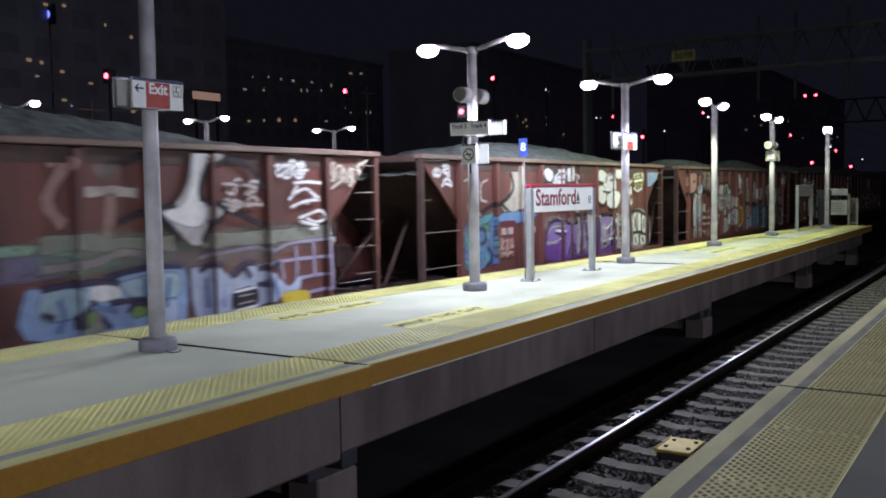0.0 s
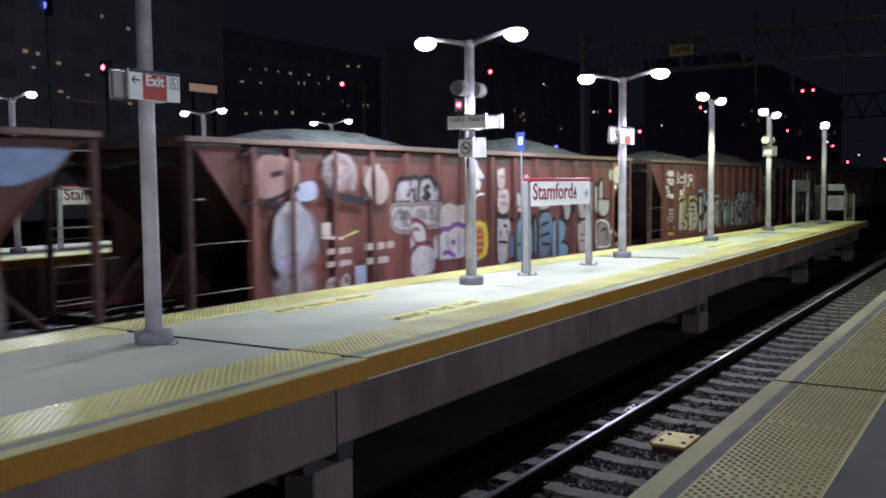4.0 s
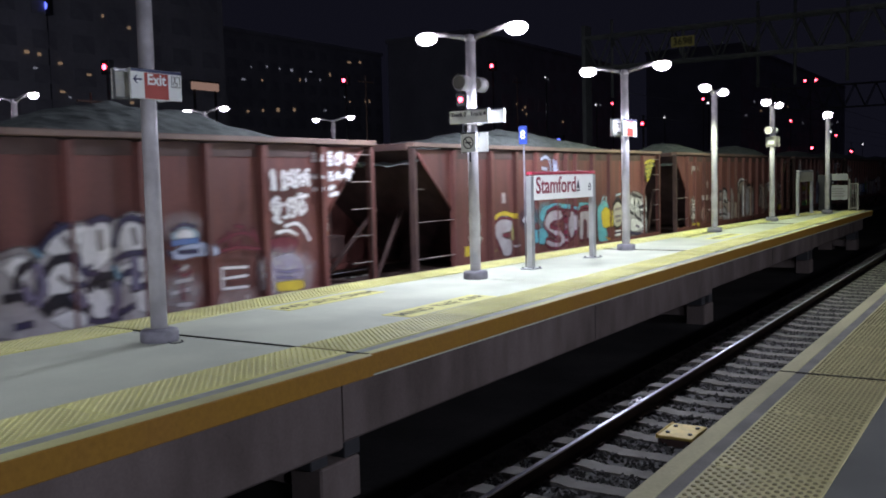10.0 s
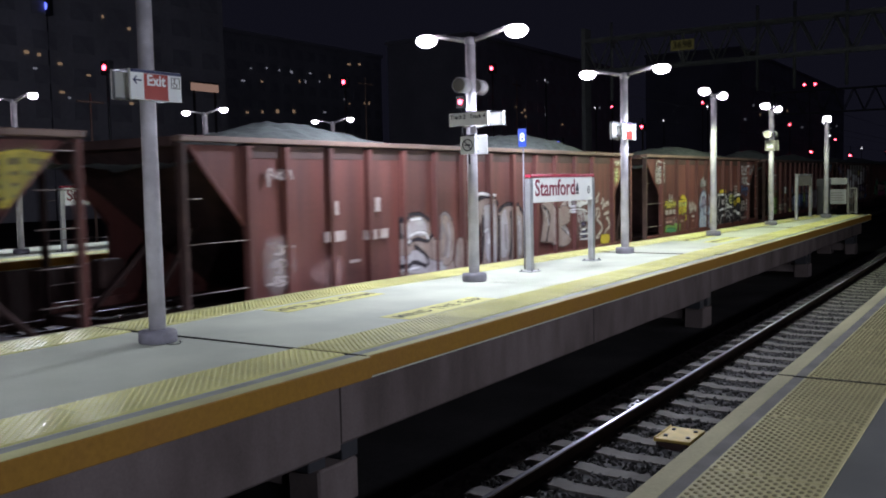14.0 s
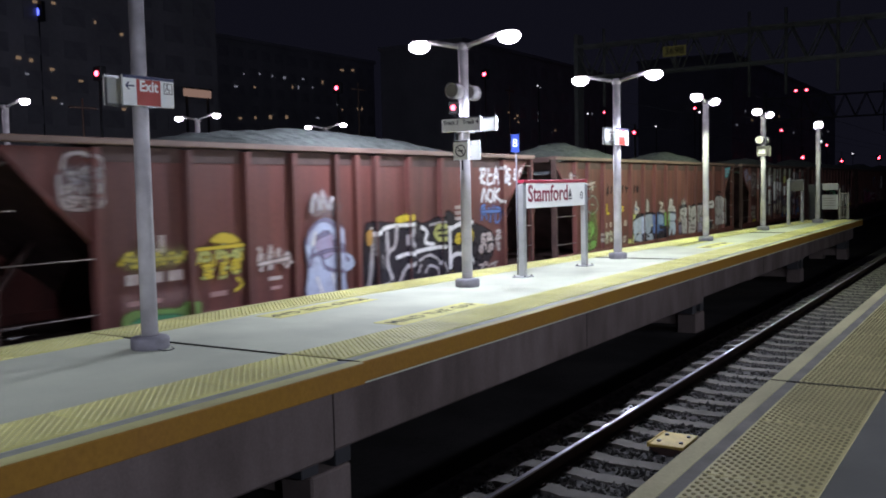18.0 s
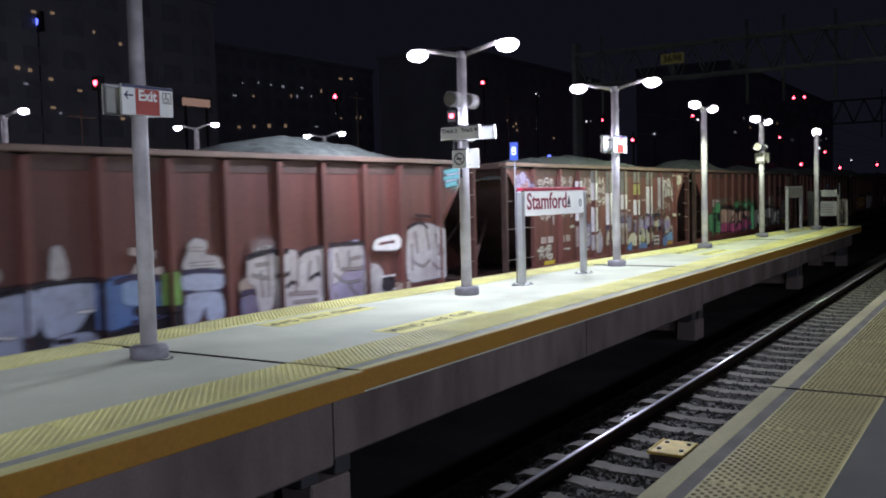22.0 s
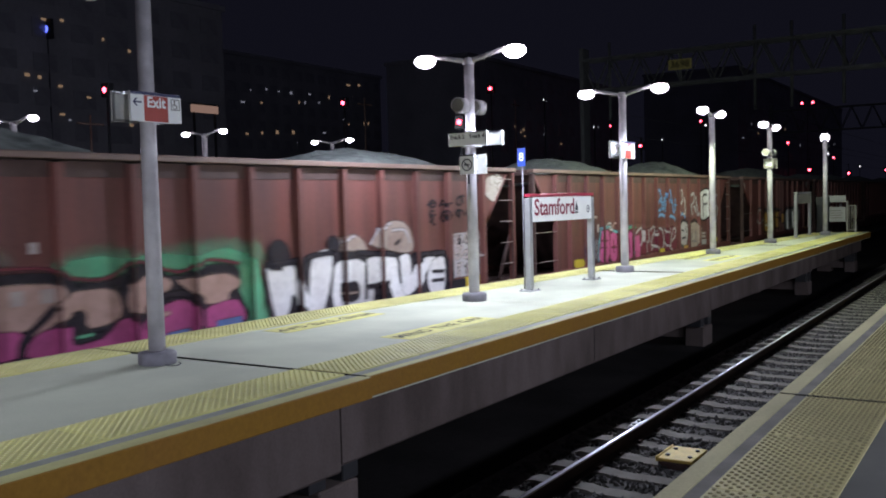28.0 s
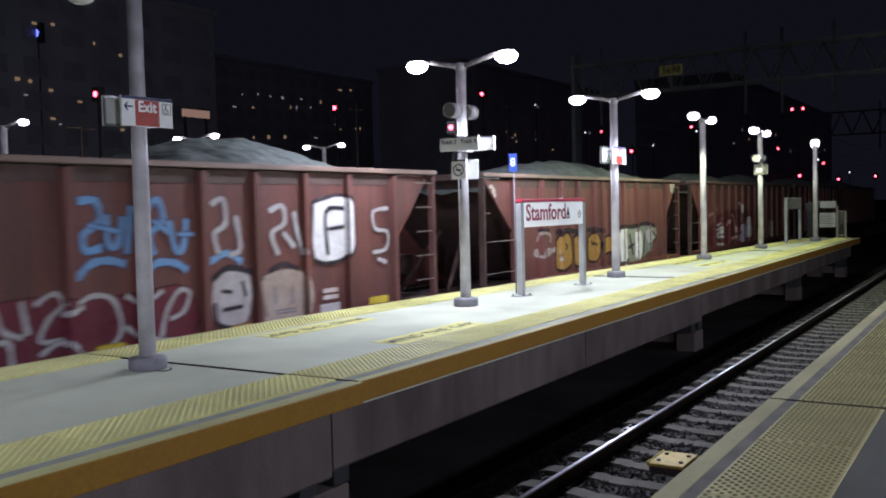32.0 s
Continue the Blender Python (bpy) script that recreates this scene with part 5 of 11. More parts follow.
        if line:
            layers.append((line, self.ribbon(loop, edge)))
        self.lay(layers, "sprayed shape")

    def cloud(self, box, col):
        u0, z0, u1, z1 = box
        polys = self.blob(box, 0.0, 0.14, 2.4, 26)
        for _ in range(5):
            t = self.r.random()
            cu, cz, s = u0 + (u1 - u0) * self.r.random(), z0 + (z1 - z0) * (self.r.random() * 0.9 + 0.05), self.r.uniform(0.14, 0.3) * min(u1 - u0, z1 - z0)
            polys += self.blob((cu - s, cz - s * (0.4 + 0.5 * t), cu + s, cz + s * (0.4 + 0.5 * t)), 0, 0.2, 2.0, 12)
        self.lay([(col, polys)], "sprayed colour field")

    def haze(self, box, col):
        self.lay([(col, self.blob(box, -0.05, 0.14, 2.2, 26, soft=0.2, full=0.5))], "thin sprayed haze")

    def rect(self, box, col):
        u0, z0, u1, z1 = box
        self.lay([(col, [([(u0, z0), (u1, z0), (u1, z1), (u0, z1)], 0)])], "painted block")

    def bars(self, box, col, n):
        u0, z0, u1, z1 = box
        h = (z1 - z0) / n
        polys = []
        for i in range(n):
            a, b = z0 + h * (i + 0.15), z0 + h * (i + 0.8)
            cols = max(1, round((u1 - u0) / 0.32)) if n == 1 else 1
            w = (u1 - u0) / cols
            for k in range(cols):
                c, d = u0 + w * (k + 0.12), u0 + w * (k + 0.88)
                polys.append(([(c, a), (d, a), (d, b), (c, b)], 0))
        self.lay([(col, polys)], "stencilled car data")

    def stroke(self, pts, col, width):
        self.lay([(col, self.ribbon(pts, width))], "sprayed line")

    def rib_blocks(self, i, *blocks):
        """Blocks of paint down one rib: from, to (height), colour."""
        y = self.ribs[i]
        self.lay([(col, [([(y - 0.08, a), (y + 0.075, a), (y + 0.075, b), (y - 0.08, b)], 0)]) for a, b, col in blocks], "painted rib")


def painting_0(w):
    w.cloud((8.88, 0.76, 10.36, 0.99), MINT)
    w.cloud((8.88, 0.62, 10.35, 0.86), SLATE)
    w.cloud((9.61, 0.15, 9.89, 0.31), GREEN)
    w.stroke([(10.01, 1.96), (10.15, 2.05)], ROSE, 0.16)
    w.stroke([(10.31, 2.00), (9.99, 1.53), (10.18, 1.24)], ROSE, 0.16)
    w.stroke([(10.51, 1.61), (10.84, 1.62), (11.23, 1.59)], FADED, 0.13)
    w.stroke([(10.85, 1.54), (10.81, 1.08)], ROSE, 0.16)
    w.haze((10.67, 1.80, 10.93, 2.02), PALE)
    w.haze((11.36, 0.68, 12.23, 1.03), GREY)
    w.stroke([(11.50, 1.34), (11.71, 1.16), (11.86, 0.99)], BLACK, 0.05)
    w.stroke([(12.28, 0.93), (12.43, 1.15), (12.68, 1.33)], BLACK, 0.05)
    w.stroke([(14.27, 1.12), (14.64, 1.05)], WHITE, 0.05)
    w.stroke([(14.45, 1.00), (14.64, 1.01)], WHITE, 0.05)
    w.haze((9.83, 0.65, 11.11, 1.07), MINT)
    w.haze((10.81, 0.80, 12.23, 1.08), MINT)
    w.haze((12.33, 0.77, 14.02, 1.04), MINT)
    w.haze((13.45, 0.75, 14.89, 1.08), SAGE)
    w.haze((10.51, 0.67, 11.86, 0.89), MINT)
    w.stroke([(9.90, 1.00), (10.44, 1.02), (11.04, 0.93), (11.78, 0.93)], SAGE, 0.2)
    w.stroke([(12.33, 0.93), (13.23, 0.92), (14.14, 0.93), (14.83, 0.95)], SAGE, 0.2)
    w.stroke([(12.51, 0.73), (12.91, 0.76), (13.34, 0.78), (13.67, 0.71), (14.02, 0.80), (14.63, 0.82), (14.96, 0.83)], LILAC, 0.06)
    w.stroke([(13.22, 0.49), (13.66, 0.53), (14.25, 0.55), (14.95, 0.55)], LILAC, 0.06)
    w.stroke([(14.24, 0.25), (14.61, 0.27), (14.94, 0.27)], LILAC, 0.06)
    w.stroke([(14.35, 0.01), (14.93, 0.04)], LILAC, 0.06)
    w.stroke([(14.13, 0.75), (14.18, 0.49), (14.14, 0.20)], LILAC, 0.06)
    w.stroke([(14.57, 0.79), (14.59, 0.27)], LILAC, 0.06)
    w.stroke([(14.89, 0.79), (14.93, 0.04)], LILAC, 0.06)
    w.stroke([(13.83, 0.52), (13.88, 0.27)], LILAC, 0.06)
    w.stroke([(12.22, 0.70), (12.51, 0.75)], LILAC, 0.06)
    w.stroke([(9.88, 0.73), (10.29, 0.74), (10.65, 0.77), (10.96, 0.86), (11.35, 0.81)], GREY, 0.1)
    w.haze((10.72, 0.51, 13.77, 0.80), GREY)
    w.shape([(9.68, 0.50), (10.28, 0.47), (10.86, 0.53), (11.18, 0.62), (11.60, 0.63), (11.94, 0.59), (11.96, 0.00), (11.78, -0.19), (10.91, -0.14), (9.66, -0.03)], SKY)
    w.shape([(12.08, 0.56), (12.50, 0.56), (12.65, 0.46), (12.90, 0.36), (13.16, 0.51), (13.54, 0.38), (13.76, 0.28), (13.99, 0.13), (14.24, 0.28), (14.17, 0.07), (13.81, 0.02), (13.36, -0.05), (13.19, -0.07), (12.58, -0.07), (12.15, -0.06)], SKYPALE)
    w.shape([(9.87, 0.45), (10.28, 0.46), (10.48, 0.32), (10.26, 0.15), (9.86, 0.17)], ICE)
    w.shape([(10.94, 0.47), (11.51, 0.54), (11.85, 0.49), (11.80, 0.24), (11.17, 0.27)], ICE)
    w.shape([(10.49, 0.45), (10.79, 0.47), (10.93, 0.33), (10.55, 0.31)], WHITE)
    w.shape([(11.45, 0.17), (11.79, 0.17), (11.78, -0.12), (11.44, -0.11)], SKYPALE)
    w.shape([(11.08, 0.17), (11.25, 0.23), (11.47, 0.17), (11.36, 0.08), (11.12, 0.05)], GREENB)
    w.shape([(10.33, 0.11), (10.44, 0.19), (10.62, 0.12), (10.67, -0.04), (10.39, -0.06)], SAGE)
    w.shape([(10.35, 0.15), (10.46, 0.21), (10.52, 0.08), (10.41, 0.03)], GREENB)
    w.stroke([(9.87, 0.50), (10.21, 0.53), (10.57, 0.53), (10.90, 0.49)], NAVY_P, 0.07)
    w.stroke([(10.71, 0.56), (11.10, 0.62), (11.51, 0.64), (11.90, 0.62)], NAVY_P, 0.07)
    w.stroke([(12.22, 0.53), (12.41, 0.60), (12.55, 0.57)], NAVY_P, 0.07)
    w.stroke([(12.80, 0.40), (13.06, 0.56), (13.22, 0.56)], NAVY_P, 0.07)
    w.stroke([(13.34, 0.46), (13.60, 0.50), (13.77, 0.52)], NAVY_P, 0.07)
    w.stroke([(10.78, 0.25), (11.09, 0.25), (11.49, 0.23)], NAVY_P, 0.07)
    w.stroke([(9.86, 0.21), (9.99, 0.16)], NAVY_P, 0.07)
    w.stroke([(10.33, 0.01), (10.37, 0.20), (10.55, 0.28)], NAVY_P, 0.07)
    w.stroke([(11.04, 0.12), (11.16, 0.21), (11.45, 0.15)], NAVY_P, 0.07)
    w.stroke([(10.65, 0.07), (10.76, -0.05)], NAVY_P, 0.07)
    w.stroke([(13.06, 0.50), (13.16, 0.37)], NAVY_P, 0.07)
    w.stroke([(13.31, 0.24), (13.53, 0.23)], NAVY_P, 0.07)
    w.stroke([(10.07, 0.36), (10.12, 0.17), (10.05, -0.01)], BLUE_P, 0.05)
    w.stroke([(11.34, 0.50), (11.37, 0.29)], BLUE_P, 0.05)
    w.stroke([(11.68, 0.47), (11.62, 0.12)], BLUE_P, 0.05)
    w.stroke([(12.31, 0.41), (12.34, 0.03)], BLUE_P, 0.05)
    w.stroke([(12.59, 0.31), (12.63, -0.00)], BLUE_P, 0.05)
    w.stroke([(13.54, 0.30), (13.64, 0.04)], BLUE_P, 0.05)
    w.stroke([(10.55, 0.24), (10.85, 0.14)], BLUE_P, 0.05)
    w.shape([(12.84, 0.18), (13.23, 0.20), (13.24, -0.04), (12.84, -0.07)], BLACKP)
    w.stroke([(12.81, 0.18), (13.26, 0.21)], WHITE, 0.03)
    w.stroke([(12.82, -0.09), (13.26, -0.06)], WHITE, 0.03)
    w.stroke([(12.91, 0.11), (13.20, 0.12)], GREY, 0.03)
    w.stroke([(12.90, 0.00), (13.20, 0.02)], GREY, 0.03)
    w.shape([(13.82, 0.04), (14.08, 0.06), (14.38, 0.02), (14.35, -0.12), (13.86, -0.08)], YELLOW)
    w.shape([(12.15, 2.25), (12.50, 2.18), (12.72, 2.06), (12.45, 1.97), (12.29, 1.78), (12.26, 1.56), (12.43, 1.41), (12.76, 1.43), (12.48, 1.22), (12.28, 0.93), (12.09, 0.91), (11.89, 1.06), (11.71, 1.21), (11.48, 1.34), (11.80, 1.42), (11.99, 1.60), (12.09, 1.82)], PALE)
    w.shape([(12.18, 2.17), (12.45, 2.10), (12.28, 1.89), (12.19, 1.56), (12.35, 1.36), (12.24, 1.16), (11.97, 1.17), (11.63, 1.32), (11.91, 1.40), (12.10, 1.64)], WHITE)
    w.stroke([(10.96, 1.24), (11.21, 1.32), (11.50, 1.38), (11.80, 1.43)], BLACK, 0.075)
    w.stroke([(12.28, 1.51), (12.54, 1.40), (12.88, 1.30), (13.19, 1.18), (13.40, 1.10)], BLACK, 0.075)
    w.stroke([(12.71, 2.05), (13.02, 2.01), (13.27, 1.87), (13.48, 1.63)], BLACK, 0.075)
    w.stroke([(11.01, 1.96), (11.21, 2.04), (11.53, 2.09)], BLACK, 0.075)
    w.stroke([(11.50, 1.34), (11.71, 1.16), (11.86, 0.99)], BLACK, 0.075)
    w.stroke([(12.26, 1.49), (12.29, 1.75), (12.45, 1.95), (12.71, 2.03)], BLACK, 0.075)
    w.stroke([(12.28, 0.93), (12.43, 1.15), (12.68, 1.33)], BLACK, 0.075)
    w.tag("~~", (12.66, 1.30, 13.39, 1.81), FADED, 0.05, 2)
    w.tag("~~~", (13.71, 1.77, 14.42, 2.08), WHITE, 0.045, 1)
    w.tag("~~", (13.77, 1.78, 14.42, 2.06), WHITE, 0.045, 1)
    w.stroke([(14.11, 1.71), (14.42, 1.73), (14.73, 1.71)], WHITE, 0.045)
    w.stroke([(13.98, 1.46), (14.17, 1.58), (14.41, 1.62), (14.56, 1.49), (14.38, 1.40)], WHITE, 0.045)
    w.stroke([(14.04, 1.35), (14.34, 1.43), (14.68, 1.45)], WHITE, 0.045)
    w.stroke([(14.47, 1.58), (14.66, 1.48)], WHITE, 0.045)
    w.stroke([(14.21, 1.18), (14.46, 1.24), (14.71, 1.28), (14.83, 1.16), (14.58, 1.10), (14.39, 1.17)], WHITE, 0.045)
    w.stroke([(14.27, 1.12), (14.64, 1.05)], WHITE, 0.045)
    w.stroke([(14.45, 1.00), (14.64, 1.01)], WHITE, 0.045)
    w.stroke([(14.17, 1.67), (14.05, 1.54)], WHITE, 0.045)
    w.tag("~~~~", (14.93, 1.66, 15.83, 2.07), CREAM, 0.045, 1)
    w.stroke([(14.99, 1.62), (15.19, 1.73)], CREAM, 0.045)
    w.stroke([(15.62, 1.98), (15.98, 2.10)], CREAM, 0.045)


def painting_1(w):
    w.tag("~~", (0.40, 1.57, 1.30, 2.06), WHITE, 0.06, 2)
    w.stroke([(1.98, 1.75), (2.18, 1.74), (2.29, 1.58), (2.32, 1.37), (2.56, 1.32)], FADED, 0.06)
    w.stroke([(2.58, 1.77), (2.36, 1.70), (2.26, 1.49)], FADED, 0.06)
    w.stroke([(2.02, 1.09), (2.25, 1.08), (2.28, 0.91), (2.17, 0.80), (1.94, 0.81)], FADED, 0.06)
    w.stroke([(1.61, 1.74), (2.00, 1.78), (2.16, 1.52), (1.78, 1.22), (2.11, 0.94), (1.77, 0.74)], FADED, 0.05)
    w.shape([(3.41, 2.00), (4.08, 2.05), (4.09, 1.64), (4.31, 1.41), (4.43, 1.29), (4.15, 1.24), (3.80, 1.09), (3.56, 0.98), (3.24, 1.15), (3.20, 1.24), (3.48, 1.41), (3.63, 1.68), (3.59, 1.87)], CREAM)
    w.stroke([(2.32, 1.10), (2.76, 1.24), (3.15, 1.28), (3.50, 1.41), (3.71, 1.64), (3.56, 1.94), (3.35, 2.08)], BLACK, 0.08)
    w.stroke([(4.10, 1.50), (4.57, 1.39), (5.15, 1.24)], BLACK, 0.09)
    w.stroke([(3.15, 1.27), (3.43, 1.12), (3.59, 1.01)], BLACK, 0.07)
    w.cloud((1.48, -0.03, 2.83, 0.99), STEELB)
    w.stroke([(2.02, 0.89), (2.40, 0.94), (2.77, 1.02)], TEAL, 0.16)
    w.stroke([(2.08, 0.54), (2.55, 0.64), (2.83, 0.40)], TEAL, 0.16)
    w.stroke([(1.96, 0.21), (2.30, 0.38), (2.61, 0.09)], TEAL, 0.16)
    w.stroke([(1.59, 0.72), (1.86, 0.36), (1.70, 0.11)], TEAL, 0.16)
    w.stroke([(2.81, 0.95), (2.71, 0.48), (2.81, 0.03)], BLUE_P, 0.14)
    w.stroke([(2.24, 0.74), (2.38, 0.30), (2.14, 0.01)], BLUE_P, 0.14)
    w.stroke([(1.81, 0.84), (2.01, 0.55)], BLUE_P, 0.14)
    w.stroke([(1.54, 0.33), (1.89, 0.19)], BLUE_P, 0.14)
    w.stroke([(2.00, 0.34), (2.22, 0.14)], GREEN, 0.09)
    w.stroke([(2.40, 0.83), (2.59, 0.75)], GREEN, 0.09)
    w.stroke([(2.02, 0.74), (2.36, 0.76), (2.47, 0.54), (2.27, 0.45)], NAVY_P, 0.07)
    w.stroke([(2.54, 0.36), (2.73, 0.19), (2.52, -0.00)], NAVY_P, 0.07)
    w.cloud((2.75, 0.86, 4.75, 1.05), SKYB)
    w.rect((2.98, 0.10, 3.75, 0.90), MAROON)
    w.rect((4.08, -0.00, 4.71, 0.87), MAROON)
    w.bars((3.09, 0.57, 3.67, 0.79), FADED, 1)
    w.bars((4.16, 0.55, 4.74, 0.76), FADED, 1)
    w.tag("~~~", (3.02, 0.12, 3.71, 0.53), TAN, 0.06, 3)
    w.haze((5.12, 0.60, 6.27, 0.90), PALE)
    w.haze((6.21, 0.58, 9.38, 0.81), PALE)
    w.shape([(5.16, 1.92), (5.31, 2.03), (5.59, 1.96), (5.64, 1.85), (5.49, 1.74), (5.30, 1.75)], WHITE)
    w.shape([(5.63, 1.74), (5.74, 1.89), (6.00, 2.01), (6.26, 2.02), (6.31, 1.90), (6.25, 1.66), (6.03, 1.51), (5.77, 1.51), (5.63, 1.59)], WHITE)
    w.shape([(6.40, 1.90), (6.48, 2.02), (6.70, 2.07), (6.72, 1.86), (6.52, 1.76)], WHITE)
    w.shape([(5.27, 1.55), (5.39, 1.68), (5.63, 1.63), (5.67, 1.51), (5.72, 1.32), (5.47, 1.27), (5.30, 1.33)], WHITE)
    w.shape([(5.72, 1.32), (5.88, 1.51), (6.24, 1.54), (6.51, 1.46), (6.59, 1.30), (6.39, 1.10), (6.07, 1.05), (5.81, 1.13)], WHITE)
    w.shape([(8.25, 1.93), (8.46, 2.02), (8.82, 1.95), (8.89, 1.83), (8.67, 1.73), (8.32, 1.77)], WHITE)
    w.shape([(8.66, 1.66), (8.89, 1.89), (9.19, 1.94), (9.42, 1.83), (9.34, 1.61), (9.03, 1.45), (8.69, 1.49)], WHITE)
    w.shape([(9.50, 2.04), (9.91, 2.03), (9.94, 1.87), (9.58, 1.85)], WHITE)
    w.shape([(8.27, 1.53), (8.45, 1.61), (8.78, 1.55), (8.80, 1.29), (8.58, 1.16), (8.31, 1.26)], WHITE)
    w.shape([(8.87, 1.29), (9.07, 1.45), (9.57, 1.47), (9.81, 1.35), (9.64, 1.10), (9.24, 1.04), (8.94, 1.12)], WHITE)
    w.stroke([(5.89, 1.86), (6.05, 1.93), (6.15, 1.82), (5.99, 1.78)], GREY, 0.05)
    w.stroke([(8.99, 1.89), (9.19, 1.94), (9.26, 1.80), (9.08, 1.77)], GREY, 0.05)
    w.stroke([(5.48, 1.51), (5.77, 1.50), (6.19, 1.52)], BLACK, 0.045)
    w.stroke([(5.28, 1.28), (5.57, 1.24), (5.72, 1.34)], BLACK, 0.045)
    w.stroke([(5.81, 1.09), (6.12, 1.02), (6.44, 1.09), (6.62, 1.27)], BLACK, 0.045)
    w.stroke([(5.16, 1.88), (5.30, 1.74), (5.51, 1.71)], BLACK, 0.045)
    w.stroke([(6.30, 1.70), (6.40, 1.90)], BLACK, 0.045)
    w.stroke([(8.59, 1.48), (9.10, 1.44)], BLACK, 0.045)
    w.stroke([(8.30, 1.21), (8.65, 1.11), (8.83, 1.22)], BLACK, 0.045)
    w.stroke([(8.94, 1.05), (9.39, 0.97), (9.75, 1.12)], BLACK, 0.045)
    w.stroke([(8.25, 1.75), (8.64, 1.70)], BLACK, 0.045)
    w.stroke([(5.59, 1.75), (5.69, 1.89), (5.91, 1.99)], BLACK, 0.045)
    w.stroke([(8.89, 1.89), (8.78, 1.71)], BLACK, 0.045)
    w.stroke([(6.81, 1.91), (7.08, 1.87), (6.92, 1.74), (7.09, 1.62), (6.88, 1.54), (7.11, 1.41)], FADED, 0.07)
    w.stroke([(6.82, 1.33), (7.02, 1.25), (6.84, 1.21), (6.98, 1.08), (6.79, 1.09)], FADED, 0.07)
    w.stroke([(6.86, 1.02), (7.02, 1.00)], FADED, 0.07)
    w.shape([(5.25, 0.55), (5.55, 0.80), (6.27, 0.75), (7.18, 0.65), (7.43, 0.77), (8.21, 0.68), (8.29, 0.81), (9.39, 0.70), (9.36, -0.11), (8.19, -0.13), (7.15, -0.11), (5.23, -0.08)], VIOLET)
    w.shape([(5.34, 0.47), (5.45, 0.69), (5.70, 0.76), (6.05, 0.76), (6.21, 0.68), (6.05, 0.57), (5.69, 0.56), (5.94, 0.42), (5.88, 0.27), (5.53, 0.27), (5.24, 0.26)], PURPLE)
    w.shape([(6.21, 0.68), (6.60, 0.69), (6.82, 0.59), (6.75, 0.10), (6.52, 0.29), (6.41, 0.06), (6.24, -0.00)], PURPLE)
    w.shape([(6.88, 0.67), (7.36, 0.68), (7.30, 0.48), (7.11, 0.45), (7.35, 0.39), (7.29, 0.22), (6.91, -0.08)], PURPLE)
    w.shape([(7.43, 0.72), (8.01, 0.73), (7.99, -0.02), (7.79, -0.02), (7.70, 0.36), (7.47, 0.03)], PURPLE)
    w.shape([(8.28, 0.67), (8.50, 0.80), (9.23, 0.76), (9.26, 0.62), (8.77, 0.50), (9.22, 0.24), (9.14, 0.05), (8.76, 0.18), (8.40, 0.07), (8.26, 0.13)], PURPLE)
    w.stroke([(5.33, 0.51), (5.49, 0.65), (5.74, 0.68), (6.21, 0.68)], PALE, 0.055)
    w.stroke([(5.24, 0.32), (5.63, 0.31), (5.99, 0.38)], PALE, 0.055)
    w.stroke([(6.24, 0.63), (6.24, -0.00)], PALE, 0.055)
    w.stroke([(6.41, 0.30), (6.66, -0.05), (6.77, 0.60)], PALE, 0.055)
    w.stroke([(6.88, 0.67), (6.92, -0.04)], PALE, 0.055)
    w.stroke([(6.99, 0.46), (7.35, 0.40)], PALE, 0.055)
    w.stroke([(7.04, 0.03), (7.29, 0.26)], PALE, 0.055)
    w.stroke([(7.49, 0.72), (7.57, 0.46), (7.32, 0.39)], PALE, 0.055)
    w.stroke([(8.01, 0.78), (7.70, 0.40), (7.59, -0.02)], PALE, 0.055)
    w.stroke([(7.86, 0.70), (7.88, -0.01)], PALE, 0.055)
    w.stroke([(9.31, 0.61), (9.36, -0.06)], PALE, 0.055)
    w.stroke([(8.59, 0.03), (8.76, 0.04)], PALE, 0.055)
    w.stroke([(8.41, 0.21), (8.63, 0.56), (8.80, 0.50), (9.26, 0.71)], WHITE, 0.06)
    w.stroke([(8.41, 0.17), (8.91, 0.21), (9.25, 0.23)], WHITE, 0.06)
    w.stroke([(7.43, 0.85), (7.95, 0.87), (8.22, 0.81)], WHITE, 0.06)
    w.stroke([(5.69, 0.57), (6.13, 0.55)], WHITE, 0.06)
    w.stroke([(5.64, 0.53), (6.10, 0.48)], BLACK, 0.05)
    w.stroke([(6.27, 0.79), (6.48, 0.71), (6.94, 0.75), (7.30, 0.66)], BLACK, 0.05)
    w.stroke([(8.36, 0.87), (8.93, 0.88), (9.39, 0.78)], BLACK, 0.05)
    w.stroke([(5.35, 0.76), (5.65, 0.84), (6.06, 0.80)], BLACK, 0.05)
    w.stroke([(7.43, 0.83), (8.08, 0.83)], BLACK, 0.05)
    w.stroke([(6.46, 0.17), (6.59, -0.00)], BLACK, 0.05)
    w.bars((9.56, -0.08, 10.05, 0.21), FADED, 3)
    w.tag("~", (10.23, 1.08, 10.52, 1.84), WHITE, 0.05, 3)
    w.tag("~~~", (10.69, 1.76, 11.55, 2.01), WHITE, 0.045, 1)
    w.tag("~~~", (10.74, 1.51, 11.46, 1.84), CREAM, 0.045, 1)
    w.haze((10.69, 1.63, 11.55, 1.93), LIME)
    w.stroke([(10.73, 1.55), (11.02, 1.47), (11.39, 1.55)], WHITE, 0.05)
    w.stroke([(10.80, 1.74), (11.40, 1.79)], WHITE, 0.05)
    w.shape([(11.79, 1.98), (12.77, 1.97), (12.38, 1.72), (11.80, 1.61)], SKY)
    w.shape([(10.53, 0.71), (10.71, 0.93), (11.24, 0.97), (11.64, 0.83), (11.77, 0.37), (11.67, -0.08), (10.52, -0.09)], GREY)
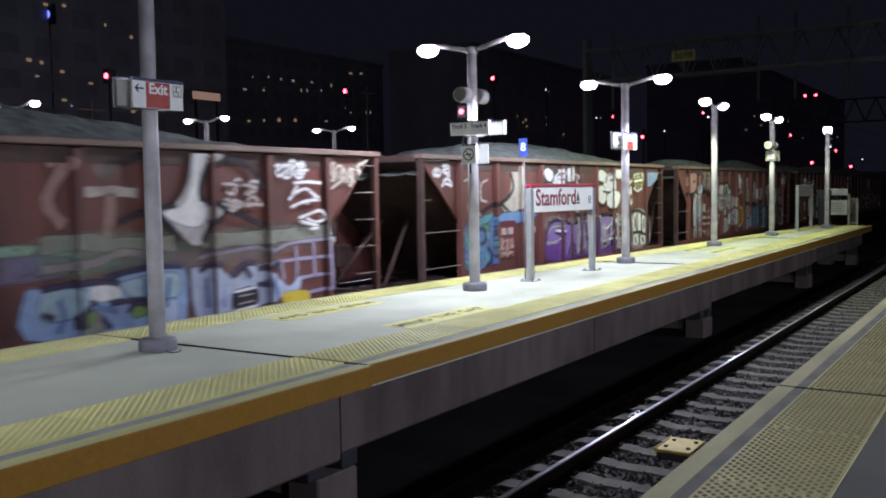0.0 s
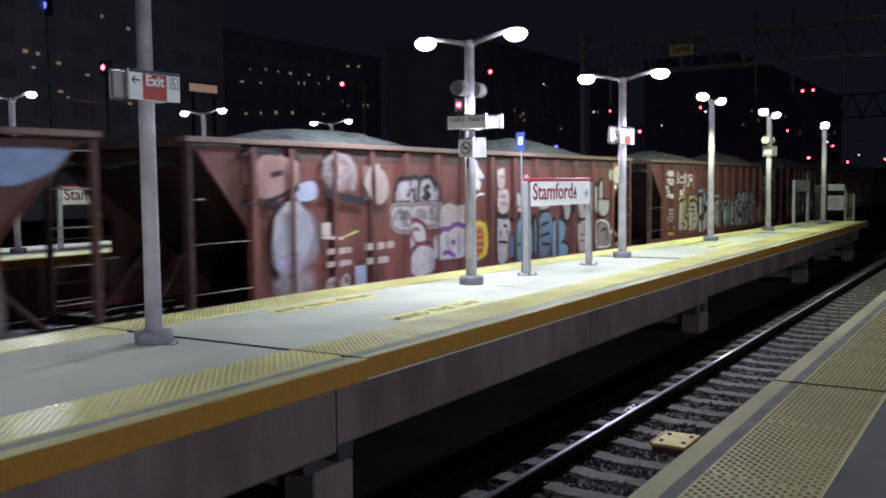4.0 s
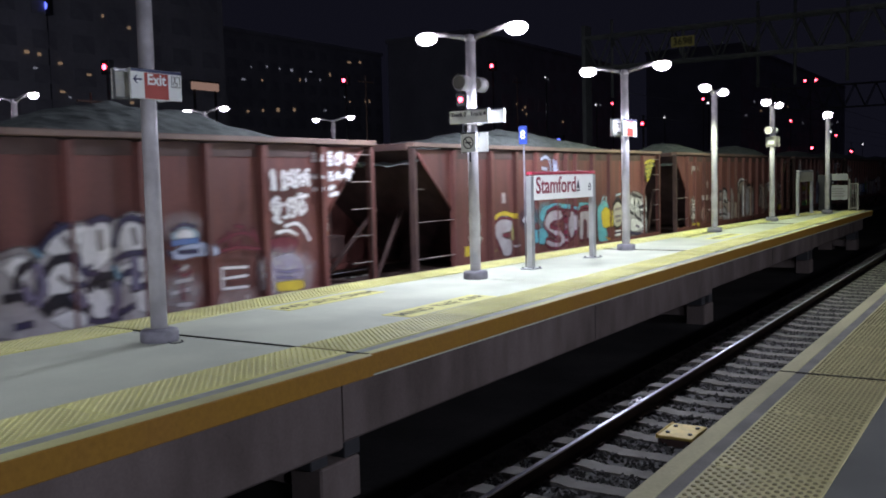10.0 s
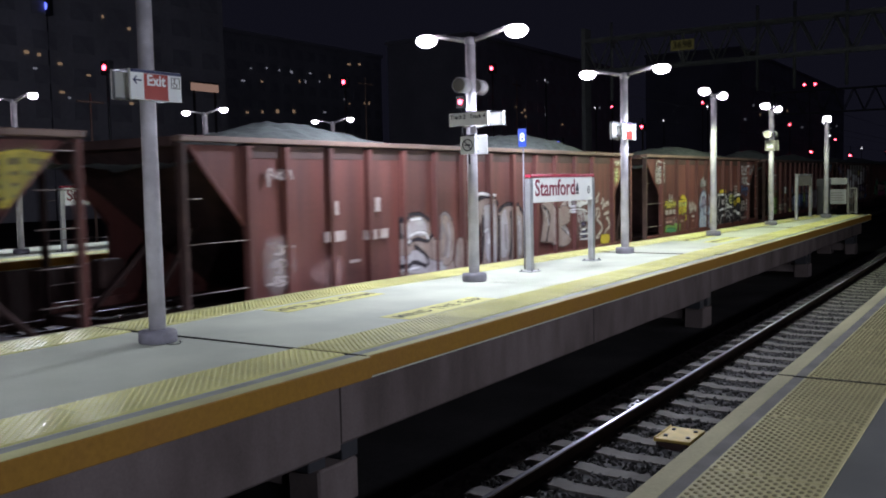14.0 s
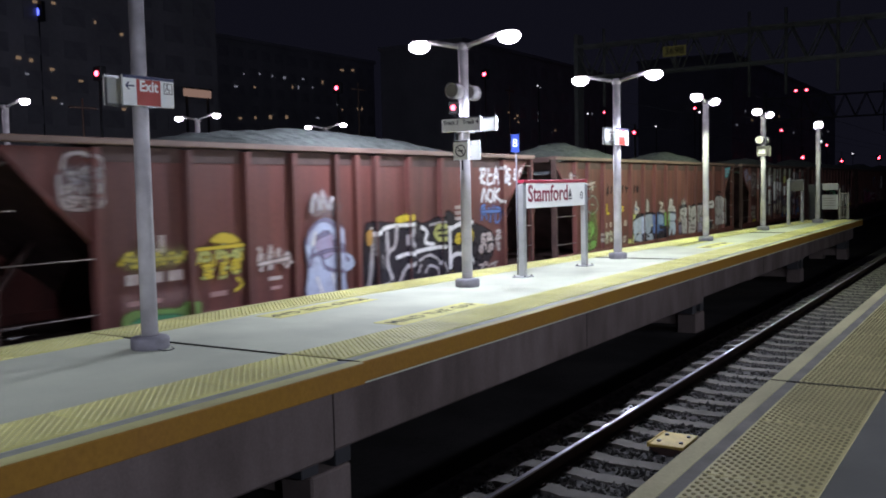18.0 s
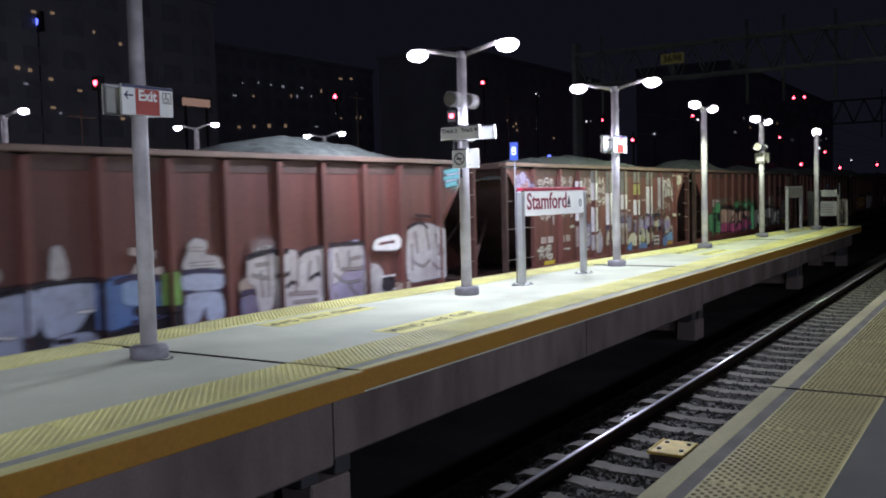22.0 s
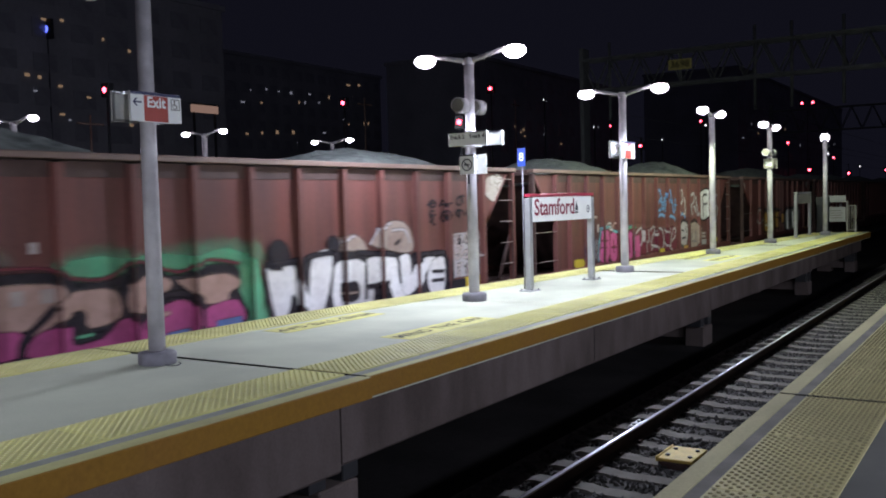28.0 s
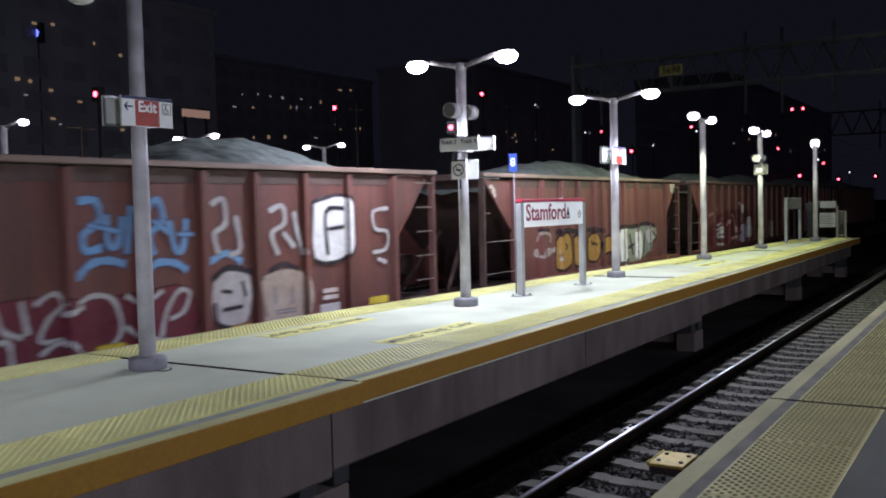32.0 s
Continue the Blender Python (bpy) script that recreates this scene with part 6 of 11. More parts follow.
    w.shape([(10.60, 0.66), (10.79, 0.86), (11.22, 0.90), (11.55, 0.77), (11.66, 0.29), (11.58, -0.04), (10.59, -0.03)], PALE)
    w.shape([(10.64, 0.70), (10.79, 0.84), (10.94, 0.77), (10.88, 0.35), (10.69, 0.33)], WHITE)
    w.shape([(11.02, 0.80), (11.22, 0.88), (11.25, 0.41), (11.04, 0.34)], WHITE)
    w.shape([(11.36, 0.78), (11.55, 0.71), (11.60, 0.31), (11.40, 0.31)], WHITE)
    w.shape([(10.68, 0.21), (10.98, 0.25), (11.06, 0.00), (10.73, -0.03)], WHITE)
    w.shape([(11.21, 0.16), (11.53, 0.17), (11.56, -0.01), (11.27, -0.04)], WHITE)
    w.stroke([(10.54, 0.89), (11.00, 0.91), (11.64, 0.77)], BLACK, 0.08)
    w.stroke([(10.68, 0.29), (11.10, 0.30), (11.67, 0.20)], BLACK, 0.08)
    w.stroke([(10.95, 0.81), (10.96, 0.35)], BLACK, 0.08)
    w.stroke([(11.31, 0.79), (11.32, 0.30)], BLACK, 0.08)
    w.stroke([(11.12, 0.21), (11.14, -0.05)], BLACK, 0.08)
    w.stroke([(10.78, 0.73), (10.82, 0.44)], BLACK, 0.08)
    w.stroke([(11.46, 0.65), (11.50, 0.39)], BLACK, 0.08)
    w.stroke([(10.80, 0.15), (10.87, 0.02)], BLACK, 0.08)
    w.stroke([(11.34, 0.13), (11.43, 0.01)], BLACK, 0.08)
    w.stroke([(10.52, 0.55), (10.55, 0.06)], BLACK, 0.08)
    w.stroke([(6.93, 0.85), (6.96, 0.40), (6.90, -0.01)], PALE, 0.085)
    w.stroke([(7.18, 0.75), (7.30, 0.43), (7.19, -0.02)], PALE, 0.085)
    w.stroke([(7.48, 0.84), (7.53, 0.47)], PALE, 0.085)
    w.stroke([(7.70, 0.84), (7.63, 0.46), (7.56, 0.01)], PALE, 0.085)
    w.stroke([(7.87, 0.70), (7.90, 0.15)], PALE, 0.085)
    w.stroke([(8.36, 0.73), (8.48, 0.37), (8.37, 0.01)], PALE, 0.085)
    w.stroke([(8.57, 0.64), (8.66, 0.14)], PALE, 0.085)
    w.stroke([(9.09, 0.78), (9.01, 0.32), (9.27, 0.51)], PALE, 0.085)
    w.stroke([(7.05, 0.52), (7.11, 0.18)], PALE, 0.085)
    w.stroke([(6.89, 0.90), (7.18, 0.94), (7.40, 0.87)], BLACK, 0.06)
    w.stroke([(7.61, 0.90), (7.94, 0.92)], BLACK, 0.06)
    w.stroke([(8.37, 0.84), (8.69, 0.89)], BLACK, 0.06)
    w.stroke([(7.23, 0.48), (7.45, 0.26)], BLACK, 0.06)
    w.stroke([(8.64, 0.14), (8.83, -0.00)], BLACK, 0.06)
    w.stroke([(9.11, 0.31), (9.21, 0.07)], BLACK, 0.06)
    w.stroke([(7.74, 0.45), (7.77, 0.10)], BLACK, 0.06)
    w.stroke([(7.38, 0.75), (7.39, 0.48)], BLACK, 0.06)
    w.stroke([(8.03, 0.77), (8.06, 0.42)], BLACK, 0.06)
    w.stroke([(7.25, 0.30), (7.36, 0.02)], LILAC, 0.1)
    w.stroke([(8.11, 0.69), (8.13, 0.20)], LILAC, 0.1)
    w.stroke([(8.78, 0.34), (8.73, 0.06)], LILAC, 0.1)
    w.shape([(9.30, 0.79), (9.42, 0.88), (9.53, 0.74), (9.48, 0.04), (9.34, -0.00)], PALE)
    w.stroke([(9.37, 0.67), (9.41, 0.13)], GREY, 0.05)
    w.tag("~~~", (9.54, 0.66, 10.31, 0.84), CREAM, 0.045, 1)
    w.rect((9.58, 0.54, 10.11, 0.61), TEALB)
    w.stroke([(9.58, 0.38), (10.29, 0.38)], FADED, 0.035)
    w.stroke([(9.59, 0.22), (10.12, 0.21)], FADED, 0.035)
    w.stroke([(9.60, -0.09), (10.10, -0.09)], FADED, 0.035)
    w.stroke([(9.61, 0.11), (9.62, -0.09)], FADED, 0.035)
    w.stroke([(9.85, 0.20), (9.86, -0.10)], FADED, 0.035)
    w.stroke([(10.07, 0.20), (10.08, -0.09)], FADED, 0.035)


def painting_2(w):
    w.throw("~", (4.89, 1.11, 5.36, 1.62), PALE, BLACK, None)
    w.throw("~", (5.32, 1.14, 5.68, 1.65), PALE, BLACK, None)
    w.throw("~", (5.65, 1.10, 6.14, 1.67), PALE, BLACK, None)
    w.throw("~", (4.74, 0.75, 5.34, 1.19), PALE, GREY, None)
    w.throw("~~", (5.34, 0.79, 6.41, 1.19), PALE, GREY, None)
    w.throw("~", (5.18, -0.03, 5.83, 0.86), PALE, MAROON, None)
    w.throw("", (5.31, -0.16, 6.13, 0.43), PALE, MAROON, None)
    w.cloud((14.82, 1.54, 15.64, 2.00), CREAM)
    w.tag("~", (14.92, 1.36, 15.32, 1.50), WHITE, 0.05, 1)
    w.shape([(7.42, 1.95), (7.69, 2.02), (7.77, 1.89), (8.00, 1.70), (7.76, 1.68), (7.87, 1.58), (7.79, 1.44), (7.67, 1.51), (7.56, 1.68), (7.49, 1.82)], WHITE)
    w.stroke([(7.52, 1.62), (7.72, 1.68), (7.88, 1.74)], WHITE, 0.05)
    w.stroke([(7.58, 1.25), (7.78, 1.34), (8.01, 1.35)], WHITE, 0.05)
    w.shape([(6.20, 1.08), (6.46, 1.14), (6.66, 1.18), (6.90, 1.11), (7.00, 0.91), (6.85, 0.76), (6.44, 0.76), (6.18, 0.78)], PALE)
    w.shape([(6.93, 1.11), (7.15, 1.13), (7.26, 0.99), (7.17, 0.80), (6.96, 0.85)], FADED)
    w.shape([(6.17, 0.60), (6.43, 0.63), (6.70, 0.71), (7.06, 0.71), (7.22, 0.56), (7.22, 0.23), (7.07, 0.12), (6.41, 0.14), (6.15, 0.17)], PALE)
    w.stroke([(6.18, 0.69), (6.44, 0.71), (6.60, 0.68), (6.81, 0.76), (7.03, 0.76), (7.28, 0.69)], VIOLET, 0.08)
    w.stroke([(6.41, 0.23), (6.61, 0.24), (6.82, 0.15)], VIOLET, 0.08)
    w.stroke([(6.73, 0.45), (6.83, 0.41)], VIOLET, 0.08)
    w.stroke([(6.56, 0.56), (6.58, 0.30)], LILAC, 0.06)
    w.stroke([(6.98, 0.58), (7.00, 0.22)], LILAC, 0.06)
    w.shape([(7.30, 0.76), (8.04, 0.74), (8.06, 0.10), (7.31, 0.08)], YELLOW)
    w.shape([(7.47, 0.64), (7.91, 0.64), (7.93, 0.18), (7.49, 0.17)], OCHRE)
    w.stroke([(7.47, 0.60), (7.87, 0.59)], RED_P, 0.05)
    w.stroke([(7.49, 0.47), (7.91, 0.47)], RED_P, 0.05)
    w.stroke([(7.50, 0.33), (7.92, 0.32)], RED_P, 0.05)
    w.stroke([(7.50, 0.20), (7.89, 0.19)], RED_P, 0.05)
    w.shape([(7.33, 0.05), (7.64, 0.08), (7.72, -0.00), (7.40, -0.01)], SKY)
    w.shape([(8.58, 1.83), (8.86, 1.87), (8.84, 1.50), (8.61, 1.50)], FADED)
    w.shape([(8.60, 1.41), (9.03, 1.40), (8.99, 0.97), (8.61, 0.99)], FADED)
    w.stroke([(8.69, 1.28), (8.93, 1.30)], ROSE, 0.05)
    w.stroke([(8.71, 1.13), (8.94, 1.14)], ROSE, 0.05)
    w.stroke([(8.64, 1.70), (8.80, 1.71)], ROSE, 0.05)
    w.shape([(8.58, 0.81), (9.00, 0.78), (9.09, 0.55), (8.96, -0.05), (8.58, -0.08)], PALE)
    w.stroke([(8.55, 0.90), (8.81, 0.85), (9.01, 0.89)], BLACK, 0.11)
    w.stroke([(8.80, 0.68), (8.96, 0.63)], BLACK, 0.05)
    w.stroke([(8.60, 0.33), (8.98, 0.29)], BLACK, 0.05)
    w.stroke([(8.70, 0.43), (8.66, 0.54)], BLACK, 0.05)
    w.stroke([(8.97, 0.56), (9.06, 0.32), (8.99, 0.10)], BLACK, 0.05)
    w.shape([(9.27, 1.32), (9.53, 1.33), (9.60, 1.10), (9.31, 1.11)], PALE)
    w.shape([(9.66, 1.56), (9.78, 1.72), (9.99, 1.68), (9.94, 1.08), (9.56, 0.96), (9.69, 1.37)], PALE)
    w.stroke([(9.46, 0.98), (9.96, 0.98)], FADED, 0.07)
    w.shape([(10.30, 1.42), (11.02, 1.47), (11.00, 1.00), (10.34, 1.02)], PALE)
    w.stroke([(10.41, 1.31), (10.89, 1.32)], ROSE, 0.05)
    w.stroke([(10.46, 1.17), (10.88, 1.19)], ROSE, 0.05)
    w.stroke([(10.34, 1.01), (10.63, 1.05), (11.00, 1.00)], PALE, 0.06)
    w.shape([(9.30, 0.72), (9.66, 0.82), (10.04, 0.67), (10.14, 0.30), (10.07, -0.06), (9.31, -0.13), (9.23, 0.30)], DUSTY)
    w.stroke([(9.25, 0.76), (9.61, 0.85), (10.10, 0.71), (10.21, 0.38)], BLACK, 0.11)
    w.stroke([(9.27, 0.22), (9.56, 0.22)], BLACK, 0.05)
    w.stroke([(9.54, 0.51), (9.59, 0.35)], STEELB, 0.06)
    w.shape([(10.27, 0.78), (10.63, 0.93), (11.00, 0.87), (11.18, 0.64), (11.10, 0.13), (10.83, -0.11), (10.35, -0.09), (10.25, 0.37)], STEELB)
    w.stroke([(10.15, 0.71), (10.51, 0.89), (11.00, 0.93)], BLACK, 0.08)
    w.stroke([(10.18, 0.71), (10.24, -0.04)], BLACK, 0.08)
    w.stroke([(10.38, 0.57), (10.99, 0.65)], BLACK, 0.055)
    w.stroke([(10.37, 0.34), (11.04, 0.39)], BLACK, 0.055)
    w.stroke([(10.60, 0.17), (11.03, 0.13)], BLACK, 0.055)
    w.stroke([(10.59, 0.00), (10.84, 0.02)], DUSTY, 0.06)
    w.stroke([(10.41, 0.65), (10.74, 0.74)], DUSTY, 0.06)
    w.shape([(11.24, 0.64), (11.64, 0.66), (11.91, 0.46), (11.76, 0.15), (12.04, -0.01), (11.89, -0.18), (11.22, -0.15)], DUSTY)
    w.stroke([(11.22, 0.67), (11.65, 0.74), (11.99, 0.52)], BLACK, 0.065)
    w.stroke([(11.49, 0.09), (11.88, 0.14), (12.12, -0.07), (11.96, -0.23)], BLACK, 0.065)
    w.shape([(11.65, 1.55), (11.96, 1.66), (12.31, 1.63), (12.38, 1.40), (12.23, 1.22), (12.14, 0.72), (11.85, 0.69), (11.80, 1.14), (11.60, 1.24)], PALE, BLACK, 0.05)
    w.shape([(12.46, 1.59), (12.68, 1.49), (12.99, 1.53), (13.23, 1.39), (13.13, 0.71), (12.66, 0.69), (12.44, 0.93)], PALE, BLACK, 0.05)
    w.shape([(13.35, 1.43), (13.73, 1.48), (13.81, 1.08), (13.63, 0.78), (13.30, 0.90)], PALE, BLACK, 0.05)
    w.shape([(14.00, 1.58), (14.21, 1.62), (14.25, 1.16), (14.62, 1.10), (14.61, 0.79), (14.23, 0.65), (13.89, 0.87)], PALE, BLACK, 0.05)
    w.stroke([(12.71, 1.44), (12.76, 1.13)], BLACK, 0.05)
    w.stroke([(12.37, 1.17), (12.98, 1.22)], BLACK, 0.05)
    w.stroke([(12.98, 1.10), (13.05, 0.91)], BLACK, 0.05)
    w.stroke([(13.23, 1.39), (13.51, 1.53), (13.82, 1.50), (14.09, 1.66)], BLACK, 0.05)
    w.stroke([(12.50, 0.56), (13.12, 0.59)], BLACK, 0.05)
    w.stroke([(13.81, 1.13), (14.25, 1.14)], BLACK, 0.05)
    w.stroke([(11.88, 1.41), (12.09, 1.39)], BLACK, 0.05)
    w.stroke([(11.74, 1.46), (11.79, 0.96)], WHITE, 0.04)
    w.stroke([(12.56, 1.40), (12.54, 0.93)], WHITE, 0.04)
    w.stroke([(14.08, 1.52), (14.08, 0.96)], WHITE, 0.04)
    w.shape([(12.58, 0.55), (13.20, 0.56), (13.35, -0.09), (12.71, -0.12)], FADED)
    w.stroke([(12.72, 0.26), (13.19, 0.24)], GREY, 0.04)
    w.stroke([(12.71, 0.11), (13.24, 0.10)], GREY, 0.04)
    w.stroke([(12.96, 0.48), (12.99, 0.33)], GREY, 0.04)
    w.shape([(13.87, 0.37), (14.14, 0.53), (14.54, 0.43), (14.58, -0.05), (13.86, -0.06)], GREY)
    w.stroke([(13.77, -0.08), (13.75, 0.48), (14.14, 0.57), (14.60, 0.42), (14.64, -0.11), (13.77, -0.11)], WHITE, 0.05)
    w.stroke([(14.78, 0.30), (14.97, 0.08)], WHITE, 0.05)
    w.stroke([(14.87, -0.13), (14.99, -0.03)], WHITE, 0.05)
    w.stroke([(14.05, 0.30), (14.41, 0.33), (14.46, 0.07)], BLACK, 0.06)
    w.stroke([(14.25, 0.46), (14.46, 0.37)], DUSTY, 0.06)
    w.stroke([(13.68, 0.38), (13.63, -0.12)], MAROON, 0.05)
    w.shape([(1.24, 1.88), (1.64, 2.02), (2.12, 1.89), (2.12, 1.56), (1.73, 1.34), (1.29, 1.45)], ROSE)
    w.stroke([(1.04, 1.99), (1.34, 2.08), (1.75, 2.04)], BLACK, 0.07)
    w.stroke([(2.17, 2.06), (2.23, 1.78), (2.05, 1.50), (1.52, 1.32)], BLACK, 0.07)
    w.stroke([(0.83, 1.23), (1.22, 1.33), (1.73, 1.32)], BLACK, 0.07)
    w.stroke([(1.52, 1.32), (1.98, 1.16), (2.23, 0.86)], BLACK, 0.07)
    w.stroke([(1.64, 1.72), (1.84, 1.76)], BLACK, 0.07)
    w.stroke([(2.83, 1.44), (3.29, 1.36), (3.83, 1.29)], BLACK, 0.13)
    w.shape([(1.68, 1.06), (1.98, 1.31), (2.28, 1.22), (2.50, 0.93), (2.35, 0.48), (1.81, 0.25), (1.65, 0.63)], PALE)
    w.haze((1.65, 0.26, 2.63, 1.16), SKYPALE)
    w.shape([(1.79, 0.45), (2.13, 0.50), (2.22, 0.31), (1.87, 0.25)], LILAC)
    w.shape([(2.16, 1.56), (2.56, 1.61), (2.60, 1.38), (2.20, 1.35)], SKYPALE)
    w.stroke([(2.84, 1.90), (3.02, 2.01), (3.43, 2.00), (3.59, 1.78), (3.54, 1.49)], GREY, 0.1)
    w.shape([(3.86, 1.60), (4.10, 1.91), (4.51, 1.69), (4.51, 1.35), (4.16, 1.24)], STONE)
    w.stroke([(2.83, 1.76), (3.18, 1.69), (3.54, 1.76)], SLATE, 0.06)
    w.haze((2.83, 1.49, 3.59, 1.96), FADED)
    w.rect((2.72, 0.72, 2.95, 0.97), FADED)
    w.stroke([(2.76, 0.74), (3.23, 0.70)], FADED, 0.05)
    w.bars((2.81, 0.43, 3.52, 0.58), FADED, 1)
    w.bars((2.80, 0.23, 3.51, 0.37), FADED, 1)
    w.bars((3.89, 0.43, 4.71, 0.61), FADED, 1)
    w.bars((3.84, 0.19, 4.54, 0.36), FADED, 1)
    w.haze((1.60, -0.08, 2.52, 0.27), PALE)
    w.rect((3.56, -0.24, 3.86, 0.22), SKYPALE)
    w.tag("~~", (2.75, -0.19, 3.46, 0.16), FADED, 0.04, 1)
    w.stroke([(3.28, 0.72), (3.65, 0.80)], LIME, 0.04)


def painting_3(w):
    w.tag("~", (1.63, 1.00, 2.24, 1.92), WHITE, 0.06, 4)
    w.bars((1.85, 0.38, 2.45, 0.74), FADED, 3)
    w.tag("~~", (1.70, 0.26, 2.12, 0.48), FADED, 0.04, 1)
    w.tag("~~~", (1.82, 0.04, 2.51, 0.15), FADED, 0.04, 1)
    w.rect((1.81, -0.12, 2.29, -0.03), YELLOW)
    w.stroke([(2.69, 1.52), (2.73, 1.84), (2.88, 1.79), (2.77, 1.68), (2.93, 1.58), (2.71, 1.52)], WHITE, 0.042)
    w.stroke([(3.05, 1.72), (2.96, 1.59), (3.09, 1.53), (3.18, 1.64), (3.05, 1.72)], WHITE, 0.042)
    w.stroke([(3.25, 1.81), (3.25, 1.51), (3.39, 1.60), (3.27, 1.67)], WHITE, 0.042)
    w.stroke([(3.45, 1.84), (3.45, 1.52)], WHITE, 0.042)
    w.stroke([(3.53, 1.84), (3.54, 1.68), (3.63, 1.81)], WHITE, 0.042)
    w.stroke([(3.57, 1.67), (3.53, 1.45)], WHITE, 0.042)
    w.stroke([(3.25, 1.35), (3.05, 1.27), (3.09, 1.08), (3.36, 1.06), (3.47, 1.24), (3.40, 1.45)], WHITE, 0.042)
    w.stroke([(3.83, 1.77), (3.85, 1.42), (3.72, 1.46)], WHITE, 0.042)
    w.stroke([(3.95, 1.40), (4.04, 1.70), (4.12, 1.40)], WHITE, 0.042)
    w.stroke([(4.24, 1.74), (4.24, 1.37)], WHITE, 0.042)
    w.stroke([(4.46, 1.74), (4.26, 1.56), (4.47, 1.35)], WHITE, 0.042)
    w.stroke([(3.78, 1.75), (4.07, 1.77)], WHITE, 0.042)
    w.shape([(2.93, 0.85), (3.18, 0.93), (3.39, 0.78), (3.43, 0.48), (3.28, 0.23), (3.12, 0.05), (2.86, 0.06)], CREAM)
    w.shape([(3.21, 0.30), (3.52, 0.40), (3.75, 0.27), (3.77, 0.06), (3.49, -0.00), (3.12, 0.02)], CREAM)
    w.shape([(3.87, 0.71), (4.07, 0.87), (4.46, 0.89), (4.81, 0.70), (4.77, 0.04), (4.32, -0.03), (3.85, -0.02), (3.96, 0.35)], CREAM)
    w.stroke([(2.86, 0.96), (3.15, 1.08), (3.41, 0.98), (3.54, 0.74), (3.54, 0.47)], LIME, 0.11)
    w.stroke([(3.82, 0.78), (4.00, 1.01), (4.38, 1.06), (4.83, 0.91)], LIME, 0.11)
    w.stroke([(4.91, 0.47), (4.95, 0.24)], LIME, 0.11)
    w.stroke([(3.52, 0.45), (3.76, 0.44)], LIME, 0.11)
    w.stroke([(2.89, 0.88), (3.11, 0.98), (3.36, 0.88), (3.48, 0.61), (3.46, 0.34)], BLACK, 0.1)
    w.stroke([(3.09, 0.19), (3.33, 0.34), (3.60, 0.38), (3.79, 0.23), (3.80, 0.02)], BLACK, 0.1)
    w.stroke([(3.84, 0.71), (4.03, 0.92), (4.42, 0.96), (4.77, 0.81), (4.87, 0.47)], BLACK, 0.1)
    w.stroke([(4.06, 0.71), (4.54, 0.70)], BLACK, 0.055)
    w.stroke([(3.97, 0.57), (4.53, 0.56)], BLACK, 0.055)
    w.stroke([(4.13, 0.40), (4.52, 0.42)], BLACK, 0.055)
    w.stroke([(3.82, 0.09), (4.00, 0.07)], BLACK, 0.055)
    w.stroke([(3.31, 0.12), (3.50, 0.13)], BLACK, 0.055)
    w.stroke([(4.20, 0.22), (4.60, 0.21)], BLACK, 0.055)
    w.haze((4.94, 0.66, 5.83, 1.31), ICE)
    w.haze((5.89, 0.91, 6.73, 1.22), ICE)
    w.stroke([(5.01, 1.19), (5.28, 1.27), (5.60, 1.07), (5.73, 0.78), (5.95, 0.81)], ICE, 0.1)
    w.stroke([(5.97, 1.17), (6.28, 1.19), (6.73, 1.02), (7.23, 1.03), (7.64, 0.89), (7.97, 0.54)], ICE, 0.1)
    w.shape([(5.02, 0.98), (5.22, 1.05), (5.43, 0.88), (5.51, 0.64), (5.44, 0.53), (5.23, 0.44), (5.03, 0.42)], PALE)
    w.shape([(5.02, 0.19), (5.37, 0.27), (5.58, 0.40), (5.91, 0.49), (5.91, 0.13), (5.76, -0.09), (5.24, -0.14), (5.00, -0.13)], PALE)
    w.shape([(5.95, 0.93), (6.13, 1.01), (6.26, 0.83), (6.32, 0.50), (6.22, 0.18), (6.04, -0.00), (5.90, -0.03)], PALE)
    w.shape([(6.37, 0.86), (6.61, 0.97), (6.82, 0.83), (6.85, 0.58), (6.64, 0.49), (6.41, 0.57)], PALE)
    w.shape([(6.32, 0.42), (6.76, 0.42), (6.80, 0.12), (6.55, -0.02), (6.26, -0.01)], PALE)
    w.shape([(6.96, 0.78), (7.22, 0.87), (7.47, 0.73), (7.56, 0.39), (7.50, 0.04), (7.16, -0.08), (6.92, -0.05), (6.89, 0.45)], PALE)
    w.stroke([(5.01, 1.10), (5.23, 1.18), (5.44, 1.07), (5.56, 0.87), (5.58, 0.64)], BLACK, 0.11)
    w.stroke([(5.03, 0.32), (5.23, 0.44), (5.54, 0.53), (5.75, 0.63), (5.94, 0.63)], BLACK, 0.11)
    w.stroke([(5.02, 0.25), (5.27, 0.32), (5.52, 0.33)], BLACK, 0.09)
    w.stroke([(5.94, 1.05), (6.16, 1.11), (6.26, 0.95)], BLACK, 0.09)
    w.stroke([(6.27, 1.03), (6.56, 1.06), (6.91, 0.94)], BLACK, 0.09)
    w.stroke([(6.91, 0.89), (7.22, 0.96), (7.51, 0.82), (7.62, 0.52), (7.57, 0.13), (7.36, -0.03)], BLACK, 0.09)
    w.stroke([(6.79, -0.05), (7.06, -0.06)], BLACK, 0.09)
    w.stroke([(6.27, 0.05), (6.55, -0.06), (6.79, -0.01)], BLACK, 0.09)
    w.stroke([(4.94, 0.99), (4.93, 0.47)], BLACK, 0.09)
    w.stroke([(5.15, 0.75), (5.25, 0.55), (5.18, 0.41)], BLACK, 0.055)
    w.stroke([(5.35, 0.26), (5.28, 0.09)], BLACK, 0.055)
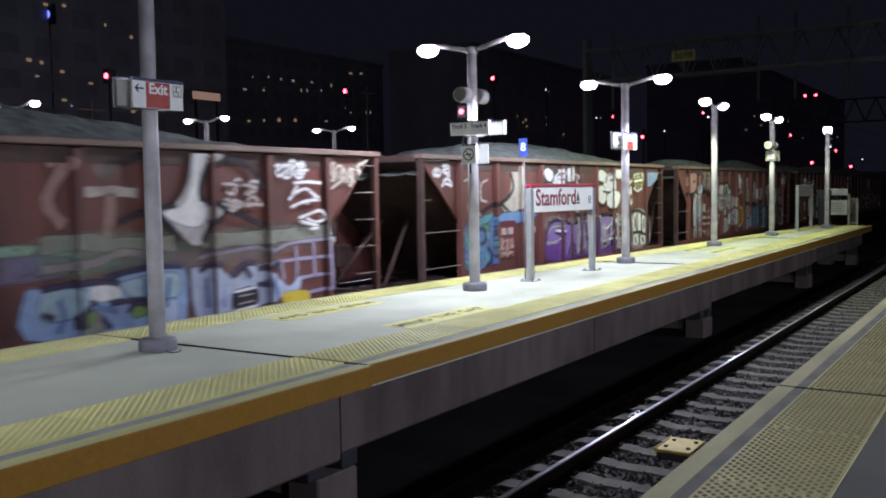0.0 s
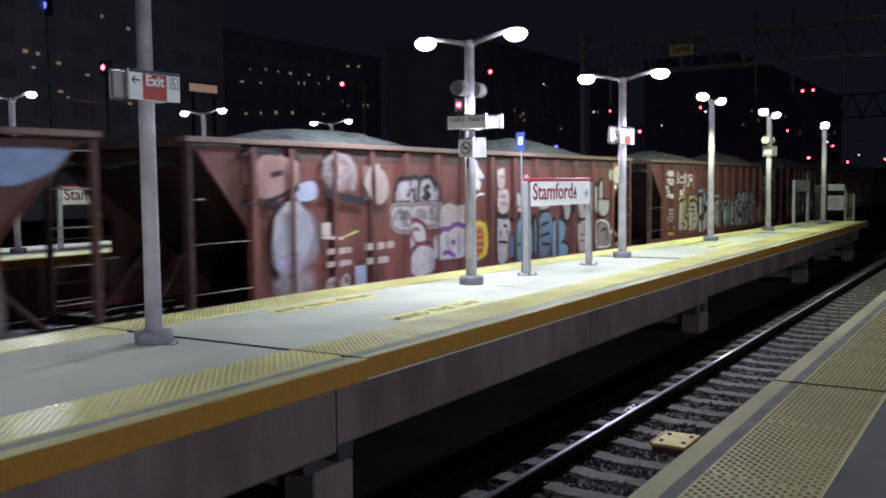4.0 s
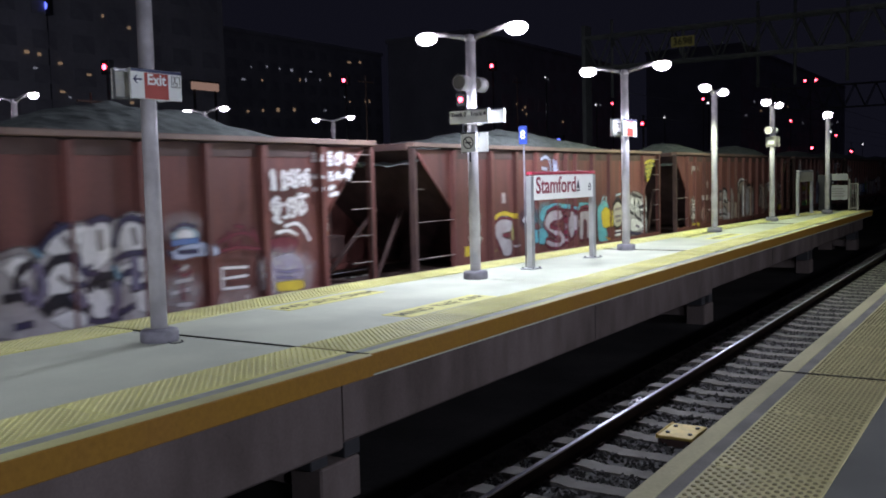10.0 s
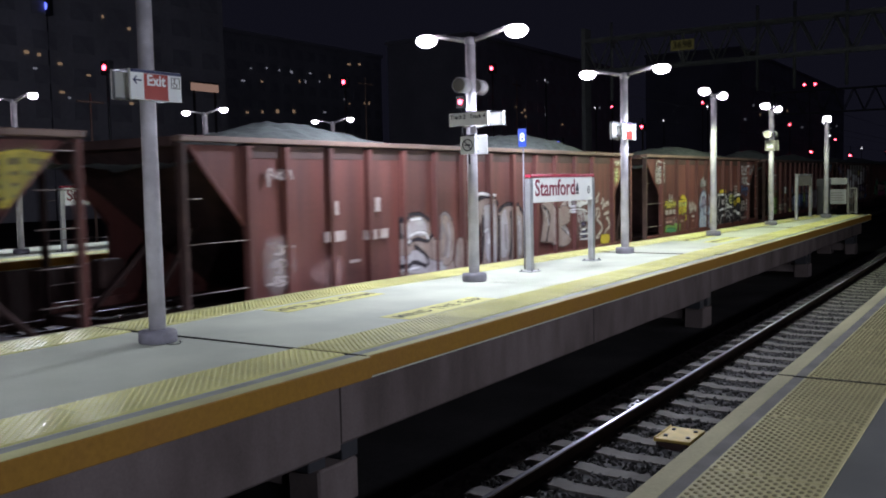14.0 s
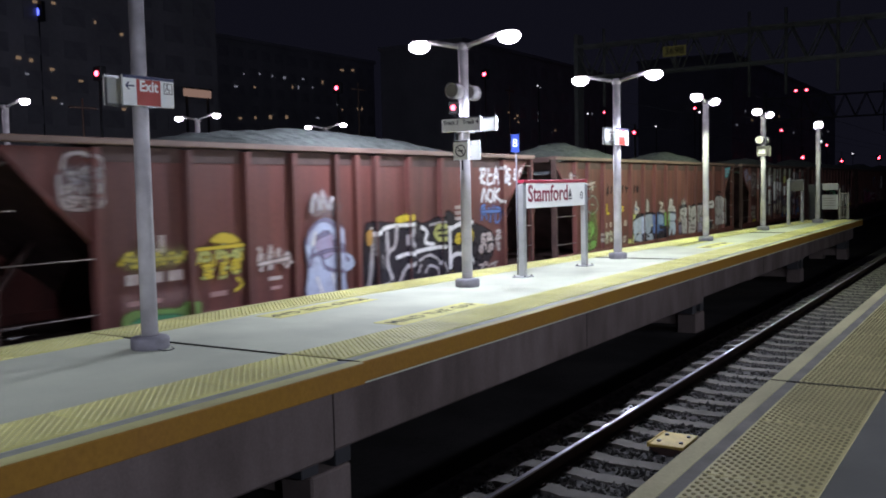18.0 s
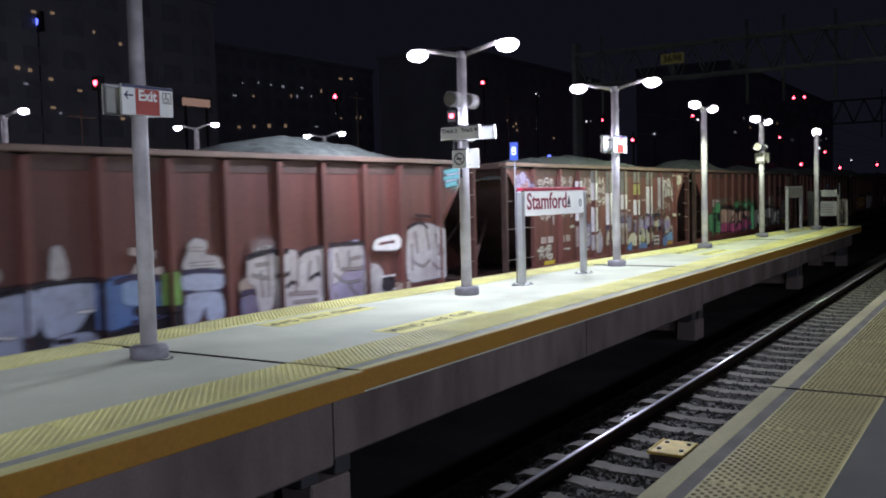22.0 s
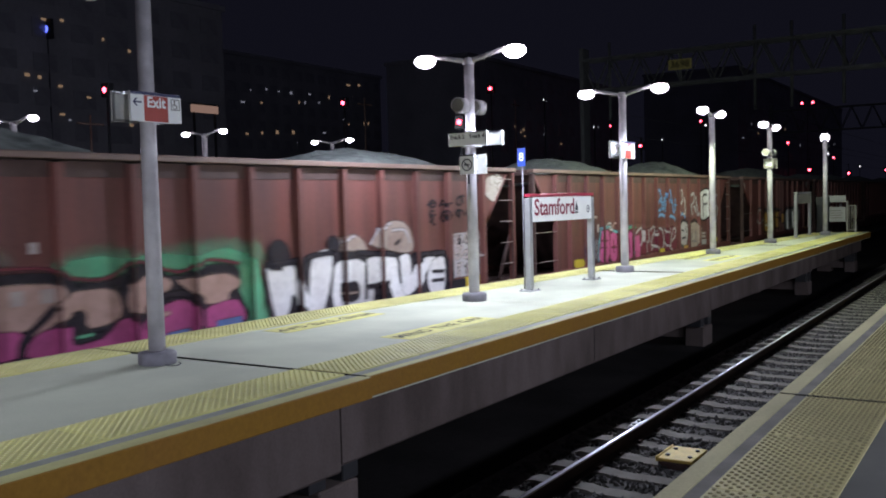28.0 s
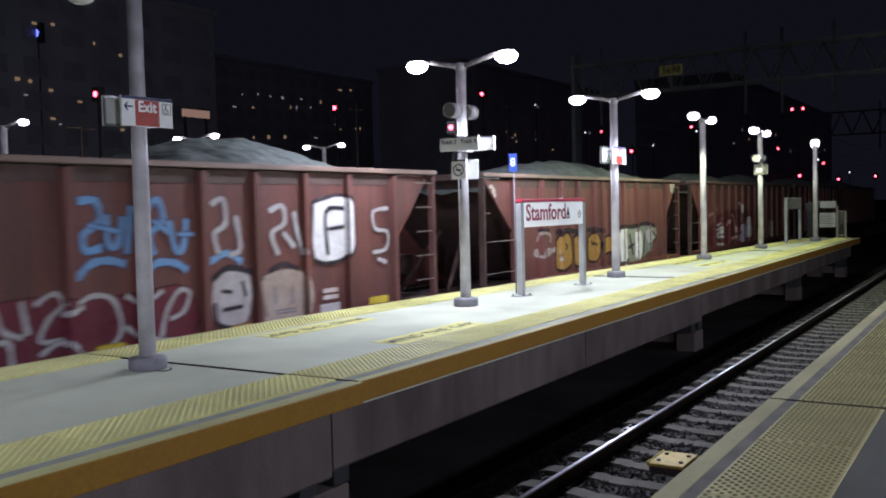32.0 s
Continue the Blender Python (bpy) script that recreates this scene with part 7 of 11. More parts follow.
    w.stroke([(6.34, 0.82), (6.38, 0.62), (6.58, 0.48), (6.89, 0.53)], BLACK, 0.055)
    w.stroke([(6.34, 0.37), (6.72, 0.38)], BLACK, 0.055)
    w.stroke([(7.11, 0.69), (7.42, 0.71)], BLACK, 0.055)
    w.stroke([(7.14, 0.58), (7.36, 0.60)], BLACK, 0.055)
    w.stroke([(6.45, 0.16), (6.76, 0.17)], BLACK, 0.055)
    w.stroke([(6.07, 0.42), (6.26, 0.42)], BLACK, 0.055)
    w.stroke([(5.93, -0.03), (6.21, 0.06)], BLACK, 0.055)
    w.shape([(8.08, 0.76), (8.31, 0.93), (8.67, 0.94), (8.89, 0.75), (8.81, 0.62), (8.44, 0.78)], SAGE)
    w.shape([(7.64, 0.74), (7.88, 0.81), (8.00, 0.63), (7.88, 0.45), (7.65, 0.43)], SAGE)
    w.shape([(8.12, 0.62), (8.37, 0.71), (8.61, 0.63), (8.72, 0.29), (8.62, 0.02), (8.25, -0.05), (8.00, 0.04), (8.15, 0.25)], ICE)
    w.stroke([(7.59, 0.61), (7.74, 0.84), (7.95, 0.86), (8.08, 0.67), (7.97, 0.45), (7.66, 0.40)], BLACK, 0.05)
    w.stroke([(8.07, 0.58), (8.29, 0.70), (8.56, 0.68), (8.72, 0.43), (8.74, 0.15)], BLACK, 0.05)
    w.stroke([(8.12, 0.07), (8.58, 0.05)], BLACK, 0.05)
    w.stroke([(7.64, 0.21), (7.91, 0.24)], BLACK, 0.05)
    w.stroke([(7.67, 0.07), (7.97, -0.01)], BLACK, 0.05)
    w.stroke([(8.82, 0.62), (9.08, 0.70), (9.33, 0.58)], BLACK, 0.05)
    w.stroke([(8.98, 0.08), (9.31, 0.19)], BLACK, 0.05)
    w.stroke([(9.32, 0.49), (9.37, 0.24)], BLACK, 0.05)
    w.shape([(8.85, 0.57), (9.04, 0.67), (9.28, 0.54), (9.31, 0.34), (9.10, 0.21), (9.01, 0.08), (9.29, -0.05), (8.85, -0.05)], PALE)
    w.stroke([(8.89, 0.75), (9.29, 0.75)], ICE, 0.05)
    w.haze((11.70, 0.88, 12.32, 1.14), PALE)
    w.shape([(11.84, 0.93), (11.98, 1.02), (12.17, 0.99), (12.27, 0.88), (12.07, 0.82), (11.87, 0.83)], ICE)
    w.shape([(11.91, 0.90), (12.03, 0.97), (12.18, 0.92), (12.12, 0.84)], WHITE)
    w.shape([(11.80, 0.67), (12.01, 0.75), (12.26, 0.79), (12.51, 0.69), (12.52, 0.63), (12.20, 0.63), (11.91, 0.61)], SKYPALE)
    w.stroke([(11.83, 0.81), (12.00, 0.82), (12.26, 0.82)], BLUE_P, 0.08)
    w.stroke([(11.84, 0.98), (12.03, 1.05), (12.22, 1.00)], NAVY_P, 0.05)
    w.stroke([(11.73, 0.72), (11.82, 0.64)], NAVY_P, 0.05)
    w.stroke([(11.92, 0.69), (12.25, 0.68)], NAVY_P, 0.05)
    w.haze((11.70, -0.16, 12.22, 0.44), PALE)
    w.stroke([(11.88, 0.44), (11.98, 0.46), (12.05, 0.50)], PALE, 0.05)
    w.stroke([(11.79, 0.16), (12.08, 0.18)], PALE, 0.05)
    w.stroke([(11.87, -0.00), (12.11, -0.02)], PALE, 0.05)
    w.stroke([(11.85, 0.30), (12.13, 0.31)], PALE, 0.05)
    w.stroke([(11.86, 0.52), (11.97, 0.38), (12.14, 0.43)], MAROON, 0.05)
    w.stroke([(11.94, 0.25), (11.97, 0.06)], MAROON, 0.05)
    w.stroke([(12.62, 0.76), (12.83, 0.84), (13.11, 0.87), (13.33, 0.81)], MAROON, 0.055)
    w.stroke([(12.83, 0.91), (12.87, 0.67), (13.04, 0.77)], MAROON, 0.055)
    w.stroke([(12.66, 0.64), (12.98, 0.67), (13.43, 0.62)], MAROON, 0.055)
    w.stroke([(13.28, 0.92), (13.38, 0.71)], MAROON, 0.055)
    w.stroke([(12.95, 0.98), (13.11, 0.95)], MAROON, 0.055)
    w.stroke([(12.65, 0.41), (13.17, 0.38)], WHITE, 0.03)
    w.stroke([(12.67, 0.26), (13.15, 0.26)], WHITE, 0.03)
    w.stroke([(12.66, 0.12), (13.16, 0.10)], WHITE, 0.03)
    w.stroke([(12.66, 0.40), (12.66, 0.12)], WHITE, 0.03)
    w.haze((12.52, -0.17, 13.27, 0.04), FADED)
    w.shape([(13.64, 0.73), (13.98, 0.75), (14.22, 0.67), (14.09, 0.53), (13.72, 0.56)], MAROON)
    w.shape([(13.57, 0.36), (13.84, 0.47), (14.15, 0.46), (14.33, 0.29), (14.30, 0.12), (13.94, 0.07), (13.64, 0.17)], LILAC)
    w.haze((13.41, -0.14, 14.56, 0.54), PALE)
    w.stroke([(13.65, 0.29), (13.95, 0.23), (14.26, 0.23)], SLATE, 0.04)
    w.stroke([(13.70, 0.18), (14.19, 0.11)], SLATE, 0.04)
    w.shape([(13.75, 0.07), (14.00, 0.07), (14.29, 0.05), (14.29, -0.04), (13.93, -0.03), (13.76, -0.01)], YELLOW)
    w.shape([(9.36, 0.84), (9.69, 0.91), (9.89, 0.82), (10.08, 1.01), (10.27, 1.13), (10.57, 1.15), (10.81, 1.20), (10.97, 1.09), (11.10, 1.21), (11.31, 1.21), (11.53, 1.09), (11.48, -0.17), (10.73, -0.17), (9.30, -0.07)], GREY)
    w.shape([(9.36, 0.75), (9.69, 0.83), (9.89, 0.75), (10.12, 0.97), (10.57, 1.10), (10.89, 1.13), (11.50, 1.10), (11.46, -0.10), (10.73, -0.12), (9.31, -0.01)], PALE)
    w.shape([(9.97, 0.89), (10.27, 1.10), (10.49, 1.05), (10.37, 0.86), (10.18, 0.77)], WHITE)
    w.shape([(10.41, 0.99), (10.57, 1.13), (10.81, 1.13), (10.88, 0.96), (10.82, 0.72), (10.62, 0.60), (10.39, 0.66)], WHITE)
    w.shape([(10.96, 0.92), (11.05, 1.12), (11.24, 1.18), (11.44, 1.06), (11.49, 0.84), (11.25, 0.79), (11.07, 0.75)], WHITE)
    w.shape([(9.98, 0.50), (10.10, 0.65), (10.28, 0.68), (10.35, 0.53), (10.22, 0.34), (10.04, 0.33)], WHITE)
    w.shape([(10.48, 0.28), (10.60, 0.38), (10.80, 0.24), (10.82, 0.06), (10.62, 0.02)], WHITE)
    w.shape([(10.98, 0.57), (11.28, 0.65), (11.47, 0.61), (11.46, 0.38), (11.09, 0.37)], WHITE)
    w.shape([(11.21, 0.26), (11.45, 0.33), (11.46, 0.01), (11.24, 0.04)], WHITE)
    w.shape([(9.48, 0.71), (9.65, 0.80), (9.78, 0.70), (9.67, 0.55)], WHITE)
    w.shape([(10.02, 0.07), (10.28, 0.12), (10.44, 0.06), (10.27, -0.06)], WHITE)
    w.stroke([(9.94, 0.17), (10.06, 0.26), (10.25, 0.27), (10.48, 0.12)], BLACKP, 0.16)
    w.stroke([(9.61, 0.48), (9.66, 0.66), (9.83, 0.75)], BLACK, 0.1)
    w.stroke([(9.96, 0.60), (10.09, 0.74), (10.31, 0.76)], BLACK, 0.1)
    w.stroke([(10.52, 0.34), (10.63, 0.48), (10.87, 0.50)], BLACK, 0.1)
    w.stroke([(9.87, 0.38), (9.89, 0.57)], BLACK, 0.1)
    w.stroke([(10.64, 0.39), (10.78, 0.41)], BLACK, 0.1)
    w.stroke([(9.46, 0.37), (9.66, 0.38), (9.78, 0.32)], BLACK, 0.1)
    w.stroke([(9.91, 0.86), (10.08, 1.04), (10.31, 1.14)], NAVY_P, 0.08)
    w.stroke([(10.57, 1.14), (10.73, 1.19), (10.88, 1.16)], NAVY_P, 0.08)
    w.stroke([(10.90, 0.85), (11.00, 1.10), (11.16, 1.18), (11.33, 1.13)], NAVY_P, 0.08)
    w.stroke([(10.31, 0.80), (10.39, 0.59), (10.63, 0.54)], NAVY_P, 0.08)
    w.stroke([(10.90, 0.66), (11.07, 0.73), (11.48, 0.73)], NAVY_P, 0.08)
    w.stroke([(10.93, 0.36), (11.06, 0.51), (11.29, 0.46)], NAVY_P, 0.08)
    w.stroke([(10.79, 0.08), (10.95, 0.03), (11.14, 0.09)], NAVY_P, 0.08)
    w.stroke([(9.57, 0.05), (9.76, 0.06)], NAVY_P, 0.08)
    w.stroke([(10.43, 0.03), (10.67, -0.05), (10.94, -0.02)], NAVY_P, 0.08)
    w.stroke([(11.13, 0.29), (11.36, 0.32)], NAVY_P, 0.08)
    w.stroke([(10.30, 0.43), (10.44, 0.46), (10.54, 0.64)], NAVY_P, 0.08)
    w.stroke([(9.85, 0.71), (9.93, 0.47), (9.84, 0.26)], SLATE, 0.11)
    w.stroke([(10.30, 0.33), (10.40, 0.19)], SLATE, 0.11)
    w.stroke([(10.89, 0.40), (10.91, 0.19), (10.82, -0.01)], SLATE, 0.11)
    w.stroke([(9.70, 0.47), (9.76, 0.33)], SLATE, 0.11)
    w.stroke([(11.18, 0.69), (11.19, 0.30)], SLATE, 0.11)
    w.stroke([(10.19, 1.00), (10.33, 0.86)], GREY, 0.07)
    w.stroke([(10.69, 1.04), (10.71, 0.83)], GREY, 0.07)
    w.stroke([(11.18, 1.04), (11.22, 0.86)], GREY, 0.07)
    w.stroke([(10.13, 0.55), (10.24, 0.47)], GREY, 0.07)
    w.stroke([(10.86, 0.61), (10.95, 0.45)], DUSTY, 0.06)
    w.stroke([(9.91, 0.80), (9.80, 0.90)], DUSTY, 0.06)
    w.tag("~~~~", (13.55, 1.43, 14.53, 1.81), WHITE, 0.05, 1)
    w.tag("~~~", (13.55, 1.45, 14.53, 1.78), WHITE, 0.045, 1)
    w.tag("~~~", (13.58, 0.99, 14.45, 1.39), WHITE, 0.05, 1)
    w.tag("~~", (13.61, 0.97, 14.25, 1.35), WHITE, 0.045, 1)
    w.stroke([(13.92, 0.92), (14.18, 0.95), (14.36, 0.83), (14.46, 0.68)], WHITE, 0.05)
    w.stroke([(13.74, 0.83), (13.98, 0.85), (14.17, 0.78)], WHITE, 0.05)
    w.stroke([(14.20, 1.34), (14.46, 1.37)], WHITE, 0.05)
    w.tag("~~~", (14.78, 1.54, 15.63, 2.02), WHITE, 0.05, 2)
    w.stroke([(14.90, 1.35), (15.18, 1.38)], WHITE, 0.06)
    w.stroke([(14.82, 1.45), (15.10, 1.49)], WHITE, 0.06)


def painting_4(w):
    w.tag("~~", (2.01, 0.23, 2.56, 0.84), CREAM, 0.06, 3)
    w.rect((1.86, 0.01, 2.39, 0.21), YELLOW)
    w.stroke([(3.06, 0.64), (3.19, 0.75), (3.49, 0.80), (3.94, 0.73)], YELLOW, 0.1)
    w.stroke([(3.01, 0.52), (3.01, 0.24), (3.11, 0.02)], LIME, 0.06)
    w.stroke([(3.84, 0.52), (3.87, 0.22)], LIME, 0.06)
    w.shape([(3.10, 0.58), (3.27, 0.71), (3.58, 0.72), (3.80, 0.63), (3.79, 0.45), (3.52, 0.40), (3.47, 0.26), (3.78, 0.19), (3.76, -0.07), (3.45, -0.06), (3.17, 0.29)], PALE)
    w.stroke([(3.05, 0.45), (3.11, 0.62), (3.40, 0.71), (3.83, 0.66)], MAROON, 0.06)
    w.stroke([(3.16, 0.26), (3.36, -0.01)], MAROON, 0.06)
    w.stroke([(3.43, 0.34), (3.67, 0.33)], MAROON, 0.09)
    w.rect((3.41, 1.02, 3.56, 1.24), FADED)
    w.rect((4.53, 1.02, 4.69, 1.24), FADED)
    w.haze((4.18, 0.45, 4.94, 0.84), NAVY_P)
    w.shape([(4.37, 0.61), (4.48, 0.69), (4.58, 0.61), (4.44, 0.56)], WHITE)
    w.shape([(4.65, 0.74), (4.86, 0.66), (4.88, 0.54), (4.67, 0.54)], WHITE)
    w.stroke([(4.49, -0.01), (4.75, 0.04)], PALE, 0.05)
    w.stroke([(3.91, 0.06), (4.02, 0.09)], PALE, 0.05)
    w.stroke([(5.28, 1.96), (5.51, 2.02), (5.73, 1.93), (5.78, 1.60), (5.74, 1.35), (5.41, 1.28), (5.29, 1.40)], SKYPALE, 0.075)
    w.stroke([(5.92, 1.97), (5.97, 1.68), (5.91, 1.34)], SKYPALE, 0.075)
    w.stroke([(5.91, 1.34), (6.12, 1.24), (6.44, 1.26), (6.49, 1.46), (6.34, 1.57), (6.24, 1.49)], SKYPALE, 0.075)
    w.stroke([(5.33, 1.76), (5.57, 1.74)], SKYPALE, 0.075)
    w.stroke([(5.34, 1.58), (5.59, 1.58)], SKYPALE, 0.075)
    w.haze((4.94, 0.39, 5.73, 0.95), TEALB)
    w.shape([(4.93, 0.34), (5.15, 0.40), (5.48, 0.29), (5.53, 0.08), (5.24, 0.03), (4.92, 0.10)], TEALB)
    w.shape([(5.22, 0.64), (5.34, 0.83), (5.56, 0.82), (5.38, 0.54)], TEALB)
    w.stroke([(5.39, 0.75), (5.62, 0.84), (5.99, 0.89), (6.62, 0.83), (7.02, 0.76), (7.45, 0.85), (8.05, 0.80), (8.39, 0.68)], TEALB, 0.1)
    w.shape([(5.44, 0.62), (5.68, 0.77), (6.10, 0.79), (6.35, 0.68), (6.35, 0.56), (5.91, 0.50), (5.72, 0.43), (6.08, 0.36), (6.39, 0.20), (6.58, 0.01), (6.32, -0.09), (5.82, -0.12), (5.47, 0.00), (5.53, 0.12), (5.95, 0.03), (6.07, 0.10), (5.54, 0.32), (5.38, 0.46)], PALE, MAROON, 0.06)
    w.shape([(6.54, 0.58), (6.75, 0.72), (7.02, 0.70), (7.15, 0.50), (7.11, 0.23), (6.85, 0.03), (6.61, 0.09), (6.49, 0.33)], PALE, MAROON, 0.06)
    w.stroke([(6.76, 0.39), (6.84, 0.29)], MAROON, 0.05)
    w.shape([(7.34, -0.02), (7.29, 0.58), (7.52, 0.70), (8.04, 0.67), (8.11, 0.43), (8.09, -0.00), (7.78, -0.02), (7.76, 0.36), (7.61, 0.42), (7.56, -0.02)], PALE, MAROON, 0.06)
    w.shape([(8.20, 0.61), (8.36, 0.65), (8.37, 0.02), (8.25, -0.02)], PALE, MAROON, 0.05)
    w.stroke([(5.50, 0.74), (5.98, 0.84), (6.42, 0.72)], MAROON, 0.08)
    w.stroke([(6.55, 0.72), (6.89, 0.80), (7.18, 0.63)], MAROON, 0.08)
    w.stroke([(7.30, 0.74), (7.74, 0.80), (8.20, 0.69)], MAROON, 0.08)
    w.stroke([(5.66, 0.39), (6.08, 0.32)], MAROON, 0.08)
    w.shape([(8.49, 0.71), (8.86, 0.89), (9.17, 0.75), (8.93, 0.47), (9.04, 0.06), (9.13, -0.16), (8.57, -0.12), (8.48, 0.40)], TEALB)
    w.shape([(8.73, 0.58), (9.03, 0.71), (9.27, 0.55), (9.26, 0.24), (8.84, 0.22)], YELLOW)
    w.stroke([(8.73, 0.83), (8.87, 1.02)], ICE, 0.06)
    w.stroke([(9.03, 0.84), (9.04, 1.00)], ICE, 0.06)
    w.stroke([(9.00, -0.06), (9.21, -0.14)], OCHRE, 0.06)
    w.shape([(9.53, 0.74), (9.84, 0.85), (10.16, 0.70), (10.15, 0.28), (9.82, 0.14), (9.54, 0.27)], CREAM, BLACK, 0.04)
    w.stroke([(9.51, 0.77), (9.85, 0.93), (10.18, 0.79)], BLACK, 0.07)
    w.stroke([(9.65, 0.63), (10.06, 0.66)], GREY, 0.045)
    w.stroke([(9.64, 0.44), (10.06, 0.45)], GREY, 0.045)
    w.stroke([(9.73, 0.31), (10.05, 0.33)], GREY, 0.045)
    w.bars((9.59, -0.10, 10.10, 0.09), WHITE, 2)
    w.rect((9.63, -0.01, 10.06, 0.03), NAVY_P)
    w.stroke([(9.72, 1.02), (10.04, 1.05)], ICE, 0.06)
    w.shape([(10.70, 0.98), (10.98, 1.08), (11.57, 1.00), (11.86, 0.82), (12.02, 0.39), (11.93, 0.00), (11.51, -0.12), (10.67, -0.05)], GREY)
    w.shape([(10.74, 0.94), (10.98, 1.02), (11.54, 0.95), (11.79, 0.79), (11.92, 0.39), (11.85, 0.05), (11.49, -0.05), (10.72, -0.01)], PALE)
    w.shape([(10.79, 0.81), (10.95, 0.93), (11.08, 0.76), (11.01, 0.55), (10.82, 0.57)], WHITE)
    w.shape([(11.18, 0.87), (11.44, 0.88), (11.38, 0.57), (11.14, 0.54)], WHITE)
    w.shape([(11.56, 0.81), (11.74, 0.71), (11.80, 0.49), (11.57, 0.55)], WHITE)
    w.shape([(10.82, 0.32), (11.17, 0.29), (11.53, 0.19), (11.71, 0.07), (11.27, -0.01), (10.81, 0.01)], WHITE)
    w.stroke([(10.86, 1.02), (11.21, 0.96), (11.66, 0.88)], BLACK, 0.08)
    w.stroke([(11.04, 0.92), (11.09, 0.59)], BLACK, 0.08)
    w.stroke([(11.34, 0.86), (11.45, 0.62), (11.70, 0.67)], BLACK, 0.08)
    w.stroke([(11.08, 0.45), (11.29, 0.33), (11.59, 0.25)], BLACK, 0.08)
    w.stroke([(11.70, 0.50), (11.83, 0.21)], BLACK, 0.08)
    w.stroke([(10.72, 0.54), (10.95, 0.46)], BLACK, 0.08)
    w.stroke([(11.48, 0.52), (11.54, 0.36)], BLACK, 0.08)
    w.stroke([(10.72, -0.04), (11.15, -0.11), (11.51, -0.12)], NAVY_P, 0.09)
    w.stroke([(10.85, 0.73), (10.93, 0.60)], SLATE, 0.06)
    w.stroke([(11.25, 0.74), (11.28, 0.57)], SLATE, 0.06)
    w.stroke([(11.62, 0.76), (11.67, 0.59)], SLATE, 0.06)
    w.stroke([(11.16, 0.12), (11.40, 0.06)], SLATE, 0.06)
    w.stroke([(11.92, 1.89), (12.33, 1.96), (12.84, 1.91)], YELLOW, 0.085)
    w.stroke([(11.99, 1.77), (12.39, 1.81), (12.72, 1.78)], YELLOW, 0.085)
    w.stroke([(11.96, 1.64), (12.25, 1.68), (12.55, 1.66)], YELLOW, 0.085)
    w.stroke([(12.03, 1.52), (12.27, 1.55), (12.43, 1.52)], YELLOW, 0.085)
    w.stroke([(12.07, 1.40), (12.32, 1.43)], YELLOW, 0.085)
    w.stroke([(12.13, 1.91), (12.18, 1.43)], YELLOW, 0.085)
    w.stroke([(12.39, 1.94), (12.35, 1.52)], YELLOW, 0.085)
    w.haze((11.92, 1.43, 12.73, 1.98), LIME)


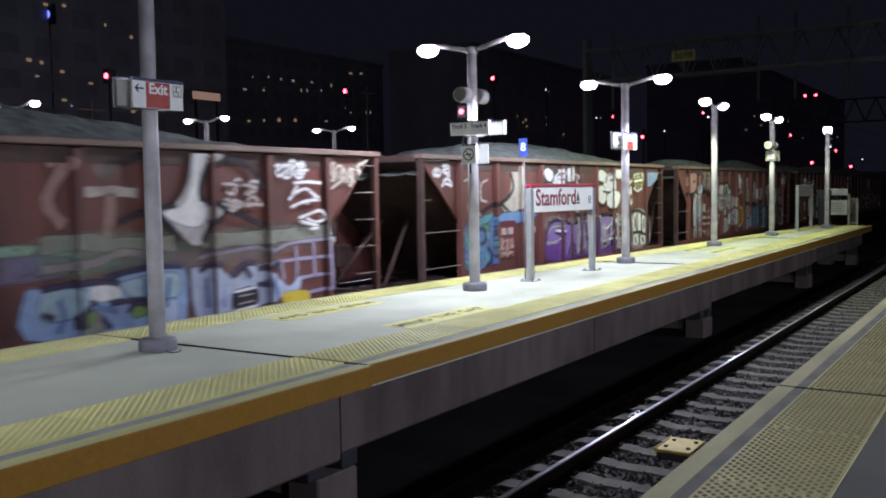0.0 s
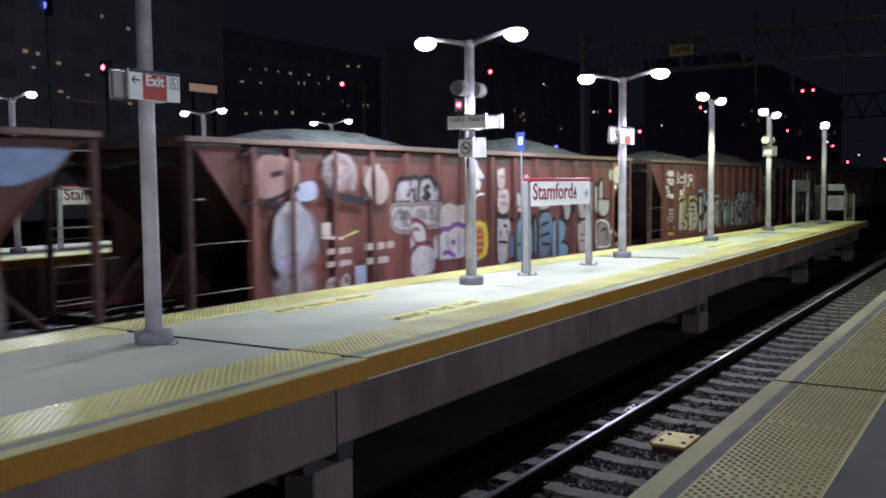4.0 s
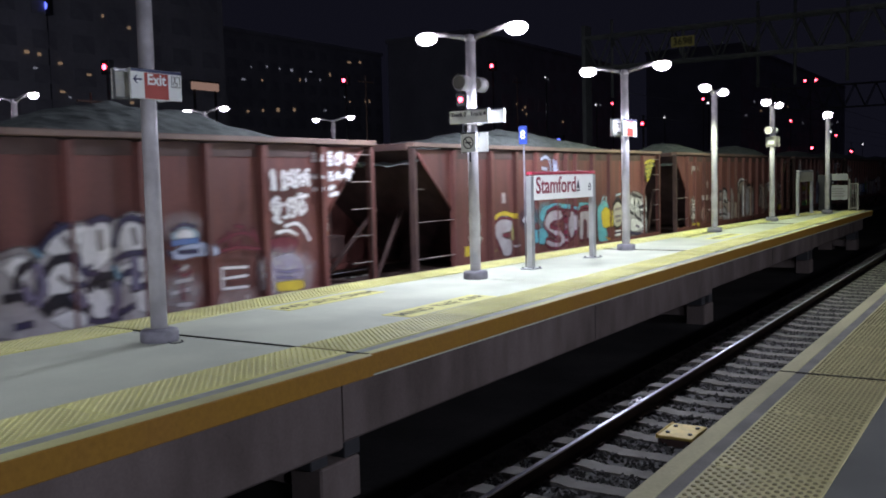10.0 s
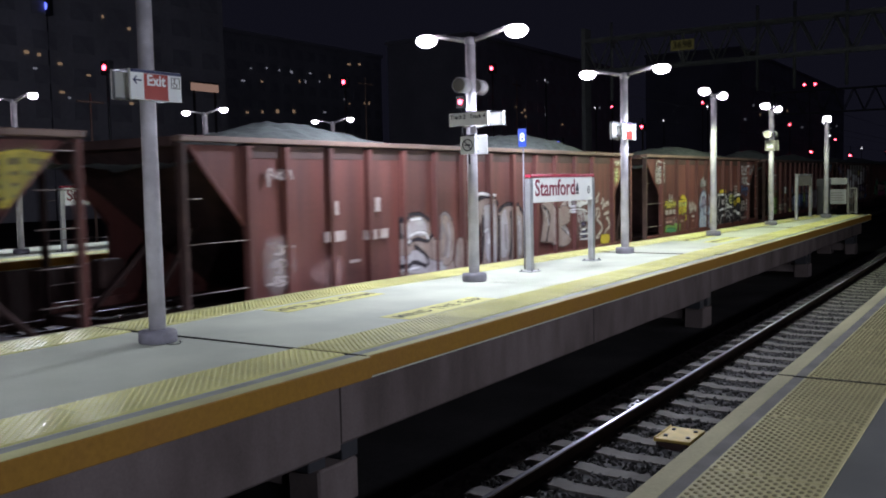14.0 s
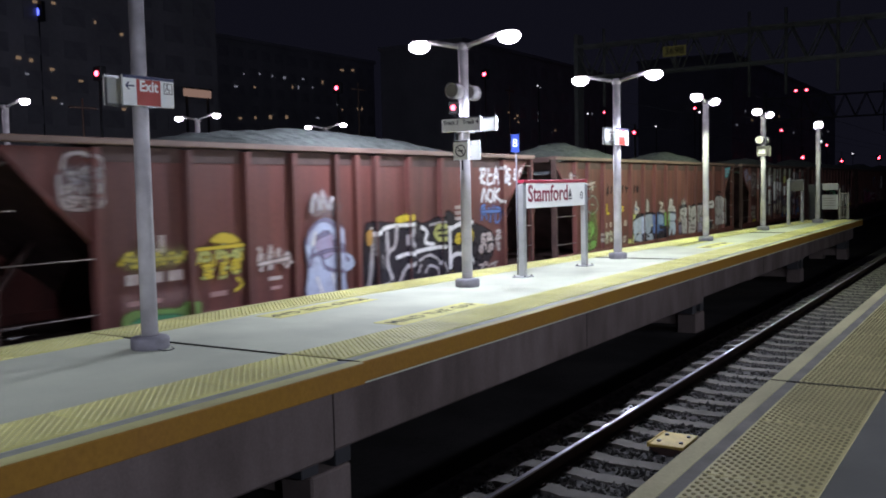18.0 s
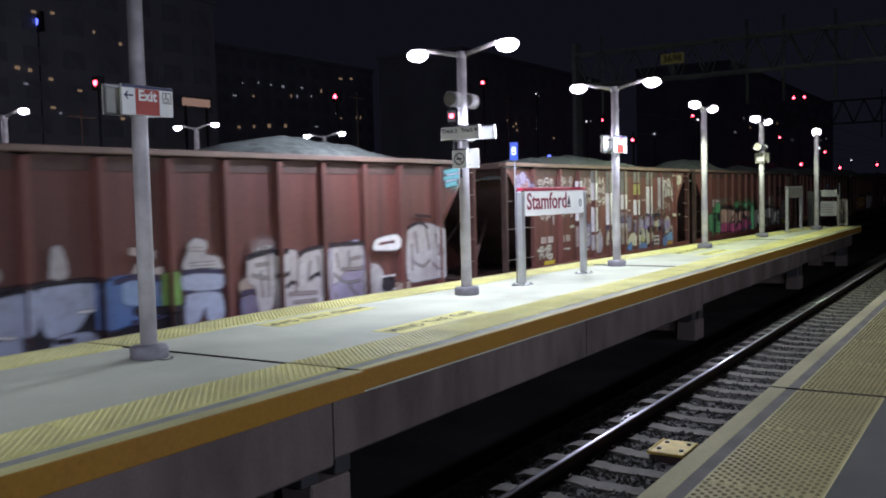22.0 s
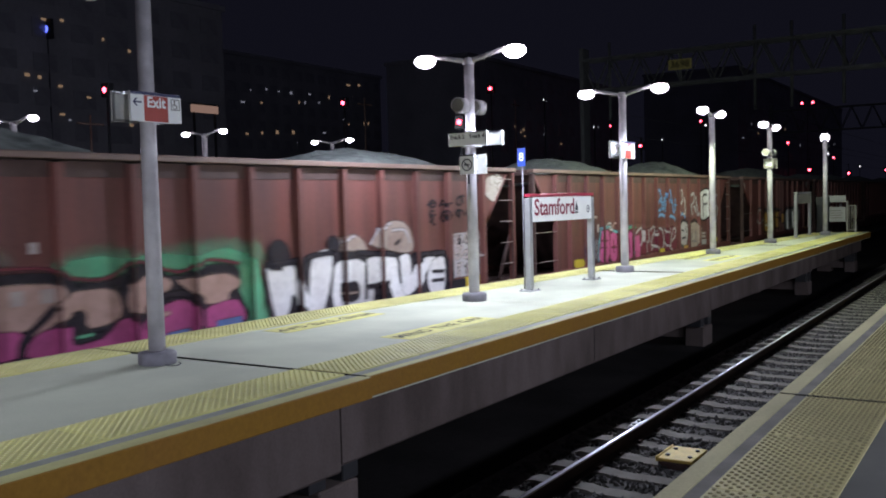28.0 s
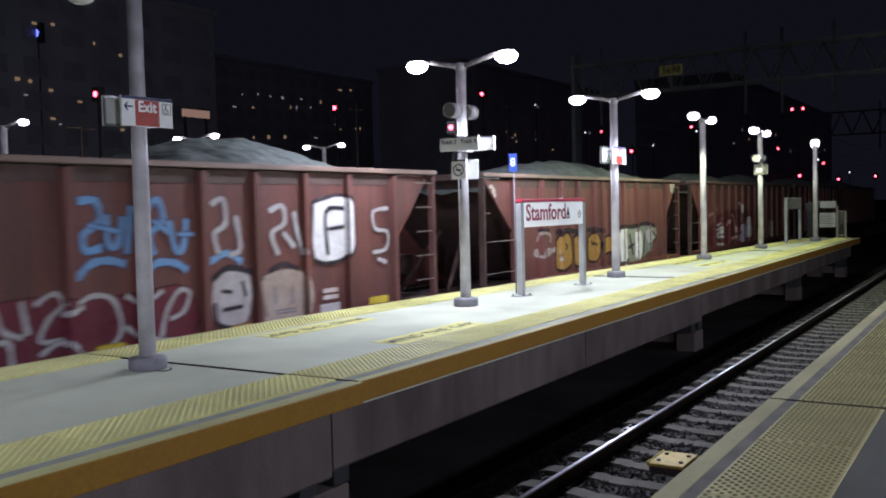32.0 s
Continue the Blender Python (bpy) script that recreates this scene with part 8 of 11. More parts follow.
def painting_5(w):
    w.stroke([(11.50, 0.81), (11.84, 0.79), (12.10, 0.82)], PALE, 0.075)
    w.stroke([(11.50, 0.71), (11.83, 0.73), (12.10, 0.76)], PALE, 0.075)
    w.stroke([(11.50, 0.66), (11.83, 0.68), (12.10, 0.70)], PALE, 0.075)
    w.stroke([(11.49, 0.60), (11.83, 0.62), (12.09, 0.64)], PALE, 0.075)
    w.stroke([(11.49, 0.55), (11.82, 0.56), (12.09, 0.58)], PALE, 0.075)
    w.shape([(11.64, 0.82), (11.92, 1.02), (12.06, 0.98), (12.12, 0.65), (12.03, 0.53), (11.62, 0.54)], FADED)
    w.stroke([(11.62, 0.48), (11.82, 0.49), (12.03, 0.48)], NAVY_P, 0.08)
    w.shape([(11.61, 0.38), (11.82, 0.44), (12.03, 0.40), (12.20, 0.22), (12.16, 0.03), (11.86, 0.00), (11.60, 0.10)], PALE)
    w.stroke([(11.63, 0.68), (11.90, 0.72), (12.11, 0.72)], GREY, 0.045)
    w.stroke([(11.62, 0.58), (11.90, 0.61), (12.11, 0.61)], GREY, 0.045)
    w.stroke([(11.75, 0.37), (12.02, 0.29)], GREY, 0.045)
    w.stroke([(11.70, 0.25), (12.16, 0.15)], GREY, 0.045)
    w.stroke([(11.67, 0.14), (12.08, 0.06)], GREY, 0.045)
    w.shape([(12.20, 1.04), (12.35, 1.08), (12.54, 1.03), (12.56, 0.94), (12.42, 0.88), (12.23, 0.90)], WHITE)
    w.stroke([(12.31, 1.00), (12.44, 1.01), (12.42, 0.94), (12.33, 0.94)], GREY, 0.05)
    w.stroke([(12.18, 0.80), (12.53, 0.82)], WHITE, 0.035)
    w.stroke([(12.19, 0.76), (12.47, 0.75)], WHITE, 0.035)
    w.shape([(12.64, 1.08), (12.86, 1.15), (13.06, 1.09), (13.33, 1.03), (13.31, 0.94), (13.05, 0.92), (12.84, 0.86), (12.69, 0.93)], WHITE)
    w.stroke([(12.73, 1.01), (12.93, 1.05), (13.18, 1.00)], ROSE, 0.04)
    w.shape([(12.72, 0.74), (12.92, 0.77), (13.13, 0.77), (13.16, 0.63), (13.39, 0.65), (13.37, 0.51), (13.07, 0.50), (12.78, 0.49), (12.69, 0.60)], PALE)
    w.stroke([(12.68, 0.81), (13.04, 0.79), (13.25, 0.73)], WHITE, 0.04)
    w.stroke([(12.79, 0.66), (12.87, 0.52)], MAROON, 0.05)
    w.stroke([(13.00, 0.71), (13.03, 0.52)], MAROON, 0.05)
    w.stroke([(12.82, 0.42), (12.89, 0.24), (12.84, 0.10)], FADED, 0.1)
    w.stroke([(13.06, 0.29), (13.19, 0.34), (13.32, 0.30)], FADED, 0.1)
    w.haze((12.74, 0.11, 13.37, 0.46), PALE)
    w.shape([(12.86, 0.43), (13.03, 0.47), (13.15, 0.42), (13.02, 0.38)], NAVY_P)
    w.shape([(12.95, 0.24), (13.17, 0.28), (13.19, 0.10), (12.97, 0.07)], NAVY_P)
    w.stroke([(12.81, 0.18), (13.31, 0.17)], WHITE, 0.035)
    w.stroke([(12.84, 0.05), (13.28, 0.04)], WHITE, 0.035)
    w.stroke([(12.94, 0.29), (13.14, 0.29)], WHITE, 0.035)
    w.stroke([(13.71, 0.99), (13.90, 1.05), (14.03, 1.19)], FADED, 0.085)
    w.stroke([(13.68, 0.92), (13.94, 1.00)], FADED, 0.085)
    w.stroke([(13.74, 0.73), (13.98, 0.79), (14.06, 0.63), (13.87, 0.51), (14.10, 0.40), (14.21, 0.24), (13.99, 0.11), (13.75, 0.03)], FADED, 0.085)
    w.stroke([(13.66, 0.04), (13.99, 0.04)], FADED, 0.085)
    w.stroke([(14.17, 0.89), (14.28, 1.03), (14.34, 0.88), (14.24, 0.77)], FADED, 0.085)
    w.stroke([(14.42, 0.83), (14.58, 0.94), (14.65, 0.86)], FADED, 0.085)
    w.stroke([(14.36, 0.62), (14.64, 0.66)], FADED, 0.085)
    w.stroke([(14.51, 0.52), (14.66, 0.43), (14.68, 0.27), (14.44, 0.17), (14.38, 0.06)], FADED, 0.085)
    w.stroke([(13.75, 0.58), (13.88, 0.68)], FADED, 0.085)
    w.shape([(14.16, 0.07), (14.65, 0.05), (14.64, -0.12), (14.15, -0.12)], YELLOW)
    w.tag("~~", (14.89, 1.39, 15.37, 1.83), CREAM, 0.045, 2)
    w.tag("~~~", (15.11, 1.90, 15.67, 2.03), CREAM, 0.04, 1)
    w.haze((14.93, 1.43, 15.37, 1.83), LIME)
    w.shape([(5.04, 0.51), (5.03, 0.84), (5.25, 0.97), (5.65, 0.97), (5.95, 0.84), (5.99, 0.60), (6.30, 0.34), (6.70, 0.09), (6.69, -0.18), (5.13, -0.10), (5.03, 0.14)], STONE)
    w.shape([(5.13, 0.55), (5.17, 0.83), (5.54, 0.90), (5.84, 0.78), (5.83, 0.59), (5.46, 0.61)], PALE)
    w.shape([(5.07, 0.22), (5.52, 0.31), (5.97, 0.10), (6.45, -0.03), (6.36, -0.13), (5.14, -0.05)], PALE)
    w.stroke([(5.06, 0.55), (5.03, 0.82), (5.25, 0.95), (5.65, 0.97), (5.95, 0.84)], BLACK, 0.07)
    w.stroke([(5.16, 0.44), (5.53, 0.52), (5.88, 0.46), (6.04, 0.57)], BLACK, 0.07)
    w.stroke([(5.45, 0.40), (5.82, 0.20), (5.89, 0.02)], BLACK, 0.07)
    w.stroke([(5.00, 0.04), (5.44, 0.10), (5.81, 0.00)], BLACK, 0.07)
    w.stroke([(5.13, 0.48), (5.46, 0.63), (5.79, 0.62), (5.91, 0.50)], WHITE, 0.05)
    w.stroke([(5.25, 0.87), (5.69, 0.89)], WHITE, 0.05)
    w.stroke([(5.14, 0.00), (5.58, -0.01)], WHITE, 0.05)
    w.shape([(6.19, 0.48), (6.24, 0.78), (6.49, 0.95), (6.73, 0.80), (6.80, 0.44), (6.70, 0.04), (6.45, -0.03), (6.25, 0.17)], STONE)
    w.stroke([(6.19, 0.48), (6.27, 0.82), (6.50, 0.96), (6.73, 0.82)], GREY, 0.06)
    w.stroke([(6.40, 0.73), (6.55, 0.46), (6.46, 0.15)], GREY, 0.06)
    w.stroke([(6.60, 0.76), (6.65, 0.45), (6.57, 0.10)], PALE, 0.06)
    w.shape([(6.84, -0.01), (6.97, 0.43), (7.32, 0.27), (7.48, -0.18), (6.95, -0.19)], STONE)
    w.shape([(7.39, 0.86), (7.53, 1.18), (7.90, 1.27), (8.38, 1.16), (8.52, 0.91), (8.49, -0.06), (7.91, -0.11), (7.90, 0.75), (7.59, 0.39), (7.41, 0.22)], STONE)
    w.shape([(7.99, 1.03), (8.33, 0.97), (8.38, 0.00), (8.06, -0.02)], PALE)
    w.stroke([(7.43, 0.77), (7.53, 1.04), (7.81, 1.20), (8.28, 1.23), (8.57, 1.06)], BLACK, 0.08)
    w.stroke([(7.94, 0.84), (7.93, 0.37), (7.87, -0.06)], BLACK, 0.08)
    w.stroke([(7.65, 0.85), (7.78, 0.47)], BLACK, 0.08)
    w.stroke([(7.36, 0.87), (7.48, 1.16), (7.85, 1.30), (8.42, 1.23)], WHITE, 0.06)
    w.stroke([(8.01, 0.51), (8.16, 0.55), (8.19, 0.26)], WHITE, 0.06)
    w.shape([(8.61, 0.96), (8.87, 1.02), (9.39, 0.98), (9.71, 0.77), (9.70, -0.10), (8.61, -0.12)], STONE)
    w.shape([(8.72, 0.81), (8.93, 0.90), (8.98, 0.05), (8.69, -0.02)], PALE)
    w.shape([(9.30, 0.78), (9.55, 0.72), (9.57, -0.02), (9.32, -0.04)], PALE)
    w.stroke([(8.60, 0.91), (8.93, 1.05), (9.43, 1.00), (9.75, 0.79)], BLACK, 0.085)
    w.stroke([(9.13, 0.89), (9.16, 0.29), (9.06, -0.10)], BLACK, 0.085)
    w.stroke([(9.73, 0.77), (9.73, -0.11)], BLACK, 0.085)
    w.stroke([(8.60, 0.81), (8.57, -0.11)], BLACK, 0.085)
    w.stroke([(8.86, 0.61), (8.90, 0.11)], GREY, 0.05)
    w.stroke([(9.48, 0.57), (9.51, 0.12)], GREY, 0.05)
    w.shape([(10.53, 0.15), (10.74, 0.72), (10.62, 0.99), (11.11, 1.03), (11.35, 0.86), (11.99, 0.90), (12.11, 0.55), (11.59, 0.41), (12.18, 0.10), (11.71, -0.04), (11.08, 0.11)], STONE)
    w.stroke([(10.69, 0.94), (11.02, 0.71), (10.84, 0.13)], BLACK, 0.06)
    w.stroke([(10.86, 0.83), (10.97, 0.50)], PALE, 0.05)
    w.tag("~~", (1.57, 1.54, 2.13, 1.80), FADED, 0.045, 1)
    w.haze((1.52, -0.00, 2.06, 0.74), FADED)
    w.tag("~", (1.56, 0.02, 2.08, 0.68), FADED, 0.04, 3)
    w.rect((3.07, 1.06, 3.24, 1.28), FADED)
    w.rect((4.25, 1.07, 4.40, 1.31), FADED)
    w.bars((2.87, 0.59, 3.46, 0.85), FADED, 1)
    w.bars((4.00, 0.57, 4.65, 0.82), FADED, 1)
    w.rect((3.52, 0.25, 3.81, 0.30), FADED)
    w.shape([(1.87, -0.12), (2.39, -0.12), (2.39, -0.21), (1.91, -0.21)], YELLOW)
    w.haze((2.58, -0.02, 3.32, 0.33), ROSE)


def painting_6(w):
    w.cloud((8.24, -0.30, 11.29, 0.88), BLACKP)
    w.rect((9.67, -0.12, 9.96, 0.15), YELLOW)
    w.cloud((9.54, -0.14, 10.53, 0.88), BLACKP)
    w.tag("~~", (9.66, 0.38, 10.44, 0.69), YELLOW, 0.08, 1)
    w.stroke([(9.58, 0.72), (9.99, 0.82), (10.46, 0.84)], WHITE, 0.09)
    w.stroke([(9.59, -0.01), (9.70, 0.20), (10.09, 0.20), (10.42, -0.01)], WHITE, 0.09)
    w.rect((9.54, -0.05, 9.64, 0.80), WHITE)
    w.bars((9.74, 0.88, 10.26, 1.21), FADED, 3)
    w.stroke([(10.81, 1.90), (11.03, 1.92), (10.98, 1.78), (10.82, 1.74), (11.03, 1.61)], WHITE, 0.06)
    w.stroke([(10.90, 1.92), (10.87, 1.62)], WHITE, 0.06)
    w.stroke([(11.19, 1.93), (11.13, 1.61), (11.32, 1.63)], WHITE, 0.06)
    w.stroke([(11.16, 1.78), (11.31, 1.80)], WHITE, 0.06)
    w.stroke([(11.39, 1.61), (11.50, 1.95), (11.61, 1.61)], WHITE, 0.06)
    w.stroke([(11.42, 1.74), (11.59, 1.76)], WHITE, 0.06)
    w.stroke([(11.69, 1.93), (11.81, 1.97), (11.75, 1.63)], WHITE, 0.06)
    w.stroke([(10.85, 1.24), (10.96, 1.51), (11.06, 1.25)], WHITE, 0.06)
    w.stroke([(11.17, 1.49), (11.12, 1.32), (11.27, 1.23), (11.34, 1.43), (11.17, 1.49)], WHITE, 0.06)
    w.stroke([(11.43, 1.52), (11.41, 1.23)], WHITE, 0.06)
    w.stroke([(11.65, 1.51), (11.45, 1.37), (11.74, 1.21)], WHITE, 0.06)
    w.stroke([(10.83, 0.85), (10.94, 1.13), (11.05, 0.87)], BLUE_P, 0.06)
    w.stroke([(10.99, 1.17), (10.86, 1.14), (10.84, 1.02), (11.02, 0.96)], BLUE_P, 0.06)
    w.stroke([(11.15, 1.12), (11.23, 0.97), (11.35, 1.15)], BLUE_P, 0.06)
    w.stroke([(11.23, 0.97), (11.19, 0.80)], BLUE_P, 0.06)
    w.stroke([(11.45, 1.11), (11.42, 0.81), (11.62, 0.83), (11.65, 1.06), (11.45, 1.11)], BLUE_P, 0.06)
    w.stroke([(10.86, 1.03), (11.67, 1.02)], BLUE_P, 0.06)
    w.tag("~~~", (10.67, 0.15, 11.72, 0.61), FADED, 0.07, 2)
    w.tag("~~", (10.65, -0.17, 11.59, 0.01), FADED, 0.05, 1)
    w.tag("~~~", (11.91, 1.58, 12.78, 2.03), WHITE, 0.05, 1)
    w.shape([(6.83, 0.92), (7.04, 0.97), (8.55, 0.87), (9.13, 0.98), (9.37, 0.78), (9.33, -0.09), (7.96, -0.15), (6.77, -0.22)], BLACKP)
    w.stroke([(7.00, 0.87), (7.01, 0.42), (6.86, -0.23)], PALE, 0.12)
    w.stroke([(6.99, 0.75), (7.38, 0.85), (7.75, 0.89), (8.34, 0.88)], WHITE, 0.075)
    w.stroke([(8.55, 0.82), (8.75, 0.72), (8.67, 0.54), (8.99, 0.47)], WHITE, 0.075)
    w.stroke([(8.36, 0.37), (8.74, 0.40), (9.28, 0.41)], WHITE, 0.075)
    w.stroke([(7.73, 0.31), (8.12, 0.36), (8.31, 0.26)], WHITE, 0.075)
    w.stroke([(7.44, 0.80), (7.46, 0.46)], PALE, 0.085)
    w.stroke([(7.75, 0.87), (7.68, 0.53), (7.48, 0.42), (7.45, 0.21), (7.59, -0.06)], PALE, 0.085)
    w.stroke([(8.21, 0.84), (8.10, 0.59), (8.28, 0.44)], PALE, 0.085)
    w.stroke([(8.31, 0.21), (7.97, 0.07), (7.77, -0.21)], PALE, 0.085)
    w.stroke([(8.45, 0.20), (8.80, 0.28), (9.16, 0.14), (9.31, -0.07)], PALE, 0.055)
    w.stroke([(8.65, -0.05), (8.79, 0.08), (9.08, 0.00), (9.11, -0.14)], PALE, 0.055)
    w.stroke([(8.83, 0.85), (9.27, 0.88)], PALE, 0.055)
    w.stroke([(7.10, -0.17), (7.48, -0.12)], PALE, 0.055)
    w.stroke([(8.40, -0.02), (8.51, 0.12)], PALE, 0.055)
    w.stroke([(7.18, 0.40), (7.24, -0.11)], PALE, 0.055)
    w.shape([(8.96, 0.66), (9.09, 0.84), (9.34, 0.80), (9.38, 0.59), (9.14, 0.53)], LIME)
    w.stroke([(9.08, 0.72), (9.26, 0.74)], BLACKP, 0.04)
    w.stroke([(9.11, 0.63), (9.29, 0.63)], BLACKP, 0.04)
    w.shape([(7.72, 1.02), (8.15, 1.06), (8.15, 0.98), (7.76, 0.95)], YELLOW)
    w.shape([(6.84, 0.80), (6.98, 0.83), (6.97, 0.62), (6.86, 0.61)], OCHRE)
    w.stroke([(1.00, 1.86), (1.06, 2.01), (1.27, 2.05), (1.47, 1.98), (1.49, 1.86)], FADED, 0.05)
    w.stroke([(0.95, 1.78), (0.98, 1.44), (1.28, 1.38), (1.50, 1.47), (1.55, 1.78)], FADED, 0.05)
    w.tag("~~", (0.96, 1.38, 1.50, 1.87), FADED, 0.045, 3)
    w.haze((1.00, 1.63, 1.48, 1.86), PALE)
    w.rect((2.14, 0.79, 2.26, 1.04), FADED)
    w.rect((2.35, 0.79, 2.47, 1.01), FADED)
    w.stroke([(2.17, 0.81), (2.46, 0.81)], FADED, 0.06)
    w.stroke([(1.75, 0.67), (1.90, 0.81), (2.01, 0.65), (2.10, 0.78), (2.24, 0.66), (2.33, 0.78), (2.42, 0.64), (2.58, 0.77), (2.67, 0.64), (2.80, 0.77)], YELLOW, 0.06)
    w.stroke([(1.79, 0.74), (2.13, 0.70), (2.77, 0.70)], YELLOW, 0.06)
    w.stroke([(1.93, 0.64), (2.30, 0.63)], YELLOW, 0.06)
    w.haze((1.76, 0.62, 2.80, 0.80), LIME)
    w.bars((1.78, 0.37, 2.78, 0.58), FADED, 1)
    w.haze((1.73, 0.10, 2.87, 0.27), ROSE)
    w.bars((1.79, 0.12, 2.40, 0.22), ROSE, 1)
    w.shape([(1.75, -0.11), (1.81, 0.04), (2.15, 0.05), (2.64, 0.01), (2.83, 0.08), (2.96, 0.04), (2.91, -0.13), (2.38, -0.15)], GREENB)
    w.shape([(1.86, -0.09), (2.09, -0.03), (2.63, -0.07), (2.76, -0.15), (2.38, -0.17)], GREEN)
    w.shape([(3.25, 0.88), (3.40, 0.96), (3.61, 0.95), (3.80, 0.85), (3.60, 0.84)], YELLOW)
    w.tag("~~~", (2.99, 0.49, 3.90, 0.82), YELLOW, 0.05, 1)
    w.tag("~~~", (3.02, 0.35, 3.87, 0.80), LIME, 0.045, 2)
    w.tag("~~~", (3.05, 0.35, 3.84, 0.62), YELLOW, 0.045, 1)
    w.stroke([(3.72, 0.33), (3.83, 0.23), (3.68, 0.15)], YELLOW, 0.05)
    w.stroke([(2.99, 0.78), (3.88, 0.79)], YELLOW, 0.05)
    w.bars((3.16, 0.09, 3.57, 0.20), ROSE, 1)
    w.tag("~~~~", (4.14, 0.34, 4.91, 0.74), FADED, 0.045, 1)
    w.stroke([(4.16, 0.48), (4.86, 0.53)], FADED, 0.05)
    w.bars((4.33, 0.21, 4.70, 0.30), FADED, 1)
    w.bars((4.37, 0.07, 4.68, 0.15), ROSE, 1)
    w.stroke([(5.38, 1.21), (5.48, 1.48), (5.61, 1.26), (5.66, 1.53), (5.78, 1.26), (5.92, 1.43)], PALE, 0.08)
    w.haze((5.41, 1.16, 5.93, 1.43), PALE)
    w.shape([(5.24, 0.70), (5.37, 0.94), (5.64, 1.08), (5.92, 1.02), (6.12, 0.75), (6.14, 0.44), (6.33, 0.34), (6.14, 0.23), (6.16, -0.17), (5.27, -0.15), (5.29, 0.30)], SKYPALE)
    w.shape([(5.45, 0.69), (5.63, 0.88), (5.87, 0.81), (5.93, 0.56), (5.61, 0.47)], LILAC)
    w.shape([(6.11, 0.54), (6.37, 0.42), (6.42, 0.29), (6.17, 0.23)], SKYPALE)
    w.stroke([(5.24, 0.72), (5.32, 0.91), (5.64, 1.08), (5.99, 0.96)], SLATE, 0.055)
    w.stroke([(5.30, 0.50), (5.61, 0.56), (6.00, 0.57), (6.29, 0.38)], SLATE, 0.055)
    w.stroke([(5.61, 0.56), (5.67, 0.32), (6.04, 0.22)], SLATE, 0.055)
    w.stroke([(5.45, 0.79), (5.80, 0.87)], SLATE, 0.055)
    w.stroke([(5.89, 0.74), (6.08, 0.60)], SLATE, 0.055)
    w.stroke([(5.38, 0.64), (5.30, 0.35)], SLATE, 0.055)
    w.stroke([(5.46, 0.18), (5.59, -0.08)], WHITE, 0.05)
    w.stroke([(5.86, 0.20), (5.94, -0.11)], WHITE, 0.05)
    w.stroke([(5.46, 0.89), (5.38, 0.69)], WHITE, 0.05)


